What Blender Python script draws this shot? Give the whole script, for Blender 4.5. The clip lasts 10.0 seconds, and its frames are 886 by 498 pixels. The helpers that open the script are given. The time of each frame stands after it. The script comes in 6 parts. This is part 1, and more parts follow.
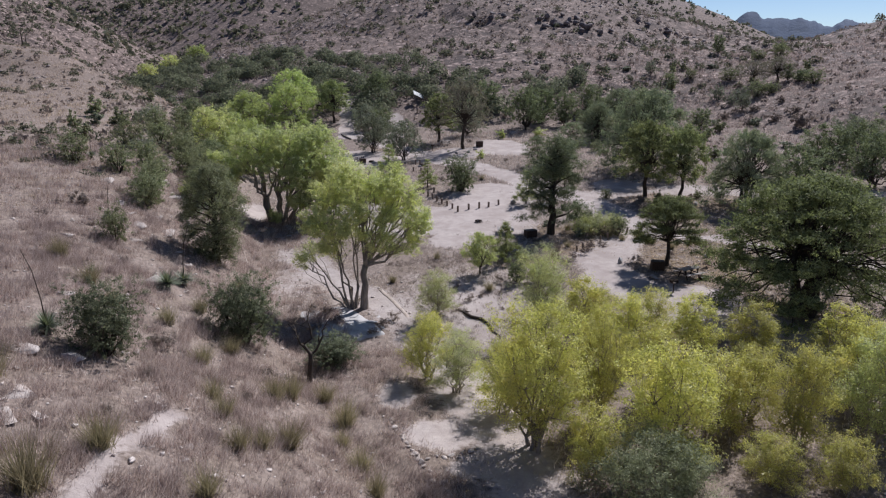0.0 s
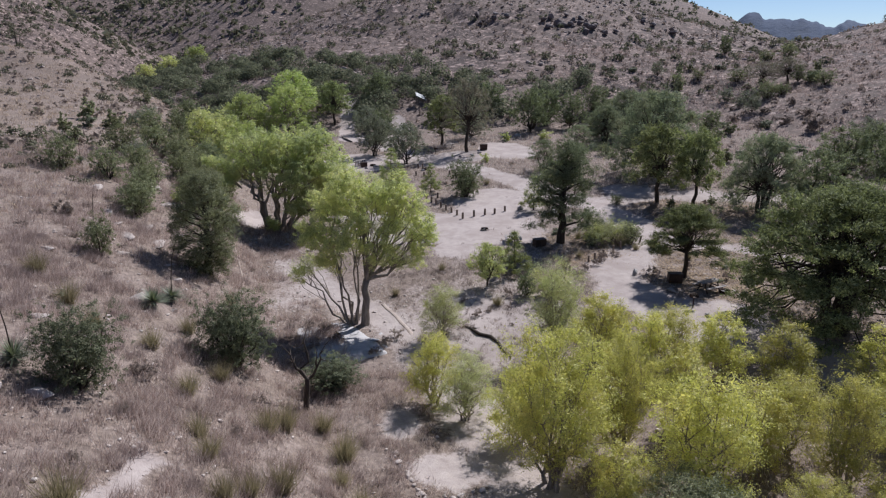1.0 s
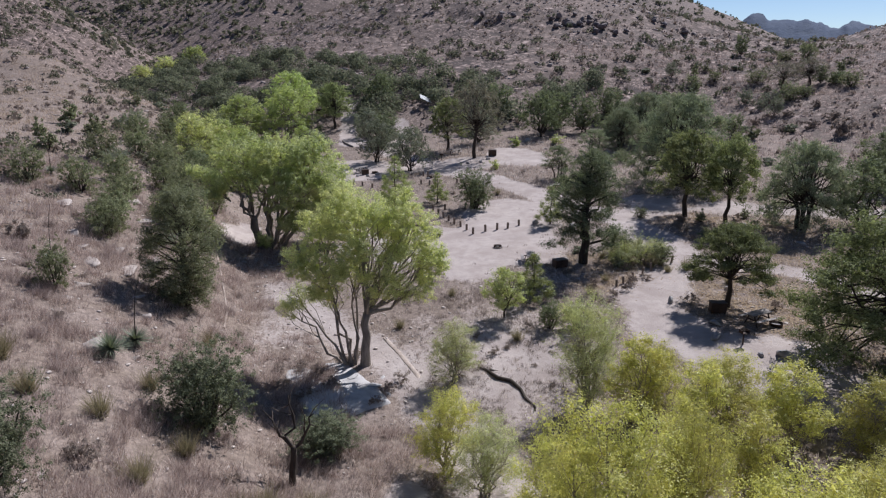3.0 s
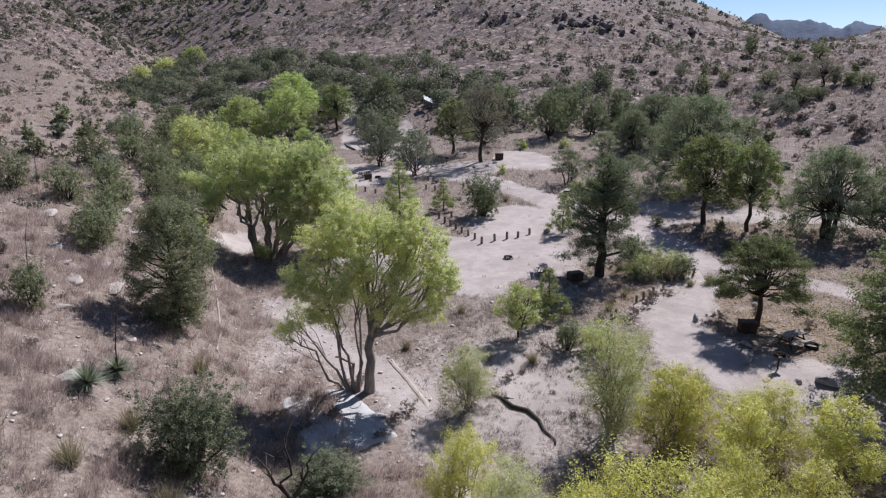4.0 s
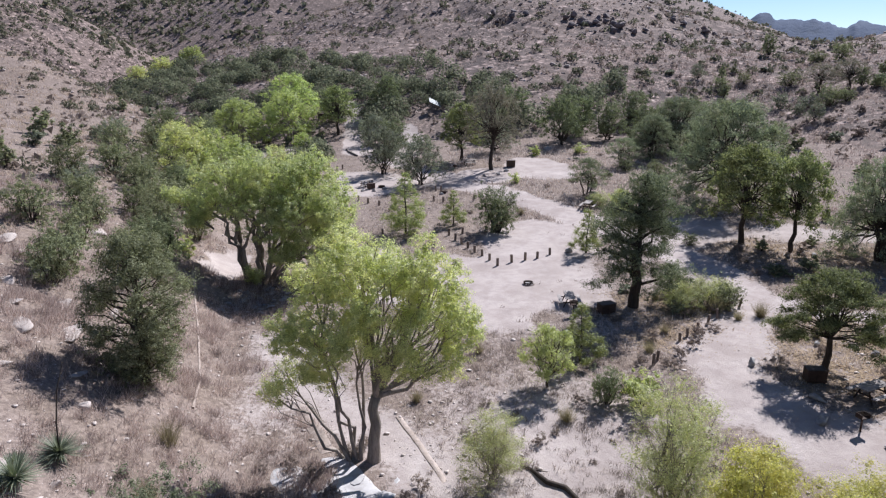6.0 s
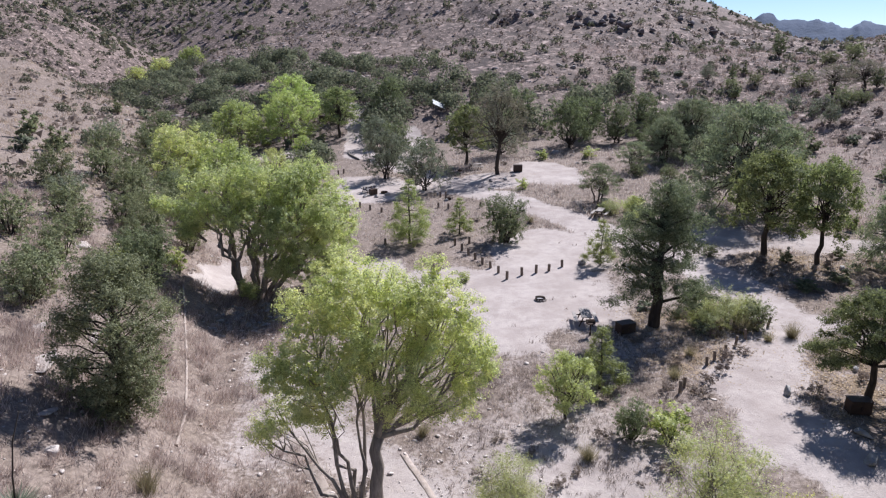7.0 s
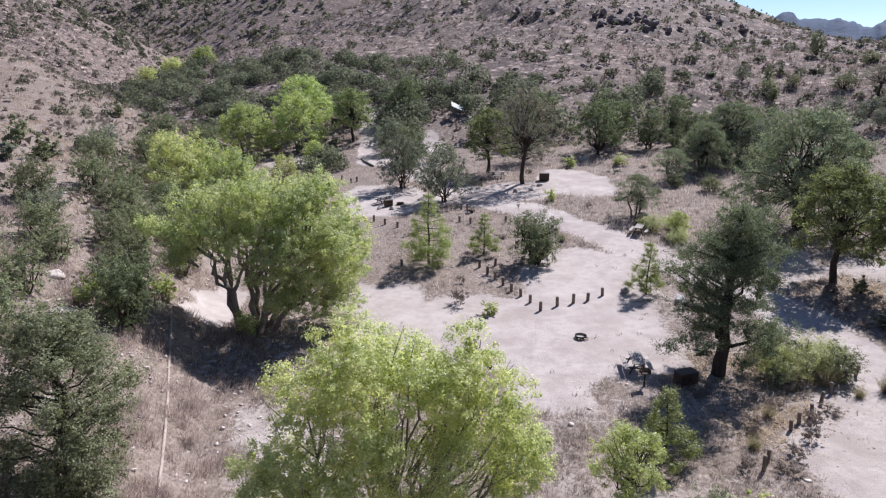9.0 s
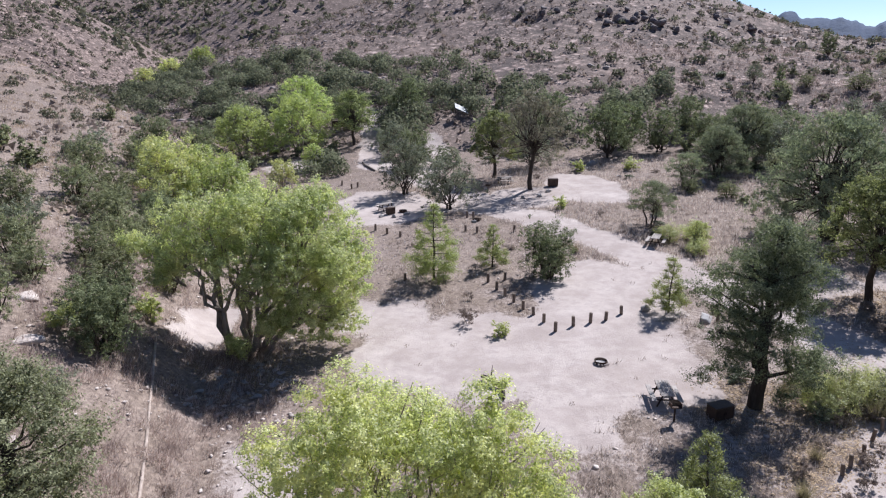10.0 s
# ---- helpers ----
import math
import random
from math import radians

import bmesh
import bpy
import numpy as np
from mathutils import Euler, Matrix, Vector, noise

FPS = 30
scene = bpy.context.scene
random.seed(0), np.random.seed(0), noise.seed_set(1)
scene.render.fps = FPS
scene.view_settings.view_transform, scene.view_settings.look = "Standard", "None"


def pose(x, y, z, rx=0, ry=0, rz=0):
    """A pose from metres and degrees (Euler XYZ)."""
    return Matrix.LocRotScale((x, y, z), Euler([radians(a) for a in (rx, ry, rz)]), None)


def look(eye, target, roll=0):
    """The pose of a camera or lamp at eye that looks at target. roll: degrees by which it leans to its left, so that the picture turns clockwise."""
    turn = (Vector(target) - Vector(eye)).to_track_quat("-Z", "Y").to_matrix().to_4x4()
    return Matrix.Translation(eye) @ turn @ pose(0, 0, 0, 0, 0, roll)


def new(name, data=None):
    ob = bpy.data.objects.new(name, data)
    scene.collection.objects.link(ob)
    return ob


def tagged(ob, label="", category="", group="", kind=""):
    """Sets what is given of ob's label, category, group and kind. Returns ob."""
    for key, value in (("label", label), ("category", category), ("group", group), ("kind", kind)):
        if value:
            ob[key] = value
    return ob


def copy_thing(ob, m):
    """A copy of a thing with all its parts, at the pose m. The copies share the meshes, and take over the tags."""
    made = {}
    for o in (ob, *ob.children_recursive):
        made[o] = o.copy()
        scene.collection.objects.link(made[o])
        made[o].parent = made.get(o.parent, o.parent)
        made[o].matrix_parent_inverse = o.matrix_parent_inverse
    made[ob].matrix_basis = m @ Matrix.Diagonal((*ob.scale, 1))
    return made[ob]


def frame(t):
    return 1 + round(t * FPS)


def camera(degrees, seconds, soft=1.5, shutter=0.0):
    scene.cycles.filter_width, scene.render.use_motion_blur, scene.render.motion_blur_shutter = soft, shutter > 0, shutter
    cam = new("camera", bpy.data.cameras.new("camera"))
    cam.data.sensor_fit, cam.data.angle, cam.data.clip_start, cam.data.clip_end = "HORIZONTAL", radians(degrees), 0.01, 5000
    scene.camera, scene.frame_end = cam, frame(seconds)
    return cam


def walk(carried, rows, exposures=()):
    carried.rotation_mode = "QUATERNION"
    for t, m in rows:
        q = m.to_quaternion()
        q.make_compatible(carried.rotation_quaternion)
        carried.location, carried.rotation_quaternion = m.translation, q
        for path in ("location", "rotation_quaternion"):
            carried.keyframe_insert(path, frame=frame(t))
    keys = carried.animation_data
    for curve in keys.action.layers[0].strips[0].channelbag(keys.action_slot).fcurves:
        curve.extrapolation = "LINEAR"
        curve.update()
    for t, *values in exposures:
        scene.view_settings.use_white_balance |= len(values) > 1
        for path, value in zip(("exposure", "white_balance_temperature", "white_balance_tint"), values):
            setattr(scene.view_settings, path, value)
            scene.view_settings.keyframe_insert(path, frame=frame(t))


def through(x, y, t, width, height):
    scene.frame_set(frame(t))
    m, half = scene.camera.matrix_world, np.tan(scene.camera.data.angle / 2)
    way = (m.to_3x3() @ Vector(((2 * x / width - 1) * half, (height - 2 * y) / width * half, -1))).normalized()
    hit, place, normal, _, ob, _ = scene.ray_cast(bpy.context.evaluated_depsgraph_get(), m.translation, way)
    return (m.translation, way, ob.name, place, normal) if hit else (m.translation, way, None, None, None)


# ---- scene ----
cam = camera(66.0, 10.0, 1.2)
PATH = [
    (0, (0.0, 0.0, 16.645), (0.231, 1.912, 16.107), 0.0),
    (0.5, (0.0, 1.527, 16.667), (0.23, 3.44, 16.13), 0.0),
    (1, (0.023, 3.011, 16.647), (0.251, 4.924, 16.111), 0.0),
    (1.5, (0.093, 4.632, 16.593), (0.319, 6.546, 16.059), 0.0),
    (2, (0.204, 6.271, 16.575), (0.428, 8.185, 16.041), 0.0),
    (2.5, (0.248, 7.884, 16.561), (0.471, 9.799, 16.027), 0.0),
    (4, (0.111, 12.773, 16.623), (0.327, 14.689, 16.09), 0.0),
    (4.5, (0.103, 14.443, 16.687), (0.316, 16.358, 16.152), 0.0),
    (5, (0.071, 16.088, 16.693), (0.282, 18.004, 16.159), 0.0),
    (5.5, (0.061, 17.668, 16.75), (0.272, 19.583, 16.216), -0.0),
    (7, (0.085, 22.476, 16.872), (0.289, 24.393, 16.339), -0.0),
    (7.5, (0.134, 24.131, 16.92), (0.336, 26.048, 16.387), -0.0),
    (8, (0.117, 25.668, 16.928), (0.318, 27.586, 16.394), 0.0),
    (8.5, (0.102, 27.403, 16.925), (0.271, 29.323, 16.392), 0.0),
    (9, (0.06, 29.151, 16.947), (0.223, 31.071, 16.413), 0.0),
    (9.5, (0.017, 30.917, 16.975), (0.178, 32.837, 16.442), -0.0),
    (10, (0.0, 32.679, 17.008), (0.159, 34.6, 16.474), -0.1),
]
walk(cam, [(t, look(eye, target, roll)) for t, eye, target, roll in PATH], [(0.0, 0.13, 5900, 13.0), (2.5, 0.13, 5900, 13.0), (5.0, 0.47, 5850, 13.0), (10.0, 0.61, 5850, 13.0)])

# ---- light ----
SUN_TO = Vector((0.68, 0.73, 0.0)).normalized() * math.cos(radians(46.5)) + Vector((0, 0, math.sin(radians(46.5))))
world = bpy.data.worlds.new("sky")
scene.world = world
world.use_nodes = True
wn = world.node_tree.nodes
sky = wn.new("ShaderNodeTexSky")
sky.sky_type = "NISHITA"
sky.sun_disc = False
sky.sun_elevation = radians(46.5)
sky.sun_rotation = math.atan2(SUN_TO.x, SUN_TO.y)
sky.altitude = 1500
sky.air_density, sky.dust_density, sky.ozone_density = 0.8, 0.5, 2.0
wn["Background"].inputs["Strength"].default_value = 0.072
world.node_tree.links.new(sky.outputs["Color"], wn["Background"].inputs["Color"])
sun = new("sun", bpy.data.lights.new("sun", "SUN"))
sun.data.energy, sun.data.angle, sun.data.color = 5.0, radians(0.6), (1.0, 0.955, 0.89)
sun.matrix_world = look((0, 0, 200), Vector((0, 0, 200)) - SUN_TO)


# ---- materials ----
def material(name, build, rough=0.9):
    mat = bpy.data.materials.new(name)
    mat.use_nodes = True
    nt = mat.node_tree
    bsdf = nt.nodes["Principled BSDF"]
    bsdf.inputs["Roughness"].default_value = rough
    bsdf.inputs["Specular IOR Level"].default_value = 0.25

    def node(kind, **sets):
        n = nt.nodes.new("ShaderNode" + kind)
        for k, v in sets.items():
            n.inputs[k.replace("_", " ")].default_value = v
        return n

    def link(a, b):
        nt.links.new(a, b)

    build(nt, bsdf, node, link)
    return mat


def coords(nt, node, link, where="Object"):
    return node("TexCoord").outputs[where]


def noise_tex(node, link, vec, scale, detail=4.0, rough=0.6):
    n = node("TexNoise", Scale=scale, Detail=detail, Roughness=rough)
    link(vec, n.inputs["Vector"])
    return n.outputs["Fac"]


def ramp_node(node, link, fac, stops):
    n = node("ValToRGB")
    els = n.color_ramp.elements
    while len(els) < len(stops):
        els.new(0.5)
    for e, (p, c) in zip(els, stops):
        e.position, e.color = p, (*c, 1)
    link(fac, n.inputs["Fac"])
    return n.outputs["Color"]


def blend(nt, link, fac, a, b, mode="MIX"):
    n = nt.nodes.new("ShaderNodeMix")
    n.data_type, n.blend_type = "RGBA", mode
    for s, v in ((n.inputs["Factor"], fac), (n.inputs["A"], a), (n.inputs["B"], b)):
        if isinstance(v, (int, float)):
            s.default_value = v
        elif isinstance(v, tuple):
            s.default_value = (*v, 1)
        else:
            link(v, s)
    return n.outputs["Result"]


def calc(nt, link, op, a, b=0.0, clamp=False):
    n = nt.nodes.new("ShaderNodeMath")
    n.operation, n.use_clamp = op, clamp
    for s, v in zip(n.inputs, (a, b)):
        if isinstance(v, (int, float)):
            s.default_value = v
        else:
            link(v, s)
    return n.outputs[0]


def bump(node, link, bsdf, height, strength=0.5, distance=0.05):
    n = node("Bump", Strength=strength, Distance=distance)
    link(height, n.inputs["Height"])
    link(n.outputs["Normal"], bsdf.inputs["Normal"])


def gravel_colour(nt, node, link, vec):
    mid = noise_tex(node, link, vec, 0.3, 6, 0.65)
    patch = noise_tex(node, link, vec, 1.4, 5, 0.7)
    fine = noise_tex(node, link, vec, 9.0, 5, 0.8)
    col = ramp_node(node, link, mid, [(0.32, (0.345, 0.287, 0.262)), (0.5, (0.435, 0.37, 0.342)), (0.7, (0.505, 0.44, 0.41))])
    dusk = ramp_node(node, link, patch, [(0.46, (0, 0, 0)), (0.64, (0.5, 0.5, 0.5))])
    col = blend(nt, link, dusk, col, (0.325, 0.272, 0.255))
    col = blend(nt, link, ramp_node(node, link, fine, [(0.54, (0, 0, 0)), (0.72, (0.26, 0.26, 0.26))]), col, (0.25, 0.205, 0.185))
    col = blend(nt, link, ramp_node(node, link, fine, [(0.28, (0.25, 0.25, 0.25)), (0.40, (0, 0, 0))]), col, (0.56, 0.50, 0.47))
    # soft drifts of dust and darker damp patches
    drift = noise_tex(node, link, vec, 0.75, 3, 0.5)
    col = blend(nt, link, ramp_node(node, link, drift, [(0.5, (0, 0, 0)), (0.66, (0.45, 0.45, 0.45))]), col, (0.33, 0.272, 0.25))
    return col, calc(nt, link, "ADD", fine, patch)


def build_ground(nt, bsdf, node, link):
    vec = coords(nt, node, link)
    big = noise_tex(node, link, vec, 0.05, 5)
    mid = noise_tex(node, link, vec, 0.45, 6)
    fine = noise_tex(node, link, vec, 4.0, 6, 0.7)
    grit = noise_tex(node, link, vec, 17.0, 4, 0.7)
    at = node("Attribute")
    at.attribute_name = "bare"
    hill = node("Attribute")
    hill.attribute_name = "hill"
    sand, _ = gravel_colour(nt, node, link, vec)
    straw = ramp_node(node, link, fine, [(0.22, (0.085, 0.064, 0.054)), (0.5, (0.21, 0.162, 0.132)), (0.78, (0.39, 0.315, 0.26))])
    straw2 = ramp_node(node, link, fine, [(0.3, (0.128, 0.098, 0.084)), (0.7, (0.365, 0.29, 0.25))])
    litter = blend(nt, link, ramp_node(node, link, mid, [(0.4, (0, 0, 0)), (0.62, (1, 1, 1))]), straw, straw2)
    # hillsides: broken rock, thin grass and gravel
    warp = node("TexNoise", Scale=0.8, Detail=4.0)
    link(vec, warp.inputs["Vector"])
    bent = nt.nodes.new("ShaderNodeVectorMath")
    bent.operation = "MULTIPLY_ADD"
    link(warp.outputs["Color"], bent.inputs[0])
    bent.inputs[1].default_value = (2.2, 2.2, 2.2)
    link(vec, bent.inputs[2])
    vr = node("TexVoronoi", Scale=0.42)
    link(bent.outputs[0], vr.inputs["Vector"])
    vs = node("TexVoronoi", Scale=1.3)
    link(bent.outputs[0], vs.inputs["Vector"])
    # pale middles and dark rims colour in lit rock tops and shaded gaps
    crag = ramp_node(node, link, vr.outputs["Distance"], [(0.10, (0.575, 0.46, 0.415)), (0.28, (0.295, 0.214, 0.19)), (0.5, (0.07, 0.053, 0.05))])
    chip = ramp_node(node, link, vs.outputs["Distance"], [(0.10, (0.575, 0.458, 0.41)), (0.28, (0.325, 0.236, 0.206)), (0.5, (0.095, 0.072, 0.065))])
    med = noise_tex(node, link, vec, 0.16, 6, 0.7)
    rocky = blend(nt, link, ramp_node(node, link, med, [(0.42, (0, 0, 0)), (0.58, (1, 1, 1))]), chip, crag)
    tan = ramp_node(node, link, fine, [(0.25, (0.185, 0.13, 0.108)), (0.75, (0.39, 0.288, 0.248))])
    patch = ramp_node(node, link, big, [(0.40, (0.6, 0.6, 0.6)), (0.58, (0.97, 0.97, 0.97))])
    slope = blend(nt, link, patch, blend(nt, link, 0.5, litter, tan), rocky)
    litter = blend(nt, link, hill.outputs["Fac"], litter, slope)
    # ragged edge between bare and grown ground
    edge = calc(nt, link, "ADD", at.outputs["Fac"], calc(nt, link, "MULTIPLY", calc(nt, link, "SUBTRACT", fine, 0.5), 1.1))
    edge = calc(nt, link, "ADD", edge, calc(nt, link, "MULTIPLY", calc(nt, link, "SUBTRACT", mid, 0.5), 0.8))
    mask = ramp_node(node, link, edge, [(0.32, (0, 0, 0)), (0.6, (1, 1, 1))])
    col = blend(nt, link, mask, litter, sand)
    # scattered pebbles
    vor = node("TexVoronoi", Scale=5.5)
    link(vec, vor.inputs["Vector"])
    peb = ramp_node(node, link, vor.outputs["Distance"], [(0.10, (1, 1, 1)), (0.2, (0, 0, 0))])
    pick = calc(nt, link, "MULTIPLY", peb, ramp_node(node, link, mid, [(0.45, (0, 0, 0)), (0.6, (0.8, 0.8, 0.8))]))
    col = blend(nt, link, pick, col, (0.46, 0.40, 0.37))
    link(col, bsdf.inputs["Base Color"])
    h = calc(nt, link, "ADD", calc(nt, link, "MULTIPLY", fine, 0.8), calc(nt, link, "MULTIPLY", grit, 0.3))
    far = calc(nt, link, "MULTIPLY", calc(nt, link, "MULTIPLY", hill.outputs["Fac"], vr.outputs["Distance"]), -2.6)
    bump(node, link, bsdf, calc(nt, link, "ADD", h, far), 0.6, 0.12)


GROUND = material("dry_ground", build_ground, 0.95)


def build_gravel(nt, bsdf, node, link):
    vec = coords(nt, node, link)
    col, h = gravel_colour(nt, node, link, vec)
    link(col, bsdf.inputs["Base Color"])
    bump(node, link, bsdf, h, 0.5, 0.06)


GRAVEL = material("graded_gravel", build_gravel, 0.95)


def leafy(name, dark, light, glow=0.45, dry=None, rough=0.48, sheen=0.45, through=(0.98, 1.0, 0.62)):
    """Leaves that let part of the sunlight through."""
    def build(nt, bsdf, node, link):
        bsdf.inputs["Specular IOR Level"].default_value = sheen
        isl = node("NewGeometry").outputs["Random Per Island"]
        rnd = node("ObjectInfo").outputs["Random"]
        col = ramp_node(node, link, isl, [(0.0, dark), (0.55, tuple((a + b) / 2 for a, b in zip(dark, light))), (1.0, light)])
        vec = coords(nt, node, link)
        clump = noise_tex(node, link, vec, 0.7, 3)
        if dry:
            col = blend(nt, link, ramp_node(node, link, clump, [(0.5, (0, 0, 0)), (0.68, (0.75, 0.75, 0.75))]), col, dry)
        hsv = node("HueSaturation")
        link(calc(nt, link, "ADD", calc(nt, link, "MULTIPLY", rnd, 0.30), 0.85), hsv.inputs["Value"])
        link(calc(nt, link, "ADD", calc(nt, link, "MULTIPLY", rnd, 0.012), 0.494), hsv.inputs["Hue"])
        link(col, hsv.inputs["Color"])
        col = hsv.outputs["Color"]
        link(col, bsdf.inputs["Base Color"])
        tr = node("BsdfTranslucent")
        link(blend(nt, link, 1.0, col, through, "MULTIPLY"), tr.inputs["Color"])
        mix = node("MixShader", Fac=glow)
        link(bsdf.outputs[0], mix.inputs[1])
        link(tr.outputs[0], mix.inputs[2])
        link(mix.outputs[0], nt.nodes["Material Output"].inputs["Surface"])
    return material(name, build, rough)


LEAF_COTTON = leafy("cottonwood_leaf", (0.335, 0.378, 0.17), (0.875, 0.865, 0.50), 0.55, (0.83, 0.785, 0.44), through=(0.965, 1.0, 0.62))
LEAF_WILLOW = leafy("willow_leaf", (0.40, 0.395, 0.12), (0.75, 0.71, 0.28), 0.52, (0.74, 0.64, 0.26))
LEAF_ASH = leafy("ash_leaf", (0.305, 0.38, 0.15), (0.60, 0.66, 0.305), 0.52, (0.63, 0.665, 0.315))
LEAF_OAK = leafy("live_oak_leaf", (0.09, 0.112, 0.056), (0.37, 0.40, 0.235), 0.4, rough=0.6, sheen=0.09, through=(0.95, 1.0, 0.8))
LEAF_WOODS = leafy("woods_leaf", (0.10, 0.118, 0.07), (0.31, 0.325, 0.205), 0.4, (0.21, 0.20, 0.145), rough=0.8, sheen=0.06, through=(1.0, 1.0, 1.0))
LEAF_GREEN = leafy("green_cottonwood_leaf", (0.345, 0.427, 0.195), (0.885, 0.925, 0.55), 0.57, (0.83, 0.82, 0.455), through=(0.965, 1.0, 0.60))
LEAF_GREY = leafy("grey_oak_leaf", (0.115, 0.13, 0.092), (0.40, 0.42, 0.31), 0.4, (0.25, 0.22, 0.18), rough=0.6, sheen=0.09, through=(0.95, 1.0, 0.85))
LEAF_MESQ = leafy("mesquite_leaf", (0.115, 0.145, 0.06), (0.49, 0.51, 0.25), 0.42, rough=0.6, sheen=0.09, through=(0.95, 1.0, 0.75))
LEAF_JUNI = leafy("juniper_leaf", (0.075, 0.10, 0.055), (0.36, 0.39, 0.24), 0.38, rough=0.6, sheen=0.09, through=(0.95, 1.0, 0.8))
LEAF_FRESH = leafy("young_tree_leaf", (0.33, 0.365, 0.155), (0.68, 0.70, 0.36), 0.5)
LEAF_CONE = leafy("young_conical_leaf", (0.20, 0.235, 0.085), (0.48, 0.51, 0.225), 0.46)
LEAF_BROWN = leafy("dying_oak_leaf", (0.13, 0.12, 0.09), (0.36, 0.34, 0.265), 0.38, (0.24, 0.19, 0.15), rough=0.7, sheen=0.08, through=(1.0, 1.0, 0.85))
LEAF_PALE = leafy("pale_willow_leaf", (0.34, 0.365, 0.185), (0.64, 0.65, 0.39), 0.5, (0.64, 0.60, 0.33))
LEAF_OLIVE = leafy("olive_tree_leaf", (0.115, 0.125, 0.07), (0.415, 0.43, 0.265), 0.42, rough=0.6, sheen=0.12, through=(0.97, 1.0, 0.78))
LEAF_SLOPE = leafy("slope_oak_leaf", (0.08, 0.092, 0.056), (0.29, 0.31, 0.195), 0.36, rough=0.6, sheen=0.08, through=(0.95, 1.0, 0.8))
LEAF_DRY = leafy("dry_shrub_twigs", (0.17, 0.135, 0.115), (0.40, 0.33, 0.28), 0.35, rough=0.8, sheen=0.06, through=(1.0, 1.0, 1.0))
LEAF_SHRUB = leafy("hill_shrub_leaf", (0.115, 0.13, 0.07), (0.40, 0.415, 0.255), 0.42, (0.27, 0.24, 0.165), rough=0.8, sheen=0.06, through=(0.97, 1.0, 0.8))
LEAF_FAR = leafy("far_scrub_leaf", (0.085, 0.09, 0.062), (0.24, 0.24, 0.165), 0.3, (0.19, 0.155, 0.13), rough=0.85, sheen=0.05, through=(1.0, 1.0, 0.9))
LEAF_SPRAY = leafy("umbrella_mesquite_leaf", (0.085, 0.10, 0.045), (0.36, 0.385, 0.19), 0.38, rough=0.6, sheen=0.09, through=(0.97, 1.0, 0.75))
GRASS_DRY = leafy("dry_grass", (0.27, 0.21, 0.185), (0.88, 0.775, 0.70), 0.45, (0.25, 0.20, 0.195), rough=0.8, sheen=0.06, through=(1.0, 1.0, 1.0))
GRASS_TAN = leafy("tan_grass", (0.30, 0.225, 0.165), (0.80, 0.66, 0.52), 0.45, (0.36, 0.28, 0.215), rough=0.8, sheen=0.06, through=(1.0, 1.0, 1.0))
GRASS_PINK = leafy("pinkish_grass", (0.225, 0.162, 0.143), (0.84, 0.705, 0.63), 0.45, (0.22, 0.166, 0.158), rough=0.8, sheen=0.06, through=(1.0, 1.0, 1.0))
LEAF_LITTER = leafy("fallen_leaves", (0.24, 0.175, 0.115), (0.56, 0.43, 0.29), 0.1, rough=0.8, sheen=0.06, through=(1.0, 1.0, 1.0))
LEAF_DOME = leafy("grey_mesquite_leaf", (0.12, 0.145, 0.09), (0.40, 0.43, 0.285), 0.42, (0.30, 0.28, 0.19), rough=0.6, sheen=0.09, through=(0.95, 1.0, 0.8))
GRASS_GREEN = leafy("bunch_grass_blade", (0.17, 0.15, 0.085), (0.45, 0.385, 0.25), 0.42, rough=0.8, sheen=0.06, through=(1.0, 1.0, 0.9))
YUCCA_LEAF = leafy("yucca_blade", (0.10, 0.125, 0.085), (0.32, 0.35, 0.245), 0.2)


def simple(name, stops, scale, rough=0.9, bump_strength=0.4, distance=0.03, metal=0.0, stretch=None):
    def build(nt, bsdf, node, link):
        vec = coords(nt, node, link)
        if stretch:
            m = node("Mapping")
            m.inputs["Scale"].default_value = stretch
            link(vec, m.inputs["Vector"])
            vec = m.outputs["Vector"]
        rnd = node("ObjectInfo").outputs["Random"]
        f = noise_tex(node, link, vec, scale, 6, 0.65)
        big = noise_tex(node, link, vec, scale * 0.17, 3)
        f2 = calc(nt, link, "ADD", calc(nt, link, "MULTIPLY", f, 0.65), calc(nt, link, "MULTIPLY", big, 0.35))
        col = ramp_node(node, link, f2, stops)
        hsv = node("HueSaturation")
        link(calc(nt, link, "ADD", calc(nt, link, "MULTIPLY", rnd, 0.3), 0.85), hsv.inputs["Value"])
        link(col, hsv.inputs["Color"])
        link(hsv.outputs["Color"], bsdf.inputs["Base Color"])
        bsdf.inputs["Metallic"].default_value = metal
        bump(node, link, bsdf, f, bump_strength, distance)
    return material(name, build, rough)


BARK_GREY = simple("grey_bark", [(0.3, (0.12, 0.097, 0.083)), (0.5, (0.28, 0.237, 0.205)), (0.7, (0.46, 0.405, 0.355))], 9, stretch=(1, 1, 0.2))
BARK_DARK = simple("dark_bark", [(0.3, (0.022, 0.018, 0.015)), (0.55, (0.07, 0.055, 0.045)), (0.75, (0.13, 0.105, 0.085))], 9, stretch=(1, 1, 0.2))
BARK_DEAD = simple("bleached_dead_wood", [(0.3, (0.10, 0.085, 0.075)), (0.7, (0.30, 0.26, 0.23))], 10, stretch=(1, 1, 0.25))
ROCK = simple("pale_granite", [(0.3, (0.27, 0.225, 0.20)), (0.5, (0.48, 0.415, 0.38)), (0.72, (0.62, 0.555, 0.52))], 3.0, bump_strength=0.7, distance=0.08)
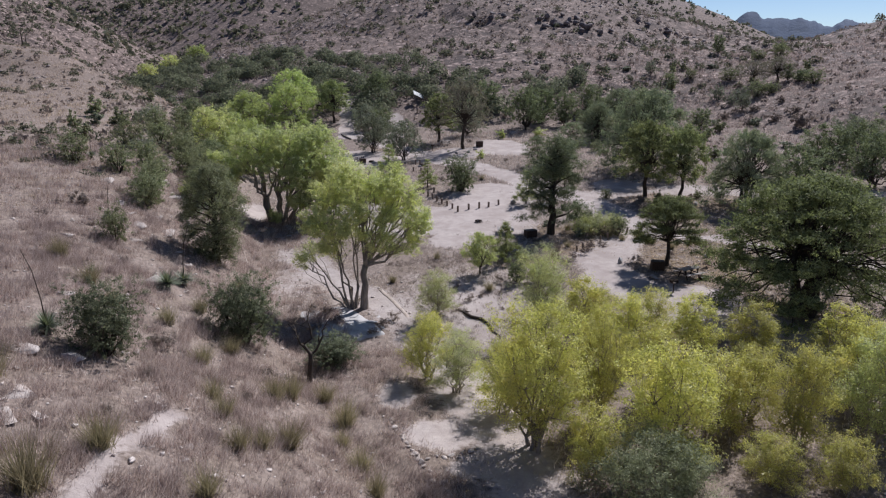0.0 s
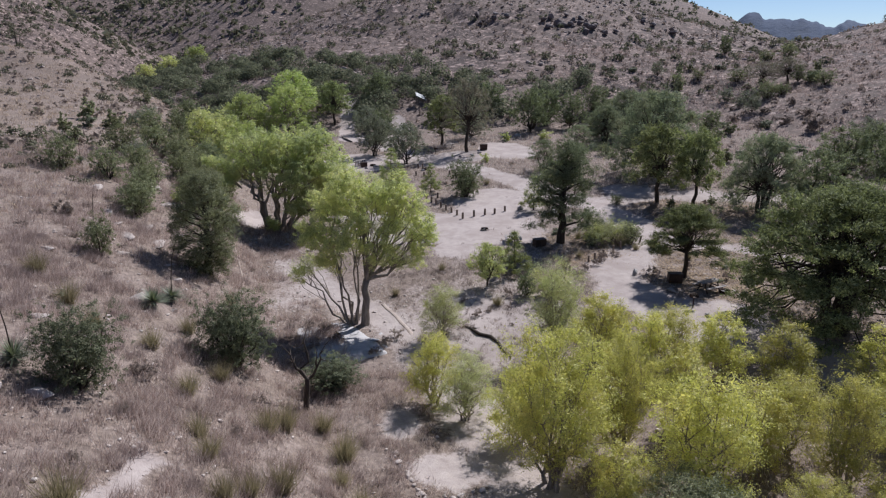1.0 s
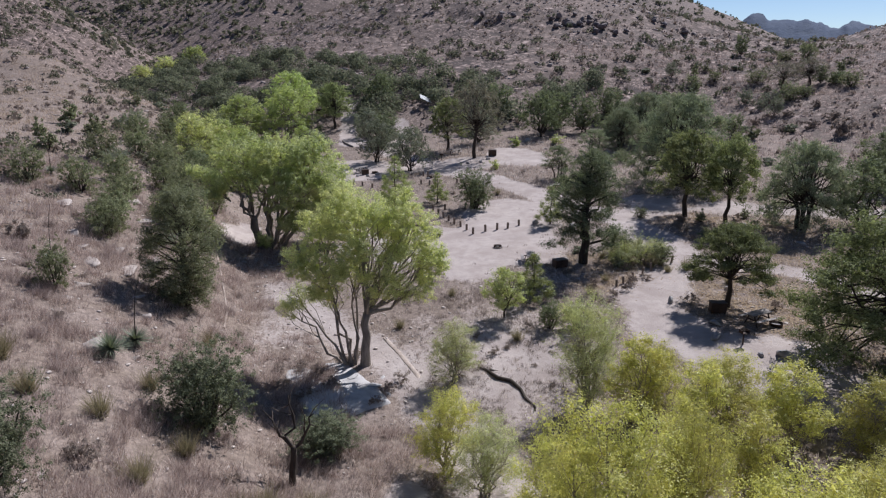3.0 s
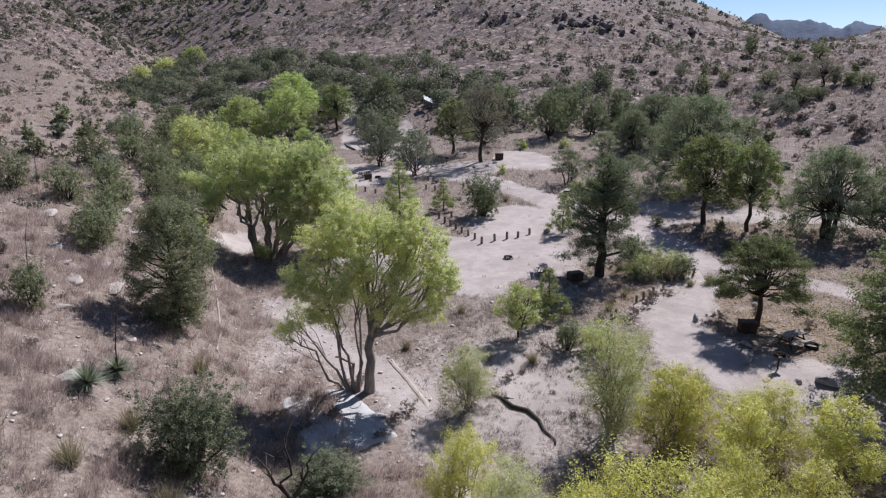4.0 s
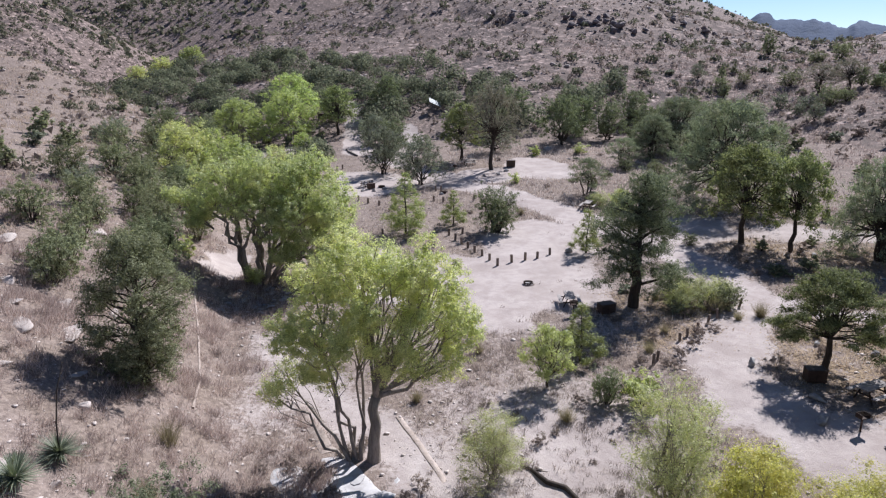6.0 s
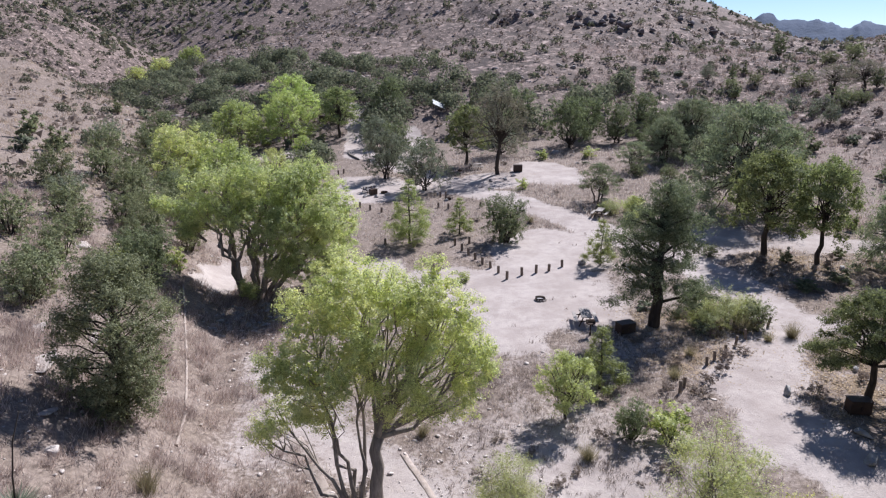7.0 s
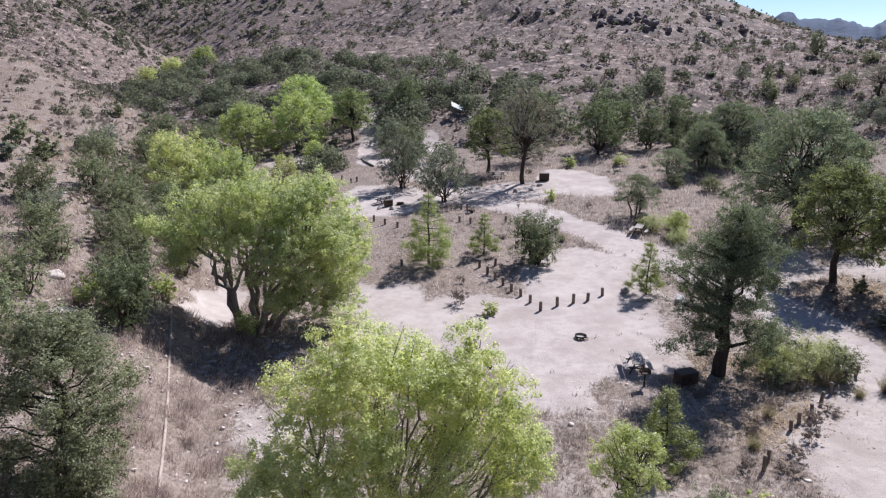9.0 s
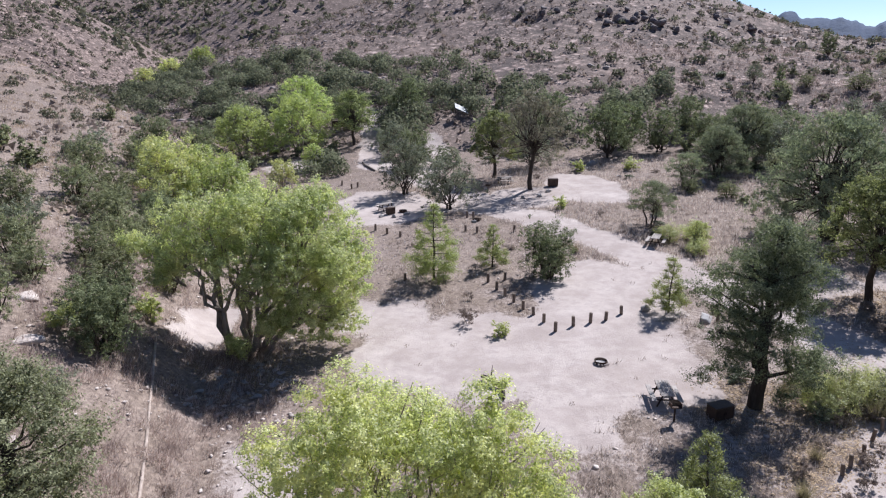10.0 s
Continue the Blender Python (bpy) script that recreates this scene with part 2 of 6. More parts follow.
ROCK_GREY = simple("grey_granite", [(0.3, (0.16, 0.15, 0.15)), (0.5, (0.33, 0.315, 0.31)), (0.72, (0.48, 0.46, 0.45))], 3.0, bump_strength=0.7, distance=0.08)
ROCK_HILL = simple("hill_rock", [(0.3, (0.19, 0.155, 0.14)), (0.5, (0.38, 0.32, 0.295)), (0.72, (0.58, 0.51, 0.475))], 1.2, bump_strength=0.6, distance=0.2)
CONCRETE = simple("worn_concrete", [(0.3, (0.27, 0.25, 0.245)), (0.5, (0.43, 0.41, 0.405)), (0.72, (0.54, 0.52, 0.51))], 2.2, bump_strength=0.5, distance=0.03)
EARTH = simple("earth_bank", [(0.3, (0.22, 0.175, 0.15)), (0.5, (0.36, 0.295, 0.255)), (0.72, (0.48, 0.405, 0.36))], 3.0, bump_strength=0.7, distance=0.08)
POST_WOOD = simple("weathered_post", [(0.3, (0.09, 0.068, 0.055)), (0.5, (0.19, 0.148, 0.122)), (0.72, (0.31, 0.255, 0.215))], 14, stretch=(1, 1, 0.2))
TABLE_WOOD = simple("weathered_plank", [(0.3, (0.20, 0.175, 0.16)), (0.5, (0.33, 0.295, 0.275)), (0.72, (0.45, 0.41, 0.385))], 10, stretch=(0.15, 1, 1))
RUST = simple("rusty_steel", [(0.3, (0.025, 0.018, 0.015)), (0.55, (0.07, 0.045, 0.035)), (0.75, (0.13, 0.08, 0.055))], 12, rough=0.7, metal=0.3)
BROWN_PAINT = simple("brown_paint", [(0.3, (0.045, 0.028, 0.022)), (0.6, (0.075, 0.047, 0.036)), (0.8, (0.11, 0.075, 0.06))], 6, rough=0.5, bump_strength=0.1)
ROOF_METAL = simple("galvanised_roof", [(0.3, (0.27, 0.28, 0.29)), (0.7, (0.38, 0.39, 0.40))], 4, rough=0.6, metal=0.1, bump_strength=0.1)
ROCK_DARK = simple("dark_outcrop_rock", [(0.3, (0.08, 0.065, 0.065)), (0.5, (0.17, 0.14, 0.138)), (0.72, (0.30, 0.26, 0.25))], 0.8, bump_strength=0.8, distance=0.3)
# haze over the distant range, put into the base colour of the rock
HAZED_ROCK = simple("far_rock_hazed_blue", [(0.3, (0.018, 0.036, 0.075)), (0.5, (0.03, 0.055, 0.115)), (0.75, (0.05, 0.08, 0.15))], 0.012, bump_strength=0.8, distance=12)


# ---- the lie of the land ----
def ramp(a, lo, hi):
    u = np.clip((a - lo) / (hi - lo), 0.0, 1.0)
    return u * u * (3 - 2 * u)


def lattice(x, y, seed=0.0):
    """Smooth value noise from 0 to 1."""
    xi, yi = np.floor(x), np.floor(y)
    u, v = x - xi, y - yi
    u, v = u * u * (3 - 2 * u), v * v * (3 - 2 * v)

    def h(a, b):
        s = np.sin(a * 127.1 + b * 311.7 + seed * 74.7) * 43758.5453
        return s - np.floor(s)
    return (h(xi, yi) * (1 - u) + h(xi + 1, yi) * u) * (1 - v) + (h(xi, yi + 1) * (1 - u) + h(xi + 1, yi + 1) * u) * v


def fractal(x, y, seed=0.0, octaves=4):
    s, a, t = 0.0, 0.5, 0.0
    for k in range(octaves):
        s = s + a * lattice(x * 2 ** k + 17.3 * k, y * 2 ** k - 9.1 * k, seed + k)
        t += a
        a *= 0.5
    return s / t


def cone(x, y, cx, cy, top, reach, power=0.92):
    d = np.hypot(x - cx, y - cy)
    d = np.sqrt(d * d + (0.12 * reach) ** 2)
    return top * np.clip(1 - d / reach, 0, 1) ** power


def toe_x(y):
    """Foot of the grassy hill beside the wash."""
    return np.interp(y, [-40, 20, 30, 40, 50, 60, 72, 90, 107, 140, 175, 230], [9, 3, -1.0, -4.0, -6.5, -8.5, -10.5, -13, -16, -22, -32, -60])


def wash_x(y):
    """Middle of the dry wash."""
    return np.interp(y, [-40, 10, 30, 40, 46, 52, 60, 70, 85, 110, 150, 230], [14, 9, 6.5, 4.5, 2.5, -2, -6, -8, -10, -13, -20, -42])


def terrain(x, y):
    x, y = np.asarray(x, float), np.asarray(y, float)
    xc, yc = np.clip(x, -40, 90), np.clip(y, -30, 170)
    v = yc - 50
    z = -0.40 + 0.0224 * xc + 0.0286 * v + 0.00017 * v * np.abs(v) + 0.0191 * xc * ramp(yc, 50, 110)
    d = x - wash_x(y)
    z = z - (0.19 + 0.21 * (1 - ramp(y, 40, 56))) * np.exp(-(d / 4.5) ** 2) * (1 - ramp(y, 150, 230))
    z = z - 1.1 * np.exp(-((x - 12) / 9) ** 2 - ((y - 38) / 9) ** 2)
    e = np.maximum(toe_x(y) - x, 0)
    e = np.sqrt(e * e + 1.0) - 1.0
    fade = 1 - 0.92 * ramp(y + 0.25 * x, 122, 165)
    z = z + (9.0 * (1 - np.exp(-e / 11.3)) + 0.072 * np.minimum(e, 90)) * fade
    z = z + 5.5 * np.exp(-((y - 140) / 14) ** 2) * ramp(-x, 34, 60) * (1 - ramp(-x, 120, 200))
    h = (cone(42 + np.where(x < 42, 1.32, 1.13) * (x - 42), y, 42, 325, 51, 195, 1.0) ** 3 + cone(x, y, 250, 142, 49.5, 184, 1.0) ** 3 + cone(x, y, -330, 400, 150, 232, 1.0) ** 3 + cone(x, y, -42, 600, 88, 165, 1.0) ** 3
         + cone(x, y, 158, 918, 180, 428, 1.0) ** 3
         + cone(x, y, -230, 1250, 300, 760) ** 3 + cone(x, y, -560, 360, 150, 400) ** 3
         + cone(x, y, 230, -300, 110, 300) ** 3 + cone(x, y, -330, -150, 120, 300) ** 3)
    return z + np.cbrt(h)


ROADS = [  # centre line, half width
    ([(30, 33), (26, 38), (22, 42.5), (19.4, 47.5), (19.4, 52), (22.3, 56), (26.4, 61), (27, 67), (25.8, 73), (23.2, 79), (20.4, 85.5), (17.6, 92), (14, 98.5), (9, 103), (3, 105.5), (-2, 104)], 2.05),
    ([(26.5, 75), (33, 76.4), (41, 74.8), (50, 72), (64, 66)], 1.6),
    ([(26.6, 61), (32, 58), (34.5, 54), (41, 47), (48, 40)], 1.1),
    ([(11, 104), (5, 116), (-1.5, 130), (-2.5, 140), (-1.8, 150), (-5, 158)], 1.8),
    ([(5, 121), (8, 133), (7, 141)], 1.6),
]
PADS = [  # centre, half axes
    (11.5, 68.6, 6.6, 7.0), (3.8, 69.5, 6.0, 5.8), (8.2, 61.6, 2.4, 3.0), (-0.4, 75.8, 3.2, 3.0), (15.6, 78.0, 5.0, 6.6), (22.6, 109.0, 4.8, 7.2), (16.6, 106.0, 5.4, 4.6),
    (-0.5, 105.5, 5.2, 7.6), (-12.0, 76.0, 1.8, 3.6), (23.2, 43.2, 3.6, 3.6), (-13.5, 131, 3.5, 4.0), (31, 80, 3.0, 2.6), (14.5, 63.0, 2.2, 2.0), (37.5, 76, 4, 2.2),
]


BEDS = [(3.3, 29.9, 1.6, 1.7), (4.8, 26.9, 1.5, 0.9), (1.6, 34.2, 1.1, 1.7)]  # flat sand beds in the wash


def line_gap(x, y, pts):
    best = np.full(np.shape(x), 1e9)
    for (ax, ay), (bx, by) in zip(pts, pts[1:]):
        ux, uy = bx - ax, by - ay
        s = np.clip(((x - ax) * ux + (y - ay) * uy) / (ux * ux + uy * uy), 0, 1)
        best = np.minimum(best, np.hypot(x - ax - s * ux, y - ay - s * uy))
    return best


def graded(x, y):
    """1 on roads and camp pads, falling to 0 past their ragged edges."""
    x, y = x + 2.6 * (fractal(x / 3.1, y / 3.1, 91, 3) - 0.5), y + 3.4 * (fractal(x / 3.1, y / 3.1, 97, 3) - 0.5)
    m = np.zeros(np.shape(x))
    for pts, half in ROADS:
        m = np.maximum(m, 1 - ramp(line_gap(x, y, pts), half - 0.7, half + 1.0))
    for cx, cy, rx, ry in PADS:
        d = np.hypot((x - cx) / rx, (y - cy) / ry)
        m = np.maximum(m, 1 - ramp(d, 0.82, 1.18))
    return m


def bare(x, y):
    m = graded(x, y)
    w = (1 - ramp(np.abs(x - wash_x(y)), 0.8, 3.4)) * ramp(y, 8, 22) * (1 - ramp(y, 58, 66))
    trail = 0.85 * (1 - ramp(line_gap(x, y, [(-8.6, 17.0), (-8.0, 21.3), (-7.2, 24.6)]), 0.15, 0.75))
    terrace = 0.85 * np.exp(-((x - 8.5) / 7) ** 2 - ((y - 46.5) / 8) ** 2)
    beds = sum(np.exp(-(((x - cx) / rx) ** 2 + ((y - cy) / ry) ** 2) ** 2) for cx, cy, rx, ry in BEDS)
    camp = 0.32 * np.exp(-((x - 15) / 16) ** 4 - ((y - 64) / 24) ** 4) * ramp(x - toe_x(y), 2, 6)
    flat = 0.5 * np.exp(-((x + 5.4) / 2.8) ** 4 - ((y - 53.5) / 7.5) ** 4)
    return np.clip(np.maximum.reduce([m, 0.75 * w, trail, terrace, camp, flat, 1.1 * beds]), 0, 1)


def height(x, y):
    """The ground with its small unevenness."""
    x, y = np.asarray(x, float), np.asarray(y, float)
    far = ramp(np.hypot(x - 5, y - 60), 90, 190)
    soft = 1 - 0.85 * graded(x, y)
    z = terrain(x, y) + soft * (1 - 0.9 * np.clip(sum(np.exp(-(((x - cx) / rx) ** 2 + ((y - cy) / ry) ** 2) ** 2) for cx, cy, rx, ry in BEDS), 0, 1)) * (0.55 * (fractal(x / 7.0, y / 7.0, 3) - 0.5) + 0.22 * (fractal(x / 1.3, y / 1.3, 8, 3) - 0.5))
    gully = np.abs(fractal((x + 0.4 * y) / 55.0, (y - 0.3 * x) / 70.0, 21) - 0.5)
    z = z + far * (9.0 * (fractal(x / 60.0, y / 60.0, 5) - 0.5) + 2.5 * (fractal(x / 13.0, y / 13.0, 6) - 0.5) - 6.0 * (0.12 - np.minimum(gully, 0.12)) / 0.12 * 0.5)
    vast = ramp(np.hypot(x, y), 350, 900) * (1 - 0.6 * ramp(x, 150, 400))
    return z + vast * 34.0 * (fractal(x / 190.0, y / 190.0, 31, 5) - 0.5)


def rise(x, y):
    return float(height(np.array([x]), np.array([y]))[0])


# ---- mesh tools ----
BALLS = {}


class Geo:
    """Collects points and faces, then becomes one mesh."""

    def __init__(self):
        self.v, self.f, self.n = [], [], 0

    def add(self, verts, faces):
        verts = np.asarray(verts, float).reshape(-1, 3)
        self.v.append(verts)
        self.f.append((np.asarray(faces, int) + self.n))
        self.n += len(verts)
        return self

    def tube(self, pts, radii, sides=7, cap=True):
        pts = np.asarray(pts, float)
        rings = []
        for i, p in enumerate(pts):
            a = pts[min(i + 1, len(pts) - 1)] - pts[max(i - 1, 0)]
            a = a / (np.linalg.norm(a) + 1e-9)
            ref = np.array((1.0, 0, 0)) if abs(a[0]) < 0.8 else np.array((0, 1.0, 0))
            u = np.cross(a, ref)
            u /= np.linalg.norm(u)
            w = np.cross(a, u)
            ang = np.linspace(0, 2 * np.pi, sides, endpoint=False)
            rings.append(p + radii[i] * (np.cos(ang)[:, None] * u + np.sin(ang)[:, None] * w))
        faces = []
        for i in range(len(pts) - 1):
            for k in range(sides):
                a, b = i * sides + k, i * sides + (k + 1) % sides
                faces.append((a, b, b + sides, a + sides))
        verts = np.concatenate(rings)
        if cap:
            verts = np.concatenate([verts, pts[-1:] + (pts[-1] - pts[-2]) * 0.02])
            last = (len(pts) - 1) * sides
            for k in range(sides):
                faces.append((last + k, last + (k + 1) % sides, len(verts) - 1, len(verts) - 1))
        return self.add(verts, faces)

    def leaves(self, centres, size, rng, slim=0.5, droop=0.0, flat=0.0, face=None):
        """A small pointed leaf at every centre, turned at random or mostly towards the way it faces."""
        n = len(centres)
        a = rng.normal(size=(n, 3))
        b = rng.normal(size=(n, 3))
        if face is None:
            a[:, 2] = a[:, 2] * (1 - flat) - droop
            b[:, 2] *= 1 - flat
        else:
            way = face + 0.42 * rng.normal(size=(n, 3))
            way /= np.linalg.norm(way, axis=1)[:, None] + 1e-9
            a[:, 2] -= droop
            a -= (a * way).sum(1)[:, None] * way
            b = np.cross(way, a)
        a /= np.linalg.norm(a, axis=1)[:, None] + 1e-9
        b -= (b * a).sum(1)[:, None] * a
        b /= np.linalg.norm(b, axis=1)[:, None] + 1e-9
        s = size * rng.uniform(0.65, 1.35, size=(n, 1))
        a, b = a * s * 0.5, b * s * 0.5 * slim
        v = np.stack([centres - a - b, centres - a + b, centres + a], 1).reshape(-1, 3)
        i = np.arange(3 * n).reshape(-1, 3)
        return self.add(v, np.concatenate([i, i[:, 2:]], 1))

    def blades(self, roots, lengths, width, lean, rng, wind=0.0):
        """Grass blades: one upright triangle each."""
        n = len(roots)
        ang = rng.uniform(0, 2 * np.pi, n)
        tip = np.stack([np.cos(ang) * lean + wind, np.sin(ang) * lean - 0.4 * wind, np.ones(n)], 1)
        tip /= np.linalg.norm(tip, axis=1)[:, None]
        tip = tip * lengths[:, None]
        ang2 = rng.uniform(0, 2 * np.pi, n)
        side = np.stack([np.cos(ang2), np.sin(ang2), np.zeros(n)], 1) * width / 2
        v = np.stack([roots - side, roots + side, roots + tip], 1).reshape(-1, 3)
        idx = np.arange(3 * n).reshape(-1, 3)
        return self.add(v, np.concatenate([idx, idx[:, 2:]], 1))

    def rock(self, centre, size, rng, detail=1):
        """An uneven stone."""
        if detail not in BALLS:
            bm = bmesh.new()
            bmesh.ops.create_icosphere(bm, subdivisions=detail, radius=1.0)
            BALLS[detail] = (np.array([p.co for p in bm.verts]), np.array([[p.index for p in q.verts] for q in bm.faces]))
            bm.free()
        v, f = BALLS[detail]
        for _ in range(12):
            d = rng.normal(size=3) * (1, 1, 1.3)
            d /= np.linalg.norm(d)
            lim = rng.uniform(0.34, 0.66)
            over = np.maximum(v @ d - lim, 0)
            v = v - over[:, None] * d * 0.97
        v = v * (1 + rng.normal(scale=0.03, size=(len(v), 1)))
        v = v * np.asarray(size) * 0.5
        ang = rng.uniform(0, 6.28)
        c, s = math.cos(ang), math.sin(ang)
        v = v @ np.array([[c, s, 0], [-s, c, 0], [0, 0, 1]])
        return self.add(v + np.asarray(centre), np.concatenate([f, f[:, 2:]], 1))

    def mesh(self, name, mat, smooth=False):
        v = np.concatenate(self.v)
        f = np.concatenate(self.f)
        tri = f[:, 2] == f[:, 3]
        me = bpy.data.meshes.new(name)
        counts = np.where(tri, 3, 4)
        keep = np.ones(f.shape, bool)
        keep[tri, 3] = False
        loops = f[keep]
        me.vertices.add(len(v))
        me.vertices.foreach_set("co", v.astype(np.float32).ravel())
        me.loops.add(len(loops))
        me.loops.foreach_set("vertex_index", loops.astype(np.int32))
        me.polygons.add(len(f))
        starts = np.concatenate([[0], np.cumsum(counts)[:-1]])
        me.polygons.foreach_set("loop_start", starts.astype(np.int32))
        me.polygons.foreach_set("loop_total", counts.astype(np.int32))
        if smooth:
            me.polygons.foreach_set("use_smooth", np.ones(len(f), bool))
        me.materials.append(mat)
        me.update(calc_edges=True)
        me.validate()
        return me


def part(name, made, mat, parent, label=""):
    """One mesh object under a thing or a part. made: a Geo or a bmesh."""
    if isinstance(made, Geo):
        me = made.mesh(name, mat)
    else:
        me = bpy.data.meshes.new(name)
        made.to_mesh(me)
        made.free()
        me.materials.append(mat)
    ob = new(name, me)
    ob.parent = parent
    return tagged(ob, label)


def lone(name, made, mat, label, category, group="", kind="", m=None):
    ob = part(name, made, mat, None)
    if m is not None:
        ob.matrix_world = m
    return tagged(ob, label, category, group, kind)


def thing(name, label, category, group=""):
    return tagged(new(name), label, category, group)


def block(bm, size, at, turn=None, bevel=0.01):
    """Adds a bevelled box to a bmesh."""
    m = Matrix.Translation(at) @ (turn.to_4x4() if turn else Matrix.Identity(4)) @ Matrix.Diagonal((*size, 1))
    r = bmesh.ops.create_cube(bm, size=1.0, matrix=m)
    if bevel:
        es = list({e for v in r["verts"] for e in v.link_edges})
        bmesh.ops.bevel(bm, geom=es, offset=bevel, segments=1, affect="EDGES", clamp_overlap=True)
    return bm


def drum(bm, r1, r2, tall, at, sides=12):
    bmesh.ops.create_cone(bm, cap_ends=True, segments=sides, radius1=r1, radius2=r2, depth=tall, matrix=Matrix.Translation((at[0], at[1], at[2] + tall / 2)))
    return bm


def sown(rng, n, x0, x1, y0, y1, keep):
    """n places at most in a rectangle, kept by the chance keep(x, y)."""
    x, y = rng.uniform(x0, x1, n), rng.uniform(y0, y1, n)
    ok = rng.uniform(size=n) < keep(x, y)
    return x[ok], y[ok]


# ---- ground ----
def axis(lo, core0, core1, hi, step, grow):
    out = [core0]
    s = step
    while out[0] > lo:
        s *= grow
        out.insert(0, out[0] - s)
    mid = list(np.arange(core0 + step, core1, step))
    out += mid
    s = step
    while out[-1] < hi:
        s *= grow
        out.append(out[-1] + s)
    return np.array(out)


def sheet(xs, ys, lift=0.0):
    gx, gy = np.meshgrid(xs, ys)
    z = height(gx, gy) + lift
    v = np.stack([gx, gy, z], -1).reshape(-1, 3)
    nx, ny = len(xs), len(ys)
    i = np.arange(ny - 1)[:, None] * nx + np.arange(nx - 1)[None]
    f = np.stack([i, i + 1, i + nx + 1, i + nx], -1).reshape(-1, 4)
    return v, f


def hillside(x, y):
    """1 on the stony hills, 0 on the valley floor and the grassy spur."""
    spur = (1 - ramp(x - toe_x(y), -6, 2)) * (1 - ramp(y + 0.25 * x, 118, 140))
    return ramp(np.hypot(x - 5, y - 60), 45, 110) * (1 - 0.8 * spur)


v, f = sheet(axis(-2600, -42, 62, 2600, 0.8, 1.06), axis(-1500, 10, 130, 3600, 0.8, 1.05))
me = Geo().add(v, f).mesh("ground", GROUND, smooth=True)
at = me.attributes.new("bare", "FLOAT", "POINT")
at.data.foreach_set("value", bare(v[:, 0], v[:, 1]).astype(np.float32))
at = me.attributes.new("hill", "FLOAT", "POINT")
at.data.foreach_set("value", hillside(v[:, 0], v[:, 1]).astype(np.float32))
tagged(new("ground", me), "dry grassy valley floor and rocky desert hillsides", "ground", kind="structure")

# graded road and camp pads, a thin skin on the ground
m = graded(v[:, 0], v[:, 1])
f = f[(m[f] > 0.94).all(1)]
used, back = np.unique(f, return_inverse=True)
road = new("road", Geo().add(v[used] + (0, 0, 0.005), back.reshape(-1, 4)).mesh("road", GRAVEL, smooth=True))
tagged(road, "pale pinkish graded gravel campground road and pads", "road", kind="structure")

# far range in the gap of the hills, haze blue put into its colour
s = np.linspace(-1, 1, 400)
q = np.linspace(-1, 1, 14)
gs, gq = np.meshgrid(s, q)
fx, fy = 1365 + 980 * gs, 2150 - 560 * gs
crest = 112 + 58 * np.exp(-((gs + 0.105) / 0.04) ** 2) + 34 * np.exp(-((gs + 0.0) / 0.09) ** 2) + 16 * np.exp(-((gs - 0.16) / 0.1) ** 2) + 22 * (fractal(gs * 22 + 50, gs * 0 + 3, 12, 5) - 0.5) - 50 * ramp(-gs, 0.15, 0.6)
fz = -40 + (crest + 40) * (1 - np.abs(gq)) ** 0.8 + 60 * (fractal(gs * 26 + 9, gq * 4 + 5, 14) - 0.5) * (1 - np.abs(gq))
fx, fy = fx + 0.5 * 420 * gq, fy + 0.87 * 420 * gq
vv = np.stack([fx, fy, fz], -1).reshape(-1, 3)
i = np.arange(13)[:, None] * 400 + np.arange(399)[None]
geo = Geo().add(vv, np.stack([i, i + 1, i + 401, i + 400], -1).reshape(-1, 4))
tagged(new("backdrop", geo.mesh("backdrop", HAZED_ROCK, smooth=True)), "distant rocky mountain range coloured blue for haze", "mountain", kind="structure")


# ---- trees ----
def bend(a, b, rng, wob=0.12, n=5, sag=0.0):
    a, b = np.asarray(a, float), np.asarray(b, float)
    t = np.linspace(0, 1, n)[:, None]
    p = a + (b - a) * t
    span = np.linalg.norm(b - a)
    p[1:-1] += rng.normal(scale=wob * span * 0.5, size=(n - 2, 3))
    p[:, 2] += (-sag * span * np.sin(t[:, 0] * np.pi))
    return p


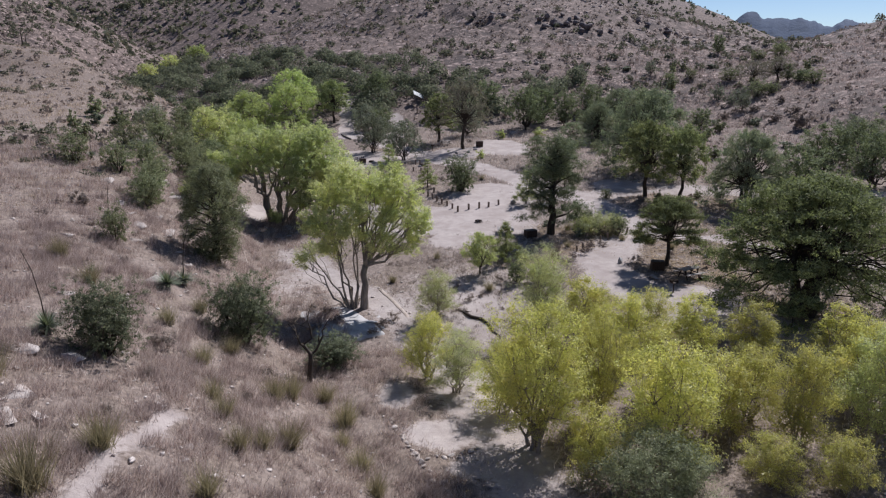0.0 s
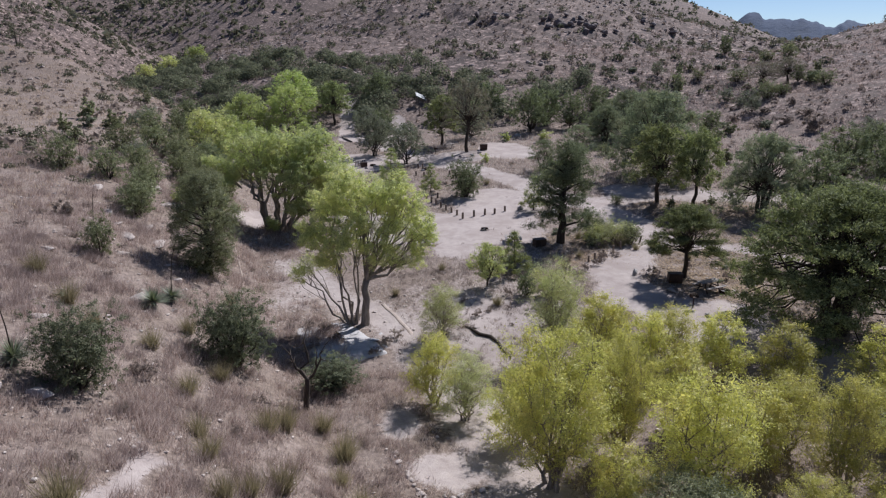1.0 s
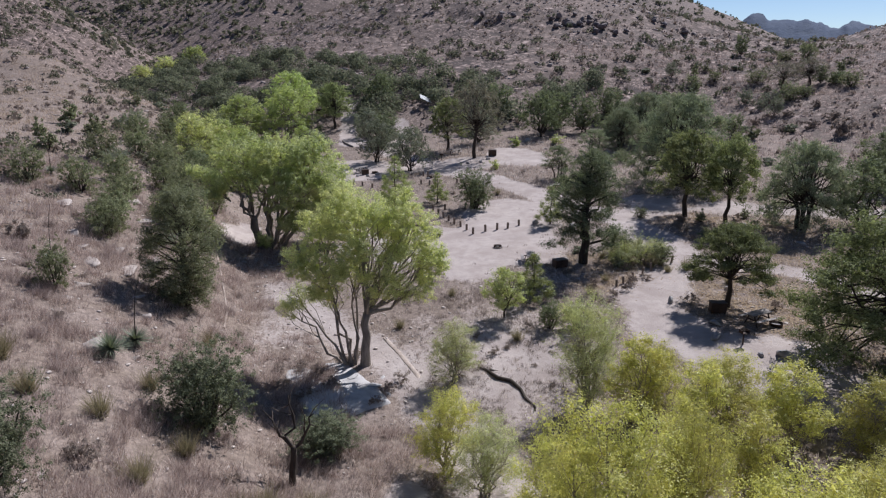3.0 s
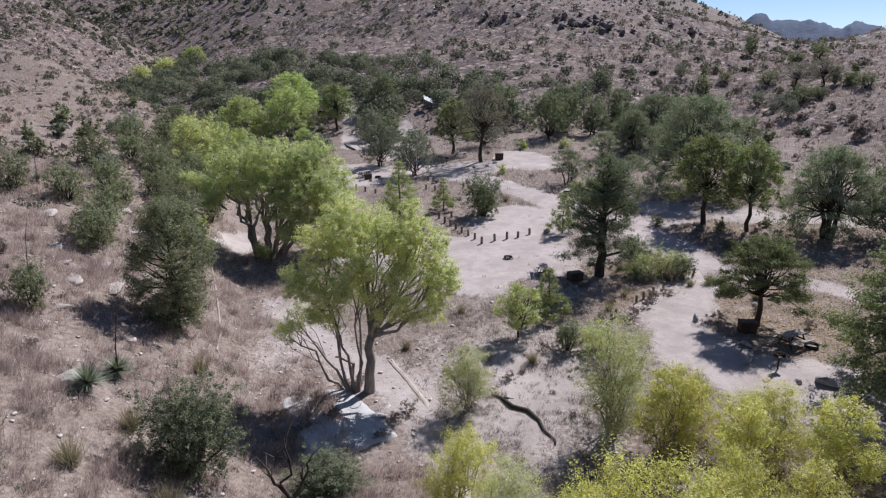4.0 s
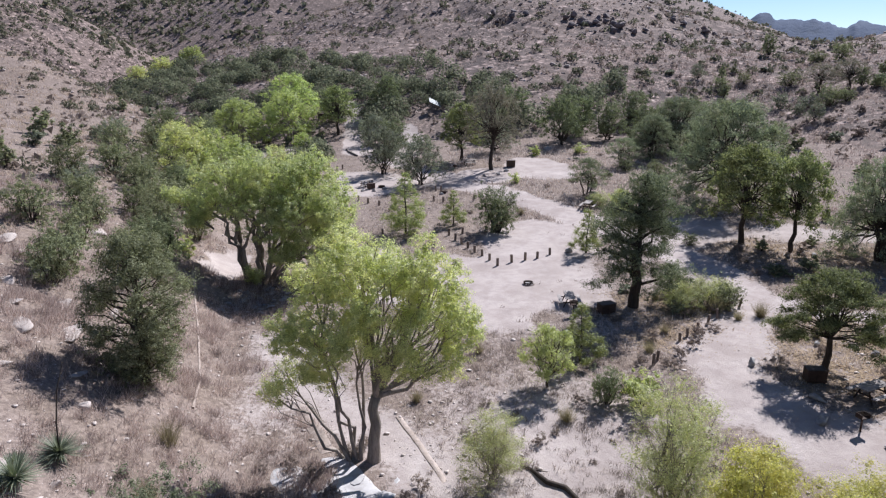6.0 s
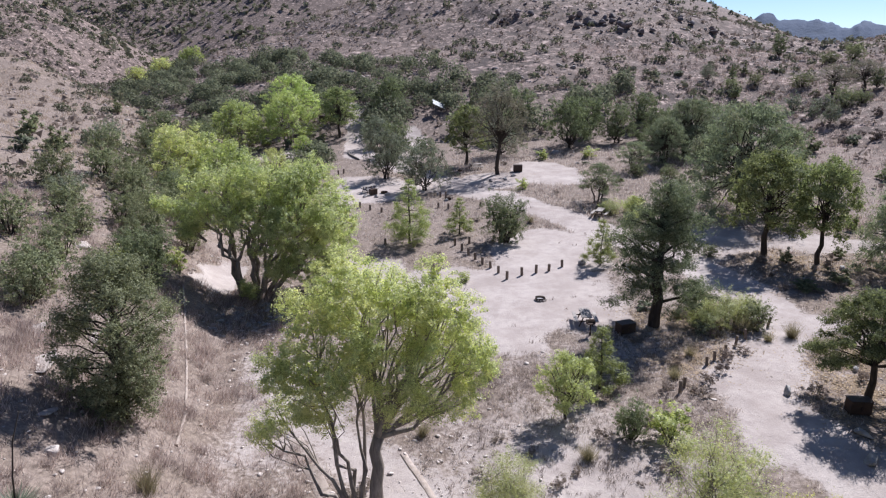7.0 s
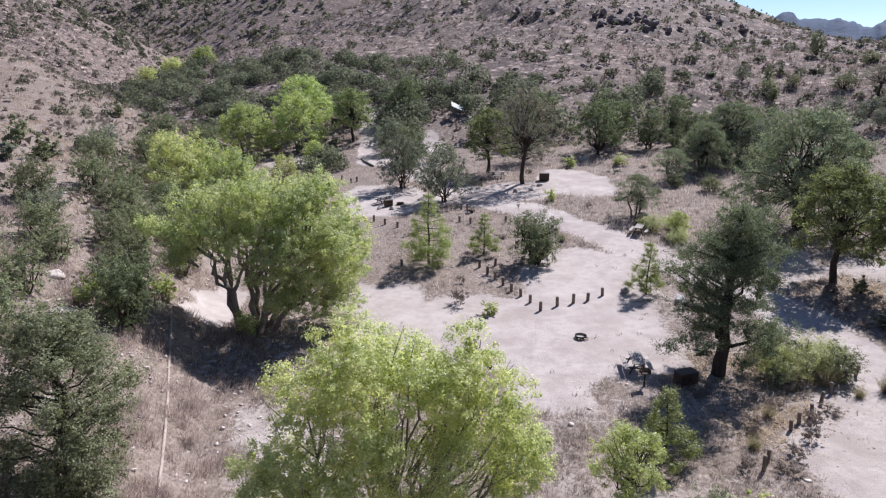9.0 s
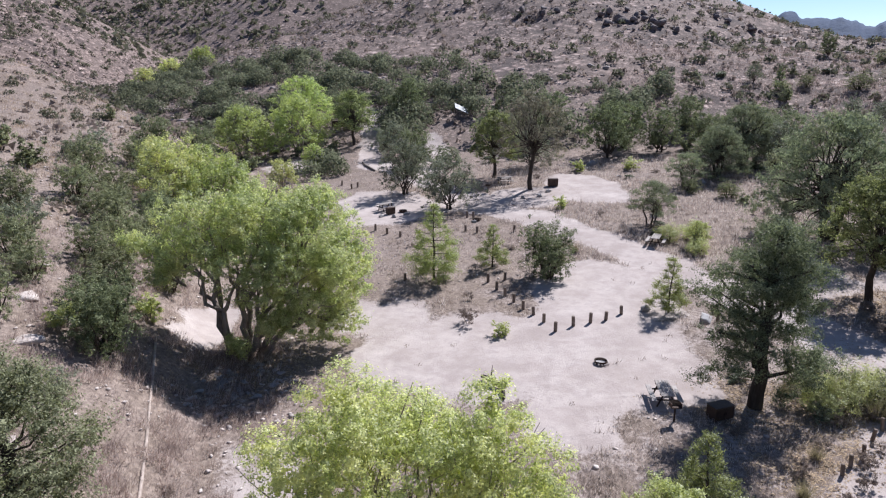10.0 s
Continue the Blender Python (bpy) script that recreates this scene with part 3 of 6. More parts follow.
def lobes_crown(geo, lobes, count, leaf, rng, clump=0.4, slim=0.5, shell=0.7, under=0.35, droop=0.0, flat=0.35, core=0.02, per=46, ragged=1.0):
    """Fills ellipsoid lobes with tufts of leaves on short sprays, thickest near the outside, with gaps between them."""
    vol = np.array([(l[3] * l[4] * l[5]) ** (2 / 3) for l in lobes])
    for lobe, share in zip(lobes, vol / vol.sum()):
        size = np.asarray(lobe[3:6], float)
        k = max(4, int(count * share / per))
        d = rng.normal(size=(k, 3))
        d[:, 2] = np.where(d[:, 2] < 0, d[:, 2] * (under * 2), d[:, 2])
        d /= np.linalg.norm(d, axis=1)[:, None]
        r = shell + (1 - shell) * rng.uniform(size=(k, 1)) ** 0.7
        # uneven outline: some sprays reach out, whole flanks fall back
        flank = np.sin(d @ rng.normal(scale=2.6, size=(3, 3)) + rng.uniform(0, 6, 3)).mean(1, keepdims=True)
        r *= 1 + ragged * (0.22 * flank + 0.12 * rng.normal(size=(k, 1)))
        inside = rng.uniform(size=(k, 1)) < 0.2
        r = np.where(inside, rng.uniform(0.15, 0.75, size=(k, 1)), r)
        c = np.asarray(lobe[:3]) + d * r * size
        out = d * np.array((1.0, 1.0, 0.6)) + np.array((0, 0, 0.25))
        wide = (clump * rng.uniform(0.45, 1.15, size=(k, 1))).repeat(per, 0)
        along = rng.uniform(-0.9, 0.9, size=(k * per, 1))
        pts = c.repeat(per, 0) + out.repeat(per, 0) * along * wide * 0.95 + rng.normal(size=(k * per, 3)) * wide * 0.48 * np.array((1, 1, 0.8))
        local = (pts - c.repeat(per, 0)) / (wide + 1e-6)
        face = 0.75 * d.repeat(per, 0) + 0.55 * local + np.array((0, 0, 0.55))
        face /= np.linalg.norm(face, axis=1)[:, None] + 1e-9
        geo.leaves(pts, leaf, rng, slim, droop, flat, face)
        if core:
            k = max(4, int(count * share * core))
            d = rng.normal(size=(k, 3))
            d /= np.linalg.norm(d, axis=1)[:, None]
            c = np.asarray(lobe[:3]) + d * rng.uniform(0.1, 0.6, size=(k, 1)) * size
            geo.leaves(c, leaf * 1.7, rng, 0.8)
    return geo


def limbs(geo, base, fork, lobes, r0, rng, twigs=3, sides=7):
    base, fork = np.asarray(base, float), np.asarray(fork, float)
    geo.tube(bend(base - (0, 0, 0.25), fork, rng, 0.06), np.linspace(r0 * 1.25, r0 * 0.8, 5), sides, cap=True)
    for l in lobes:
        c = np.asarray(l[:3], float)
        p = bend(fork, c, rng, 0.13, 6)
        geo.tube(p, np.linspace(r0 * 0.62, r0 * 0.16, 6), 6)
        for _ in range(twigs):
            d = rng.normal(size=3)
            d[2] = abs(d[2]) * 0.8
            d /= np.linalg.norm(d)
            e = c + d * np.asarray(l[3:6]) * 0.85
            geo.tube(bend(p[rng.integers(2, 5)], e, rng, 0.12, 4), np.linspace(r0 * 0.22, r0 * 0.05, 4), 4)


def tree(name, label, category, trunk, crown, bark, leaf, group=""):
    top = thing(name, label, category, group)
    part("trunk", trunk, bark, top)
    part("crown", crown, leaf, top)
    return top


def put(ob, x, y, scale=1.0, turn=0.0, tall=None, sink=0.05):
    """Poses a first thing on the ground."""
    ob.matrix_basis = pose(x, y, rise(x, y) - sink, 0, 0, turn) @ Matrix.Diagonal((scale, scale, tall or scale, 1))
    return ob


def again(ob, x, y, scale=1.0, turn=0.0, tall=None, sink=0.05, label=""):
    c = copy_thing(ob, Matrix.Identity(4))
    c.scale = (1, 1, 1)
    return tagged(put(c, x, y, scale, turn, tall, sink), label)


def budded(lobes, rng, buds=3, keep=0.78):
    """Adds smaller lobes on the flanks of the large ones."""
    out = []
    for l in lobes:
        l = np.array(l, float)
        out.append((*l[:3], *(l[3:] * keep)))
        for _ in range(buds):
            d = rng.normal(size=3)
            d[2] = abs(d[2]) * 0.9 - 0.25
            d /= np.linalg.norm(d)
            q = rng.uniform(0.4, 0.62)
            out.append((*(l[:3] + d * l[3:] * 0.8), *(l[3:] * q)))
    return out


def round_tree(seed, tall, wide, count, leaf, stems=1, lift=0.35, n=9, slim=0.5, clump=0.42, spread=0.55, twigs=2, r0=None, shell=0.7, lobe=0.3):
    """A broad-leaved tree of rounded lobes: trunk and crown of that height and width."""
    rng = np.random.default_rng(seed)
    lobes = []
    for k in range(n):
        a = 2 * math.pi * (k * 0.618 + rng.uniform(0, 0.12))
        u = (k + 0.5) / n
        r = wide / 2 * spread * math.sqrt(1 - (u - 0.25) ** 2 / 0.75) * rng.uniform(0.75, 1.2) * (0.25 if k == n - 1 else 1)
        z = tall * (lift + (1 - lift) * (0.12 + 0.62 * u))
        s = wide * lobe * rng.uniform(0.75, 1.15) * (1.1 - 0.35 * u)
        lobes.append((r * math.cos(a), r * math.sin(a), z, s, s, min(s * rng.uniform(0.8, 1.05), tall - z + 0.05 * tall)))
    fine = budded(lobes, rng)
    trunk, crown = Geo(), Geo()
    r0 = r0 or 0.022 * tall
    step = max(1, n // stems)
    for k in range(stems):
        a = 2 * math.pi * k / stems + rng.uniform(0, 0.7)
        o = 0.0 if stems == 1 else rng.uniform(0.15, 0.5)
        base = (o * math.cos(a), o * math.sin(a), 0)
        mine = lobes[k * step:(k + 1) * step] if k < stems - 1 else lobes[k * step:]
        mid = np.mean([l[:3] for l in mine], 0)
        fork = (mid[0] * 0.35 + base[0], mid[1] * 0.35 + base[1], tall * lift * rng.uniform(0.7, 1.1))
        limbs(trunk, base, fork, mine, r0 / math.sqrt(stems) * 1.25, rng, twigs)
    lobes_crown(crown, fine, count, leaf, rng, clump, slim, shell)
    return trunk, crown


def dome_tree(seed, tall, wide, count, leaf, stems=3, low=0.12, n=22, clump=0.36, ragged=0.45, flat=0.6):
    """A dense tree whose crown is a dome of rounded heads."""
    rng = np.random.default_rng(seed)
    lobes = []
    for k in range(n):
        u = 1 - (k + 0.5) / n * 1.0
        a = 2.4 * k + rng.uniform(-0.3, 0.3)
        c = math.sqrt(1 - u * u)
        s = wide * rng.uniform(0.13, 0.21)
        h = tall * (1 - low)
        lobes.append((c * math.cos(a) * (wide / 2 - 0.8 * s), c * math.sin(a) * (wide / 2 - 0.8 * s), tall * low + 0.12 * h + u * (0.88 * h - 0.8 * s) * rng.uniform(0.9, 1.05), s, s, s * 0.85))
    lobes.append((0, 0, tall * 0.55, wide * 0.25, wide * 0.25, tall * 0.25))
    trunk, crown = Geo(), Geo()
    for k in range(stems):
        a = 2 * math.pi * k / stems
        fork = (0.12 * wide * math.cos(a), 0.12 * wide * math.sin(a), tall * 0.35)
        limbs(trunk, (0.25 * math.cos(a), 0.25 * math.sin(a), 0), fork, lobes[k:n:stems], 0.022 * tall, rng, 1, 6)
    lobes_crown(crown, budded(lobes, rng, 2), count, leaf, rng, clump, 0.55, 0.8, 0.5, flat=flat, ragged=ragged)
    return trunk, crown


def umbrella_tree(seed, tall, wide, count, leaf, low=0.25, pads=60, clump=0.3, r0=0.2, stems=1, droop=0.25, pad=0.13, thick=0.035):
    """A spreading tree: flat feathery sprays over a dome, dark within."""
    rng = np.random.default_rng(seed)
    trunk, crown = Geo(), Geo()
    lobes = []
    for k in range(pads):
        u = ((k + 0.5) / pads) ** 0.8
        a = 2.4 * k + rng.uniform(-0.4, 0.4)
        c = math.sqrt(max(0.0, 1 - u * u)) * rng.uniform(0.82, 1.06)
        s = wide * pad * rng.uniform(0.75, 1.3)
        z = tall * (low + (0.98 - low) * u) + tall * rng.uniform(-0.04, 0.03)
        lobes.append((c * math.cos(a) * (wide / 2 - 0.6 * s), c * math.sin(a) * (wide / 2 - 0.6 * s), z, s, s * rng.uniform(0.7, 1.0), tall * thick))
        if rng.uniform() < 0.4:
            lobes.append((c * 0.55 * math.cos(a + 0.5) * wide / 2, c * 0.55 * math.sin(a + 0.5) * wide / 2, z - tall * 0.05, s, s, tall * thick))
    heads = []
    for k in range(stems):
        b = 2 * math.pi * k / stems + 0.4
        o = 0.0 if stems == 1 else 0.3
        p = bend((o * math.cos(b), o * math.sin(b), -0.25), (3.2 * o * math.cos(b), 3.2 * o * math.sin(b), tall * 0.45), rng, 0.06, 5)
        trunk.tube(p, np.linspace(r0 * 1.25, r0 * 0.7, 5), 8)
        heads.append(p)
    for k, l in enumerate(lobes):
        p = heads[k % stems]
        trunk.tube(bend(p[rng.integers(3, 5)], l[:3], rng, 0.1, 5, -0.06), np.linspace(r0 * 0.3, r0 * 0.06, 5), 4)
    lobes_crown(crown, lobes, count, leaf, rng, clump, 0.5, 0.3, 0.5, droop, 0.6, 0.05)
    return trunk, crown


def cone_tree(seed, tall, wide, count, leaf, lift=0.15, whorls=9, clump=0.22, r0=None):
    """A young narrow tree with upward-tapering boughs."""
    rng = np.random.default_rng(seed)
    trunk, crown = Geo(), Geo()
    r0 = r0 or 0.014 * tall
    trunk.tube(bend((0, 0, -0.2), (0, 0, tall * 0.97), rng, 0.02, 6), np.linspace(r0 * 1.3, r0 * 0.2, 6), 7)
    lobes = []
    for k in range(whorls):
        u = (k + 0.3) / whorls
        z = tall * (lift + (1 - lift) * u * 0.95)
        for j in range(4):
            a = j * 1.57 + k * 0.8 + rng.uniform(-0.4, 0.4)
            reach = wide / 2 * (1.02 - u) ** 0.75 * rng.uniform(0.45, 0.95)
            s = max(0.12, wide * 0.17 * (1.1 - u))
            lobes.append((reach * math.cos(a), reach * math.sin(a), z, s, s, s * 0.8))
            trunk.tube(bend((0, 0, z - 0.15 * reach), lobes[-1][:3], rng, 0.06, 3), np.linspace(r0 * 0.35, r0 * 0.08, 3), 4)
    lobes_crown(crown, lobes, count, leaf, rng, clump, 0.5, 0.3)
    return trunk, crown


def bush(seed, tall, wide, count, leaf, n=7, clump=0.22, slim=0.5):
    """A rounded shrub, leafy to the ground."""
    rng = np.random.default_rng(seed)
    trunk, crown = Geo(), Geo()
    lobes = []
    for k in range(n):
        a = k * 2.4 + rng.uniform(-0.4, 0.4)
        r = wide * 0.27 * rng.uniform(0.5, 1.2) * (0.3 if k == 0 else 1)
        z = tall * (0.62 if k == 0 else rng.uniform(0.3, 0.58))
        s = wide * rng.uniform(0.22, 0.3)
        lobes.append((r * math.cos(a), r * math.sin(a), z, s, s, min(tall * 0.36, tall - z)))
    for l in lobes:
        trunk.tube(bend((l[0] * 0.15, l[1] * 0.15, -0.15), l[:3], rng, 0.1, 4), np.linspace(0.018 * tall, 0.006 * tall, 4), 4)
    lobes_crown(crown, lobes, count, leaf, rng, clump, slim, 0.6, 0.8, core=0.0 if slim < 0.4 else 0.02)
    return trunk, crown


# ---- the tall cottonwoods by the wash ----
def twiggy(trunk, p, l, rng, n, r0, lo=2, hi=5):
    """Thin branches from a limb p out into the lobe l."""
    for _ in range(n):
        d = rng.normal(size=3)
        d[2] = abs(d[2]) * 0.8
        e = np.array(l[:3]) + d / np.linalg.norm(d) * np.array(l[3:]) * 0.88
        trunk.tube(bend(p[rng.integers(lo, hi)], e, rng, 0.09, 5), np.linspace(r0, 0.008, 5), 4)


def cottonwood_near():
    rng = np.random.default_rng(11)
    heads = [(-2.2, -0.8, 6.2, 1.65, 1.5, 1.9), (-2.5, 0.3, 8.3, 1.35, 1.2, 1.2), (0.0, 0.3, 9.1, 1.9, 1.8, 1.7), (2.8, 0.5, 8.3, 1.4, 1.4, 1.7),
             (3.8, 0.1, 5.9, 0.95, 1.1, 1.6), (1.9, 1.5, 7.6, 1.2, 1.0, 1.1), (-0.3, 2.0, 8.0, 1.3, 1.1, 1.2), (-0.9, -1.2, 7.3, 1.2, 1.0, 1.3)]
    loose = [(1.5, -1.0, 6.5, 1.4, 1.1, 1.4), (-4.2, -0.4, 3.9, 1.0, 0.9, 0.75), (-3.4, 0.3, 4.5, 1.2, 0.9, 0.9), (2.5, -0.3, 4.7, 1.2, 1.0, 0.9), (-0.4, 0.9, 5.6, 1.3, 1.2, 1.1),
             (0.8, -0.9, 5.2, 1.4, 1.1, 1.2), (3.6, 0.0, 4.6, 1.1, 1.0, 0.9), (-1.8, -0.9, 4.7, 1.2, 1.0, 0.9), (3.0, 0.3, 6.7, 1.2, 1.1, 1.3), (1.2, 0.9, 6.6, 1.3, 1.1, 1.2)]
    trunk, crown = Geo(), Geo()
    fork = (0.2, 0, 3.3)
    trunk.tube(bend((0, 0, -0.3), fork, rng, 0.04, 6), np.array([0.38, 0.30, 0.27, 0.25, 0.24, 0.23]), 10)
    for l in (heads[2], heads[3], heads[4], heads[5], heads[6], loose[0], loose[3], loose[6], loose[8]):
        p = bend(fork, l[:3], rng, 0.07, 7)
        trunk.tube(p, 0.03 + 0.13 * np.linspace(1, 0, 7) ** 1.4, 7)
        twiggy(trunk, p, l, rng, 7, 0.05)
    for foot, l in (((-0.7, 0.3), heads[0]), ((-0.95, 0.1), heads[1]), ((-1.15, 0.35), loose[1]), ((-0.9, 0.0), loose[2]), ((-0.6, 0.5), heads[6]), ((-0.55, 0.1), loose[4]), ((-1.0, 0.4), heads[0])):
        p = bend((foot[0], foot[1], -0.25), np.array(l[:3]) + rng.normal(scale=0.25, size=3), rng, 0.06, 7)
        trunk.tube(p, np.linspace(0.10, 0.025, 7), 7)
        twiggy(trunk, p, l, rng, 6, 0.03, 3, 6)
    lobes_crown(crown, budded(heads, rng, 4, 0.84), 130000, 0.074, rng, 0.2, 0.55, 0.8, 0.5, flat=0.5, per=60, ragged=0.22)
    lobes_crown(crown, budded(loose, rng, 2, 0.8), 52000, 0.07, rng, 0.26, 0.55, 0.5, 0.6, flat=0.5, per=44, ragged=0.9, core=0.0)
    return trunk, crown


def cottonwood_mid():
    rng = np.random.default_rng(12)
    heads = [(-0.4, -0.2, 7.5, 2.4, 2.2, 2.1), (2.2, 0.4, 8.2, 2.3, 2.2, 2.0), (4.9, 0.3, 7.4, 2.2, 2.2, 2.0), (6.3, 0.0, 4.9, 1.7, 1.9, 2.4), (1.6, -1.6, 5.4, 2.6, 1.9, 2.1), (4.2, -1.6, 5.2, 2.2, 1.9, 2.2),
             (4.5, -0.9, 2.9, 2.2, 1.8, 1.8), (6.1, -0.3, 2.0, 1.3, 1.3, 1.4), (-2.3, 0.0, 6.1, 1.5, 1.5, 1.3), (2.5, 2.4, 6.5, 3.0, 2.1, 2.5), (5.4, 2.0, 3.8, 1.9, 1.7, 2.1), (-1.0, 1.5, 6.0, 1.6, 1.4, 1.4)]
    loose = [(-4.2, 0.3, 6.6, 1.1, 0.9, 0.9), (-3.2, -0.5, 5.1, 1.1, 0.9, 0.8), (0.6, -0.7, 0.8, 0.9, 0.7, 0.8), (3.0, -1.9, 2.6, 1.2, 0.9, 1.0)]
    trunk, crown = Geo(), Geo()
    for foot, which, lean in (((0.1, 0), (8, 0), 0.5), ((-0.1, 0.3), (11, 0), 0.46), ((0.7, 0.1), (0, 1, 4), 0.4), ((1.2, 0.3), (1, 2, 9), 0.4), ((1.7, -0.1), (5, 3, 6, 10), 0.36), ((1.5, 0.5), (2, 9, 7), 0.36), ((0.3, -0.2), (8, 4), 0.5), ((0.9, 0.4), (9, 11), 0.45), ((1.1, -0.2), (4, 5), 0.42)):
        mid = np.mean([heads[k][:3] for k in which], 0)
        foot = np.array((*foot, 0.0))
        fork = foot + (mid - foot) * lean
        trunk.tube(bend(foot - (0, 0, 0.3), fork, rng, 0.06, 6), np.linspace(0.22, 0.14, 6), 8)
        for k in which:
            p = bend(fork, heads[k][:3], rng, 0.09, 6)
            trunk.tube(p, np.linspace(0.14, 0.03, 6), 6)
            twiggy(trunk, p, heads[k], rng, 4, 0.045)
    for l in loose:
        p = bend((-2.0 if l[0] < 0 else 0.9, 0, 4.2 if l[0] < 0 else 0.4), l[:3], rng, 0.1, 6)
        trunk.tube(p, np.linspace(0.07, 0.02, 6), 5)
        twiggy(trunk, p, l, rng, 6, 0.025)
    lobes_crown(crown, budded(heads, rng, 4, 0.86), 190000, 0.095, rng, 0.26, 0.6, 0.84, 0.7, flat=0.6, per=60, ragged=0.18)
    lobes_crown(crown, budded(loose, rng, 2, 0.8), 16000, 0.095, rng, 0.28, 0.6, 0.5, 0.6, flat=0.5, per=40, ragged=0.8, core=0.0)
    return trunk, crown


put(tree("cottonwood_tree", "tall green cottonwood with several pale trunks beside the wash", "tree", *cottonwood_near(), BARK_GREY, LEAF_COTTON), -0.1, 46.8)
put(tree("cottonwood_tree", "broad leafy green cottonwood with many leaning trunks", "tree", *cottonwood_mid(), BARK_GREY, LEAF_GREEN), -9.6, 71.4, 1.1, 0, 1.06)

ash_a = tree("ash_tree", "bright green rounded streamside tree", "tree", *dome_tree(21, 9.4, 10, 40000, 0.15, 3, 0.0, 24, ragged=0.2), BARK_GREY, LEAF_ASH, "bright streamside trees")
ash_b = tree("ash_tree", "green rounded streamside tree leafy to the ground", "tree", *dome_tree(22, 8.6, 10, 40000, 0.15, 4, 0.0, 24, ragged=0.2), BARK_GREY, LEAF_ASH, "bright streamside trees")
ash_c = tree("ash_tree", "pale yellow-green rounded streamside tree", "tree", *dome_tree(23, 8.0, 8.6, 26000, 0.15, 4, 0.05, 20, ragged=0.3), BARK_GREY, LEAF_COTTON, "bright streamside trees")
put(ash_b, -15.4, 96.5, 1.0, 20)
put(ash_c, -19.6, 96.0, 0.9, 130)
put(ash_a, -13.6, 140.5, 1.02, 40, 0.98)
again(ash_a, -21.6, 139.0, 1.0, 200, 0.9)
again(ash_a, -14.0, 152.5, 1.15, 300, 1.02)
again(ash_c, -60, 238, 1.0, 60, 0.8)
again(ash_c, -69, 243, 1.0, 160, 0.75)
again(ash_b, -52, 240, 0.8, 260, 0.7)
again(ash_c, -13.0, 118.0, 0.5, 90)
again(ash_a, -10.0, 128.0, 0.4, 10)

# ---- willows in the low flat ----
wil = [tree("willow", "yellowing slender willow growing in the wash", "tree", *round_tree(31, 8, 5.2, 60000, 0.078, 4, 0.06, 18, 0.42, 0.34, 0.5, 4, lobe=0.27, shell=0.55), BARK_GREY, LEAF_WILLOW, "yellow willows in the wash"),
       tree("willow", "yellow-green willow with a rounded crown", "tree", *round_tree(32, 6.4, 4.4, 34000, 0.080, 4, 0.05, 15, 0.42, 0.32, 0.5, 4, lobe=0.28, shell=0.55), BARK_GREY, LEAF_WILLOW, "yellow willows in the wash"),
       tree("willow", "small feathery yellow-green willow", "tree", *round_tree(33, 4.6, 3.6, 24000, 0.075, 5, 0.04, 13, 0.36, 0.28, 0.5, 4, lobe=0.28, shell=0.5), BARK_GREY, LEAF_WILLOW, "yellow willows in the wash"),
       tree("willow", "loose grey-green willow thicket", "tree", *round_tree(34, 5.0, 6.0, 48000, 0.08, 6, 0.04, 16, 0.36, 0.3, 0.58, 4, lobe=0.22, shell=0.45), BARK_GREY, LEAF_OLIVE, "yellow willows in the wash")]
WILLOWS = [  # sort, x, y, scale, stretch upward, turn
    (0, 7.8, 28.3, 1.07, 1.10, 10), (0, 11.6, 30.2, 0.72, 0.92, 80), (1, 13.5, 25.6, 1.18, 1.14, 150), (3, 11.4, 22.6, 1.08, 0.86, 40), (1, 19.2, 29.0, 0.85, 0.78, 210),
    (1, 19.9, 26.2, 0.86, 1.0, 280), (2, 16.9, 23.6, 0.82, 0.66, 30), (2, 19.6, 22.6, 0.76, 0.7, 100), 
    (2, 7.2, 32.4, 1.0, 1.08, 60), (1, 3.6, 36.5, 0.72, 0.8, 260), (1, 17.6, 38.4, 0.95, 0.72, 20), (2, 15.3, 41.0, 0.85, 0.92, 250),
]
thin_willow = tree("willow", "yellow-green willow deep in the thicket", "tree", *round_tree(35, 6.4, 4.4, 16000, 0.11, 4, 0.05, 13, 0.42, 0.32, 0.5, 2, lobe=0.28, shell=0.6), BARK_GREY, LEAF_WILLOW, "yellow willows in the wash")
green_willow = tree("willow", "green leafy willow at the edge of the thicket", "tree", *round_tree(36, 6.8, 4.6, 30000, 0.085, 4, 0.05, 15, 0.42, 0.32, 0.5, 4, lobe=0.28, shell=0.6), BARK_GREY, LEAF_FRESH, "yellow willows in the wash")
put(green_willow, 23.4, 25.6, 1.0, 15, 1.06)
again(green_willow, 27.4, 27.2, 0.95, 140, 0.95)
pale_willow = tree("willow", "pale grey-green feathery willow on the sand", "tree", *round_tree(37, 7.0, 4.8, 40000, 0.072, 5, 0.05, 16, 0.36, 0.32, 0.5, 5, lobe=0.27, shell=0.45), BARK_GREY, LEAF_PALE, "yellow willows in the wash")
put(pale_willow, 11.7, 41.6, 1.05, 220, 1.04)
again(pale_willow, 5.0, 44.6, 0.72, 0, 0.62)
again(pale_willow, 5.0, 34.7, 0.72, 170, 0.64)
first = set()
for k, x, y, s, u, a in WILLOWS:
    if k in first:
        again(wil[k], x, y, s, a, u)
    else:
        put(wil[k], x, y, s, a, u)
        first.add(k)
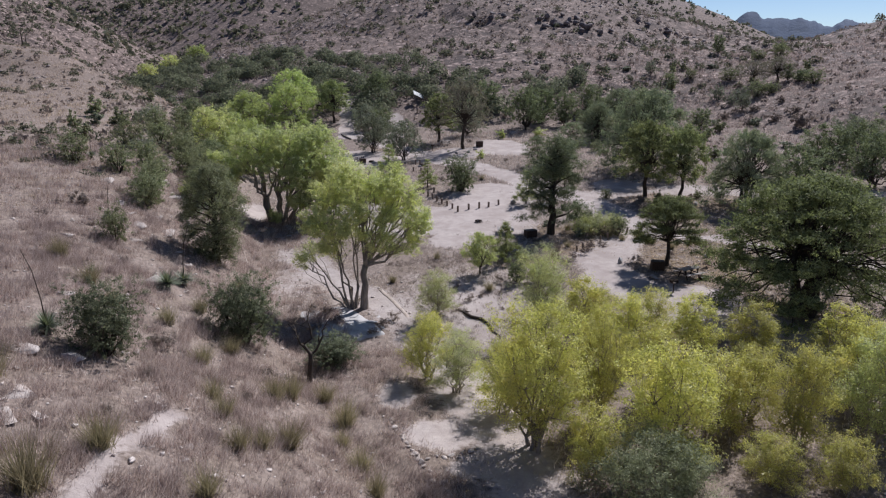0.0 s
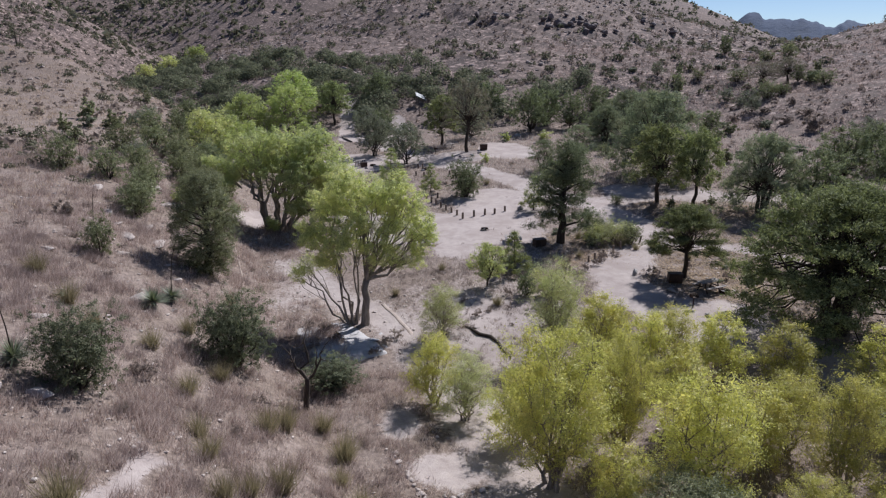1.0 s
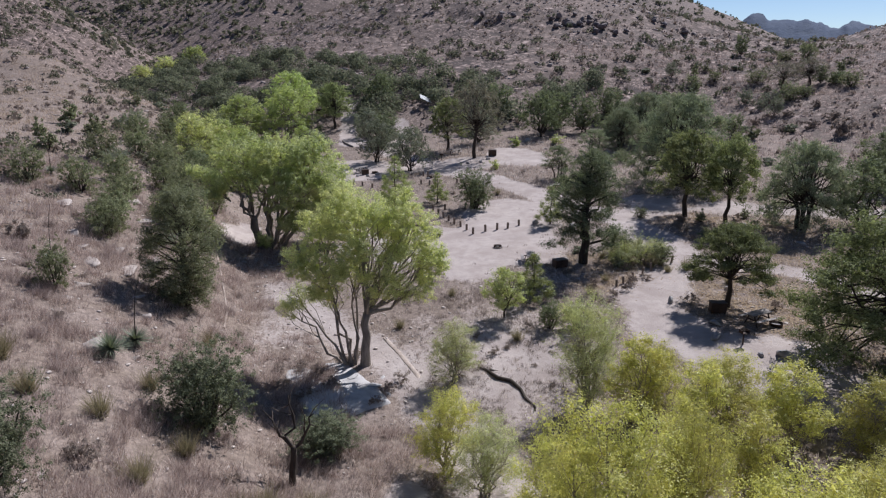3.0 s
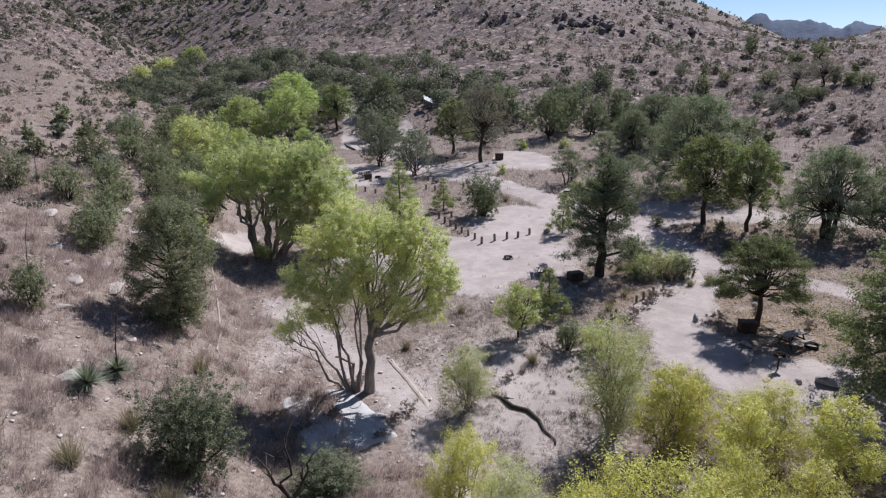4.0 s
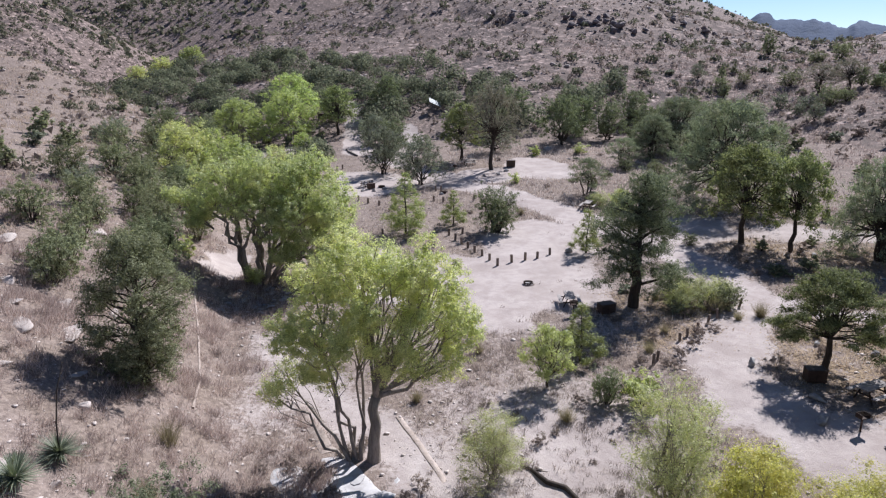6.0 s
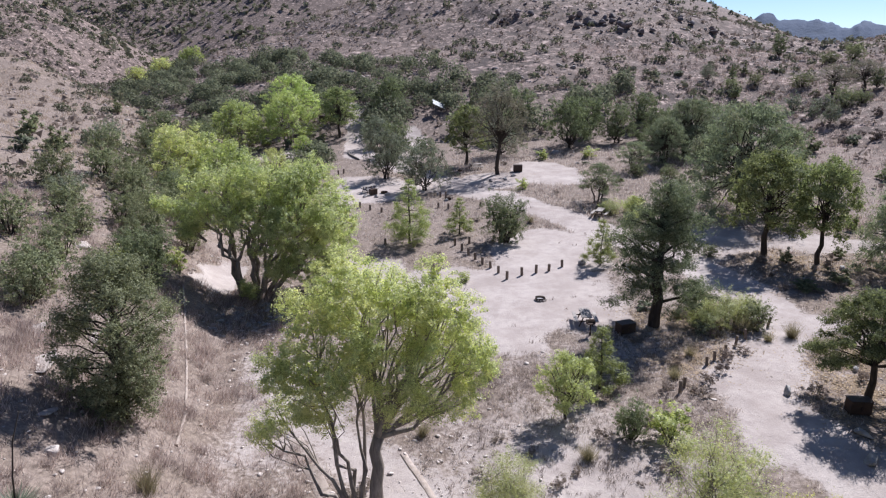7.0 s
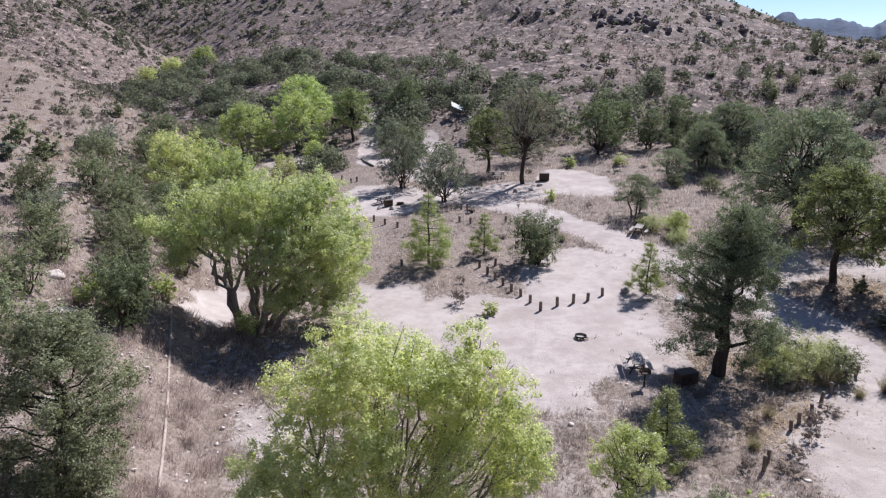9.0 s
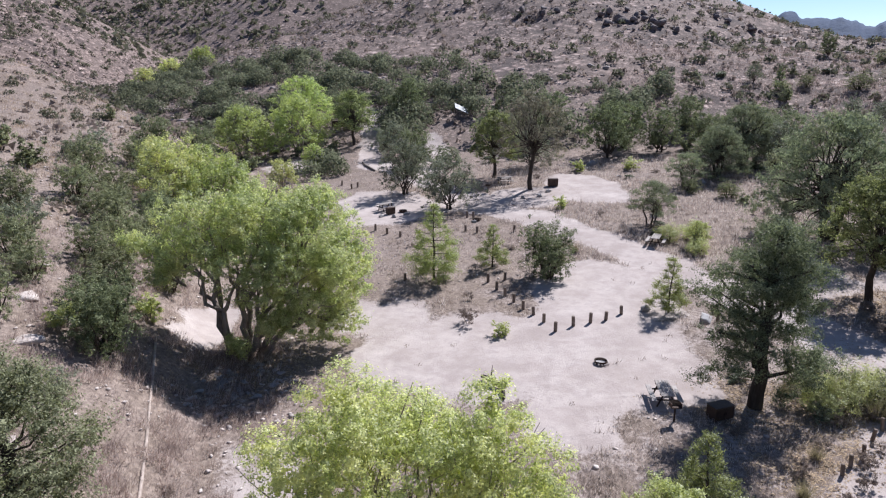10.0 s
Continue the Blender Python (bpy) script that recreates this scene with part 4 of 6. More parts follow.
for x, y, s, u, a in [(13.6, 39.6, 0.85, 0.9, 15), (15.6, 36.4, 0.8, 0.85, 75), (19.6, 35.8, 0.9, 0.75, 125), (22.0, 33.8, 0.85, 0.75, 205), (25.5, 31.5, 0.9, 0.85, 295), (16.4, 27.6, 0.85, 0.85, 5), (15.4, 31.6, 0.8, 0.85, 95), (9.8, 25.4, 0.7, 0.7, 185), (24.8, 28.5, 0.85, 0.9, 345)
                      ]:
    if (x, y) == (13.6, 39.6):
        put(thin_willow, x, y, s, a, u)
    else:
        again(thin_willow, x, y, s, a, u)

# ---- evergreen oaks, mesquites, junipers ----
oak = [tree("oak_tree", "dark green evergreen oak with a dense crown", "tree", *round_tree(41, 8, 7.5, 16000, 0.165, 2, 0.06, 14, 0.5, 0.36, 0.58, 2, lobe=0.25, shell=0.7), BARK_DARK, LEAF_OAK, "dark oaks of the campground"),
       tree("oak_tree", "grey-green evergreen oak with a loose crown", "tree", *round_tree(42, 8, 7.5, 16000, 0.155, 3, 0.08, 15, 0.5, 0.36, 0.6, 3, lobe=0.22, shell=0.6), BARK_DARK, LEAF_GREY, "grey oaks of the campground"),
       tree("oak_tree", "green campground oak with an upright dark trunk", "tree", *umbrella_tree(43, 8.5, 7.6, 24000, 0.15, 0.3, 40, 0.34, 0.22, pad=0.15, thick=0.07, droop=0.1), BARK_DARK, LEAF_MESQ, "green oaks over the campsites"),
       tree("mesquite_tree", "spreading mesquite with flat feathery sprays", "tree", *umbrella_tree(44, 6, 6.6, 60000, 0.085, 0.3, 52, 0.24, 0.17), BARK_DARK, LEAF_SPRAY, "spreading mesquites"),
       tree("mesquite_tree", "large dark spreading tree shading a campsite", "tree", *umbrella_tree(45, 9.6, 14.4, 130000, 0.125, 0.08, 130, 0.36, 0.34, 3, pad=0.12), BARK_DARK, LEAF_SPRAY, "spreading mesquites"),
       tree("oak_tree", "sparse greyish-brown tree with a dying crown", "tree", *umbrella_tree(46, 10.4, 10.5, 17000, 0.13, 0.3, 44, 0.4, 0.24, pad=0.12, thick=0.08, droop=0.2), BARK_DARK, LEAF_BROWN, "grey oaks of the campground"),
       tree("mesquite_tree", "broad olive mesquite leafy down to the ground", "tree", *umbrella_tree(47, 8, 12.5, 60000, 0.13, 0.06, 84, 0.42, 0.26, 4, pad=0.12, thick=0.07), BARK_DARK, LEAF_DOME, "spreading mesquites")]
OAKS = [  # sort, x, y, scale, stretch upward, turn
    (2, 32.2, 73.5, 1.02, 1.02, 0), (2, 35.4, 71.3, 0.82, 1.0, 120), (6, 41.0, 67.9, 0.74, 1.02, 40), (6, 37.2, 86.0, 1.1, 1.32, 90), (6, 44.5, 115.0, 0.85, 0.95, 150), (0, 45.0, 126.1, 0.85, 0.8, 200),
    (3, 24.8, 51.3, 1.0, 1.0, 0), (4, 29.5, 40.3, 1.0, 1.0, 30), (0, 58.5, 79.5, 1.05, 0.95, 170), (0, 60.0, 73.2, 1.05, 0.95, 260), (2, -5.1, 143.2, 1.05, 1.0, 10),
    (1, 2.0, 110.6, 0.85, 0.95, 0), (1, 6.5, 103.0, 0.9, 0.88, 140), (5, 16.5, 109.3, 1.0, 1.08, 0), (2, 13.2, 116.0, 0.9, 0.95, 220), (0, 30.5, 125.1, 1.1, 1.15, 60),
    (0, 38.6, 127.0, 0.92, 0.9, 300),
]
seen = set()
for k, x, y, s, u, a in OAKS:
    if k in seen:
        again(oak[k], x, y, s, a, u)
    else:
        put(oak[k], x, y, s, a, u)
        seen.add(k)
for k, x, y, s, u, a in [(1, 47.5, 112, 1.0, 0.9, 30), (0, 52, 118, 0.95, 0.9, 80), (6, 39, 110, 0.62, 0.75, 130), (0, 57.6, 111.5, 0.6, 0.62, 200), (0, 46.2, 66.5, 1.1, 1.0, 250), (0, 66, 82, 1.0, 0.95, 20), (0, 35, 131, 1.05, 1.0, 190),
                         (0, 4, 126, 0.8, 0.75, 50), (1, 19, 121, 0.85, 0.8, 100), (0, 21, 132, 0.9, 0.8, 150), (1, 1, 134, 0.8, 0.75, 240), (0, 52.5, 124.5, 0.95, 0.85, 290),
                         (0, 26, 140, 0.9, 0.85, 15), (0, 4, 152, 1.0, 0.9, 75), (0, 46, 136, 0.9, 0.8, 310), (1, 73, 95, 0.8, 0.7, 200), (1, 72.8, 125.2, 0.42, 0.5, 260), (0, 88.6, 136.4, 0.44, 0.52, 30), (1, 67.4, 156.2, 0.42, 0.5, 110), (0, 93.4, 175.3, 0.55, 0.75, 0), (1, 50, 154, 0.46, 0.52, 60)]:
    again(oak[k], x, y, s, a, u)


def juniper():
    rng = np.random.default_rng(51)
    lobes = [(-1.1, 0.3, 7.3, 1.1, 1.0, 0.6), (1.3, 0.2, 8.0, 1.0, 1.0, 0.6), (0.1, -0.5, 6.2, 1.6, 1.4, 0.8), (2.1, 0.3, 5.7, 1.5, 1.3, 0.7), (-1.7, -0.3, 5.2, 1.2, 1.2, 0.7), (-1.0, 0.3, 2.9, 1.3, 1.2, 0.7),
             (2.5, -0.6, 2.6, 1.5, 1.4, 0.9), (0.0, 0.4, 4.2, 1.5, 1.3, 0.7), (0.3, 0.0, 9.1, 0.8, 0.8, 0.8), (1.0, 0.9, 3.8, 1.3, 1.2, 0.6), (-2.0, 0.2, 7.0, 0.9, 0.9, 0.5), (-2.6, -0.6, 4.3, 1.2, 1.0, 0.6), (-1.2, -1.3, 6.6, 1.2, 1.0, 0.6), (-0.4, -1.5, 3.6, 1.2, 0.9, 0.6), (2.8, 0.6, 6.6, 1.1, 1.0, 0.6), (1.2, -1.2, 7.4, 1.0, 0.9, 0.6)]
    trunk, crown = Geo(), Geo()
    trunk.tube(bend((0, 0, -0.3), (0.1, 0, 5.2), rng, 0.03, 6), np.linspace(0.40, 0.2, 6), 10)
    trunk.tube(bend((0.1, 0, 5.0), (0.3, 0, 9.2), rng, 0.06, 5), np.linspace(0.2, 0.04, 5), 7)
    for l in lobes:
        z0 = max(1.2, l[2] - 0.9)
        trunk.tube(bend((0.1, 0, min(z0, 8.5)), l[:3], rng, 0.1, 5), np.linspace(0.14, 0.03, 5), 6)
    for k in range(52):
        u = (k + 0.5) / 52
        a = k * 2.4 + rng.uniform(-0.3, 0.3)
        r = (0.5 + 2.5 * (1 - u) ** 0.7) * rng.uniform(0.4, 1.2)
        lobes.append((0.3 + r * math.cos(a), r * math.sin(a), 1.7 + 7.5 * u - 0.22 * r, 0.9, 0.9, 0.42))
    # leaning second top, and hidden rear boughs added to shade the picnic table
    for x, y, z in [(2.4, 3.6, 7.9), (3.1, 3.2, 8.3), (1.8, 2.6, 8.2), (2.9, 4.2, 7.2), (2.2, 2.0, 5.2), (-2.2, 0.6, 5.9), (-1.2, 2.6, 4.4), (0.2, 3.4, 5.2), (1.4, 3.0, 6.2), (-0.4, 4.4, 5.8), (0.9, 4.6, 6.6), (-1.6, 3.8, 4.9), (0.4, 2.2, 7.0), (1.8, 4.0, 5.2)]:
        lobes.append((x, y, z, 1.2, 1.2, 0.5))
        trunk.tube(bend((0.2, 0, z - 1.4), (x, y, z), rng, 0.1, 5), np.linspace(0.12, 0.02, 5), 5)
    lobes_crown(crown, lobes, 82000, 0.10, rng, 0.3, 0.45, 0.4, 0.6, 0.6)
    return trunk, crown


def drooping_tree():
    """A dense upright tree of hanging boughs, narrower towards the ground."""
    rng = np.random.default_rng(48)
    trunk, crown = Geo(), Geo()
    trunk.tube(bend((0, 0, -0.3), (0.1, 0, 6.6), rng, 0.03, 7), np.linspace(0.3, 0.06, 7), 8)
    lobes = []
    for k in range(66):
        u = (k + 0.5) / 66
        a = 2.4 * k + rng.uniform(-0.4, 0.4)
        wide = np.interp(u, [0, 0.15, 0.35, 0.6, 0.8, 1.0], [1.0, 1.35, 2.0, 2.35, 1.9, 0.7])
        r = wide * rng.uniform(0.55, 1.05)
        w = rng.uniform(0.55, 0.9)
        lobes.append((r * math.cos(a), r * math.sin(a), 0.55 + 6.6 * u, w, w, w * 0.85))
        trunk.tube(bend((0.05, 0, max(0.4, 6.3 * u - 0.3)), lobes[-1][:3], rng, 0.1, 4), np.linspace(0.06, 0.012, 4), 4)
    lobes_crown(crown, lobes, 70000, 0.08, rng, 0.26, 0.55, 0.5, 0.6, 0.35, 0.45, ragged=0.9)
    return trunk, crown


put(tree("oak_tree", "dense olive-green tree with drooping boughs beside the wash wall", "tree", *drooping_tree(), BARK_DARK, LEAF_OLIVE), -10.9, 50.4, 1.08, 0, 1.0)
put(tree("juniper_tree", "dark shaggy juniper with a thick trunk beside a campsite", "tree", *juniper(), BARK_DARK, LEAF_JUNI), 17.9, 61.8, 1.0)

young = tree("young_tree", "small bright green young tree", "tree", *cone_tree(61, 4.1, 2.8, 16000, 0.07), BARK_DARK, LEAF_CONE, "young campground trees")
put(young, 18.3, 73.6)
again(young, 8.2, 84.3, 1.0, 70, 0.93)
sapling = tree("young_tree", "young round-headed tree with light foliage", "tree", *round_tree(62, 3.8, 2.8, 12000, 0.08, 1, 0.16, 15, 0.4, 0.2, 0.58, 3, r0=0.055, lobe=0.22, shell=0.45), BARK_DARK, LEAF_FRESH, "young campground trees")
put(sapling, 9.3, 51.9, 1.2, 0, 1.12)
again(young, 11.9, 54.6, 1.0, 100, 0.95)
put(tree("young_tree", "broad conical young tree between the camp pads", "tree", *cone_tree(64, 6.3, 4.8, 26000, 0.085, 0.12, 11, 0.3), BARK_DARK, LEAF_CONE, "young campground trees"), 3.4, 82.0)
again(sapling, 26.0, 86.4, 0.9, 10, 0.75)
feather = tree("mesquite_tree", "small feathery olive mesquite beside the camp road", "tree", *umbrella_tree(63, 4.6, 5.6, 16000, 0.085, 0.3, 30, 0.26, 0.09, 3, pad=0.16, thick=0.06), BARK_DARK, LEAF_DOME, "spreading mesquites")
put(feather, 24.4, 92.8, 0.9, 0, 0.95)
again(feather, 33.6, 106.6, 0.95, 70, 0.85)
olive_bush = tree("shrub", "loose olive-green shrub behind the fence posts", "shrub", *bush(80, 2.6, 3.0, 11000, 0.075, 10, 0.22), BARK_DARK, LEAF_PALE, "fresh green shrubs")
put(olive_bush, 20.9, 60.9, 0.95, 0, 0.9)
again(olive_bush, 22.6, 61.2, 1.0, 80, 0.95)
again(olive_bush, 24.2, 62.0, 0.7, 160, 0.8)
again(olive_bush, 26.6, 88.4, 0.9, 240, 0.8)
again(olive_bush, 25.2, 84.6, 0.7, 300, 0.7)
again(olive_bush, 24.4, 88.4, 0.8, 20, 0.75)

shrub_m = [tree("shrub", "dense dark green evergreen shrub", "shrub", *bush(71, 4.6, 4.4, 17000, 0.108, 14, 0.24), BARK_DARK, LEAF_OAK, "large evergreen shrubs"),
           tree("shrub", "olive-green hillside oak shrub", "shrub", *bush(72, 3.2, 3.2, 8000, 0.098, 12, 0.2), BARK_DARK, LEAF_SHRUB, "shrubs on the hillside"),
           tree("shrub", "grey-green rounded hillside shrub", "shrub", *bush(73, 2.2, 2.6, 4600, 0.10, 10, 0.18), BARK_DARK, LEAF_GREY, "shrubs on the hillside"),
           tree("shrub", "small dry brown twiggy shrub", "shrub", *bush(74, 1.2, 1.6, 750, 0.13, 6, 0.16, 0.3), BARK_DEAD, LEAF_DRY, "dry shrubs"),
           tree("shrub", "small dense fresh green shrub", "shrub", *bush(75, 1.8, 1.6, 3600, 0.10, 7, 0.14), BARK_DARK, LEAF_FRESH, "fresh green shrubs"),
           tree("shrub", "dense dark olive shrub with small leaves on the slope", "shrub", *bush(79, 4.6, 4.4, 34000, 0.078, 14, 0.2), BARK_DARK, LEAF_SLOPE, "large evergreen shrubs")]
SHRUBS = [  # sort, x, y, scale, stretch upward
    (0, 12.0, 81.3, 1.12, 1.12), (0, 11.9, 50.0, 0.42, 0.52), (4, 13.7, 49.5, 1.3, 1.25), (4, 6.8, 71.6, 0.75, 0.6), (1, 21.6, 63.4, 0.85, 0.72), (4, 17.8, 100.3, 0.9, 0.9), (3, 5.0, 73.8, 1.0, 1.1),
    (1, -26.2, 66.2, 1.1, 1.15), (1, -16.2, 45.7, 0.72, 0.95), (1, -17.6, 57.6, 0.95, 1.0), (5, -11.0, 28.2, 0.84, 0.88), (5, -6.9, 36.8, 1.04, 1.05), (5, -1.9, 38.0, 0.85, 0.48),
    (1, -25.7, 81.0, 1.2, 1.25), (1, -21.4, 86.9, 1.1, 1.1), (1, -27.3, 97.1, 1.2, 1.3), (1, -21.7, 73.0, 1.1, 1.1), (0, -14.4, 66.0, 1.0, 1.05), (1, -20.6, 84.0, 1.3, 1.2),
]
SHRUBS2 = [
    (1, -20.0, 70.8, 0.95, 0.8), (1, -19.0, 65.0, 1.0, 1.1), (2, -17.0, 62.0, 1.2, 1.2), (2, -23.5, 78.0, 1.3, 1.3), (1, -18.0, 79.5, 1.2, 1.25), (0, -18.2, 88.0, 1.0, 0.95), (0, -22.5, 101.0, 1.0, 1.0), (0, -20.0, 108.0, 1.0, 1.0),
    (2, -30.5, 108.0, 1.3, 1.3), (0, -27.0, 116.0, 1.1, 1.1), (0, -24.0, 124.0, 1.1, 1.1), (2, -14.5, 60.5, 0.8, 0.7), (3, -9.5, 31.0, 0.9, 0.8), (3, -1.5, 38.0, 1.0, 0.8), (1, 24.0, 60.5, 0.8, 0.7), (2, 20.3, 60.3, 0.6, 0.5),
    (1, 36.0, 101, 0.9, 0.7), (1, 33.0, 104, 0.9, 0.7), (4, 24.5, 117.5, 1.2, 0.9), (4, 31, 117, 1.5, 1.0), (1, 27.8, 74.2, 0.6, 0.4), (2, 2.5, 120.0, 1.2, 1.1), (4, -8, 100, 1.3, 1.3), (4, -7, 110, 1.2, 1.2),
    (1, -15.8, 69.6, 1.3, 1.15), (1, -16.9, 74.2, 1.25, 1.2), (1, -14.6, 77.5, 1.0, 1.0), (1, -15.4, 82.6, 1.25, 1.2), (1, -17.6, 84.6, 1.2, 1.1), (1, -22.9, 91.6, 1.3, 1.2), (1, -24.5, 88.2, 1.2, 1.1),
    (1, -18.9, 76.4, 1.1, 1.05), (4, -14.2, 72.0, 1.1, 1.0), (1, -19.6, 99.0, 1.3, 1.2), (1, -25.6, 105.6, 1.4, 1.3), (1, -22.4, 112.4, 1.4, 1.3), (1, -17.9, 59.6, 1.2, 1.2), (1, -22.6, 66.8, 1.1, 1.1), (4, -16.4, 66.6, 1.2, 1.0),
]
rnd = random.Random(5)
planted = set()
for k, x, y, s, u in SHRUBS + SHRUBS2:
    if k in planted:
        again(shrub_m[k], x, y, s, rnd.uniform(0, 360), u)
    else:
        put(shrub_m[k], x, y, s, 0, u)
        planted.add(k)
put(shrub_m[2], -30.5, 103.0, 1.2, 0, 1.1)

for x, y, a in ((83.5, 140.6, 0), (87.0, 137.4, 130)):
    again(oak[5], x, y, 0.85, a, 0.52, label="low greyish-brown thicket on the hillside")
for k, x, y, s, u in [(1, 79, 131, 1.65, 1.25), (1, 81.8, 130.5, 1.1, 0.8), (0, 89.8, 133.1, 0.7, 0.62), (1, 89.4, 129, 1.5, 1.1), (1, 82.6, 148.9, 1.6, 1.05), (2, 74.4, 137.7, 1.5, 1.6), (2, 73.8, 131.2, 1.0, 1.1),
                      (1, 102.7, 162.7, 1.6, 1.5), (1, 97.7, 163.4, 1.4, 1.0), (1, 75.5, 153.1, 1.1, 0.9), (1, 69.7, 151.1, 1.2, 0.9), (2, 77, 133.5, 1.7, 1.2), (0, 47.8, 63.2, 1.0, 0.8)]:
    again(shrub_m[k], x, y, s, rnd.uniform(0, 360), u)

# shrubs told apart on the nearer slopes
slope_shrub = [tree("shrub", "dark olive shrub on the open slope", "shrub", *bush(76, 3.0, 3.0, 1000, 0.26, 9, 0.24), BARK_DARK, LEAF_SHRUB, "shrubs on the hillside"),
               tree("shrub", "grey-green low shrub on the open slope", "shrub", *bush(77, 2.0, 2.4, 600, 0.27, 6, 0.22), BARK_DARK, LEAF_GREY, "shrubs on the hillside"),
               tree("shrub", "dry brown brush on the open slope", "shrub", *bush(78, 1.2, 1.7, 450, 0.19, 6, 0.17, 0.35), BARK_DEAD, LEAF_DRY, "dry shrubs")]
put(slope_shrub[0], -36, 100, 1.0)
put(slope_shrub[1], -33, 92, 1.0)
put(slope_shrub[2], -20.5, 52, 1.0)
for x, y, s, u in [(73.3, 107.6, 2.4, 2.4), (69.4, 117, 1.5, 1.0), (72.9, 114.3, 1.6, 1.3), (68.1, 122.7, 1.3, 1.6), (77, 115.1, 1.4, 1.2), (74.1, 123.2, 1.6, 0.9), (79.2, 123, 1.2, 1.2)]:
    again(slope_shrub[2], x, y, s, rnd.uniform(0, 360), u)
rng = np.random.default_rng(77)
count = 0
spots = [(x, y) for _, x, y, _, _ in SHRUBS + SHRUBS2]


def shrub_chance(x, y):
    left = (x < toe_x(y) - 3) & (y > 40) & ((rng.uniform(size=np.shape(x)) < 0.45) | (y + 0.25 * x > 125))
    right = (x > 34) & (y > 84)
    back = (y > 120) & (np.abs(x - 10) < 60)
    return np.where((left | right | back) & (bare(x, y) < 0.2), 0.35 + 0.65 * ramp(fractal(x / 17, y / 17, 51), 0.4, 0.6), 0.0)


xs, ys = sown(rng, 900, -75, 95, 40, 165, shrub_chance)
for x, y in zip(xs, ys):
    if count >= 90 or min(math.hypot(x - a, y - b) for a, b in spots) < 3.4:
        continue
    k = int(rng.choice([0, 0, 1, 1, 2]))
    again(slope_shrub[k], x, y, rng.uniform(0.55, 1.15), rng.uniform(0, 360), rng.uniform(0.5, 1.0))
    spots.append((x, y))
    count += 1


# far shrubs, woods and boulders, too many to count
def clumps(xs, ys, lo, hi, leaf, per, rng, tall=1.0):
    """Rough rounded shrubs or crowns: a shell of leafy flakes, each as wide as leaf times the shrub."""
    n = len(xs)
    s = rng.uniform(lo, hi, n) * rng.uniform(0.6, 1.0, n)
    z = height(xs, ys)
    d = rng.normal(size=(n, per, 3))
    d[..., 2] = np.abs(d[..., 2]) - 0.15
    d /= np.linalg.norm(d, axis=2)[..., None]
    r = rng.uniform(0.72, 1.12, (n, per, 1))
    size = s[:, None, None] * np.stack([rng.uniform(0.4, 0.6, n), rng.uniform(0.4, 0.6, n), rng.uniform(0.45, 0.7, n) * tall], -1)[:, None]
    c = d * r * size + np.stack([xs, ys, z + s * 0.1], -1)[:, None]
    nrm = d + 0.55 * rng.normal(size=d.shape)
    nrm /= np.linalg.norm(nrm, axis=2)[..., None]
    u = np.cross(nrm, rng.normal(size=d.shape))
    u /= np.linalg.norm(u, axis=2)[..., None] + 1e-9
    w = np.cross(nrm, u)
    k = (leaf * s[:, None, None]) * rng.uniform(0.6, 1.3, (n, per, 1)) * 0.5
    v = np.stack([c - u * k - w * k * 0.7, c + u * k - w * k * 0.7, c + w * k], 2).reshape(-1, 3)
    i = np.arange(len(v)).reshape(-1, 3)
    return Geo().add(v, np.concatenate([i, i[:, 2:]], 1))


rng = np.random.default_rng(81)
xs, ys = sown(rng, 21000, -230, 280, 140, 480, lambda x, y: np.where(np.hypot(x - 5, y - 60) > 95, 0.12 + 0.42 * ramp(fractal(x / 26, y / 26, 61), 0.44, 0.62), 0) * (1 - ramp(y, 300, 480) * 0.5) * (hillside(x, y) > 0.6))
lone("hill_shrubs", clumps(xs, ys, 0.4, 3.3, 0.27, 38, rng, 0.85), LEAF_FAR, "scattered olive scrub on the far hillsides", "shrubs", kind="stuff")
xs, ys = sown(rng, 36000, -230, 170, 45, 400, lambda x, y: np.where(((x < toe_x(y) - 2) | (x > 36) | (y > 135)) & (bare(x, y) < 0.1) & (np.hypot(x, y - 30) > 48), 0.34 + 0.36 * (hillside(x, y) > 0.6), 0.0))
lone("dry_brush", clumps(xs, ys, 0.4, 1.6, 0.55, 7, rng), LEAF_DRY, "low dry brown brush on the slopes", "brush", kind="stuff")
xs, ys = sown(rng, 3600, -120, -22, 62, 190, lambda x, y: np.where((x < toe_x(y) - 6) & (bare(x, y) < 0.1), 0.08 + 0.6 * ramp(fractal(x / 14, y / 14, 63), 0.44, 0.6), 0.0))
lone("hill_shrubs", clumps(xs, ys, 0.5, 1.9, 0.2, 60, rng, 0.8), LEAF_FAR, "small dark olive scrub dotted over the grassy hillside", "shrubs", kind="stuff")
xs, ys = sown(rng, 26000, -560, -40, 180, 720, lambda x, y: np.where((x < -0.3 * y + 20) & (np.hypot(x - 5, y - 60) > 165), 0.3 + 0.7 * ramp(fractal(x / 40, y / 40, 67), 0.4, 0.6), 0.0))
lone("hill_shrubs", clumps(xs, ys, 0.9, 3.2, 0.5, 12, rng), LEAF_FAR, "scattered dark scrub on the upper valley slopes", "shrubs", kind="stuff")
xs, ys = sown(rng, 14000, -700, 560, 380, 1050, lambda x, y: 0.25 + 0.6 * ramp(fractal(x / 60, y / 60, 66), 0.42, 0.6))
xs2, ys2 = sown(rng, 9000, -560, -60, 480, 1150, lambda x, y: 0.35 + 0.6 * ramp(fractal(x / 45, y / 45, 68), 0.4, 0.6))
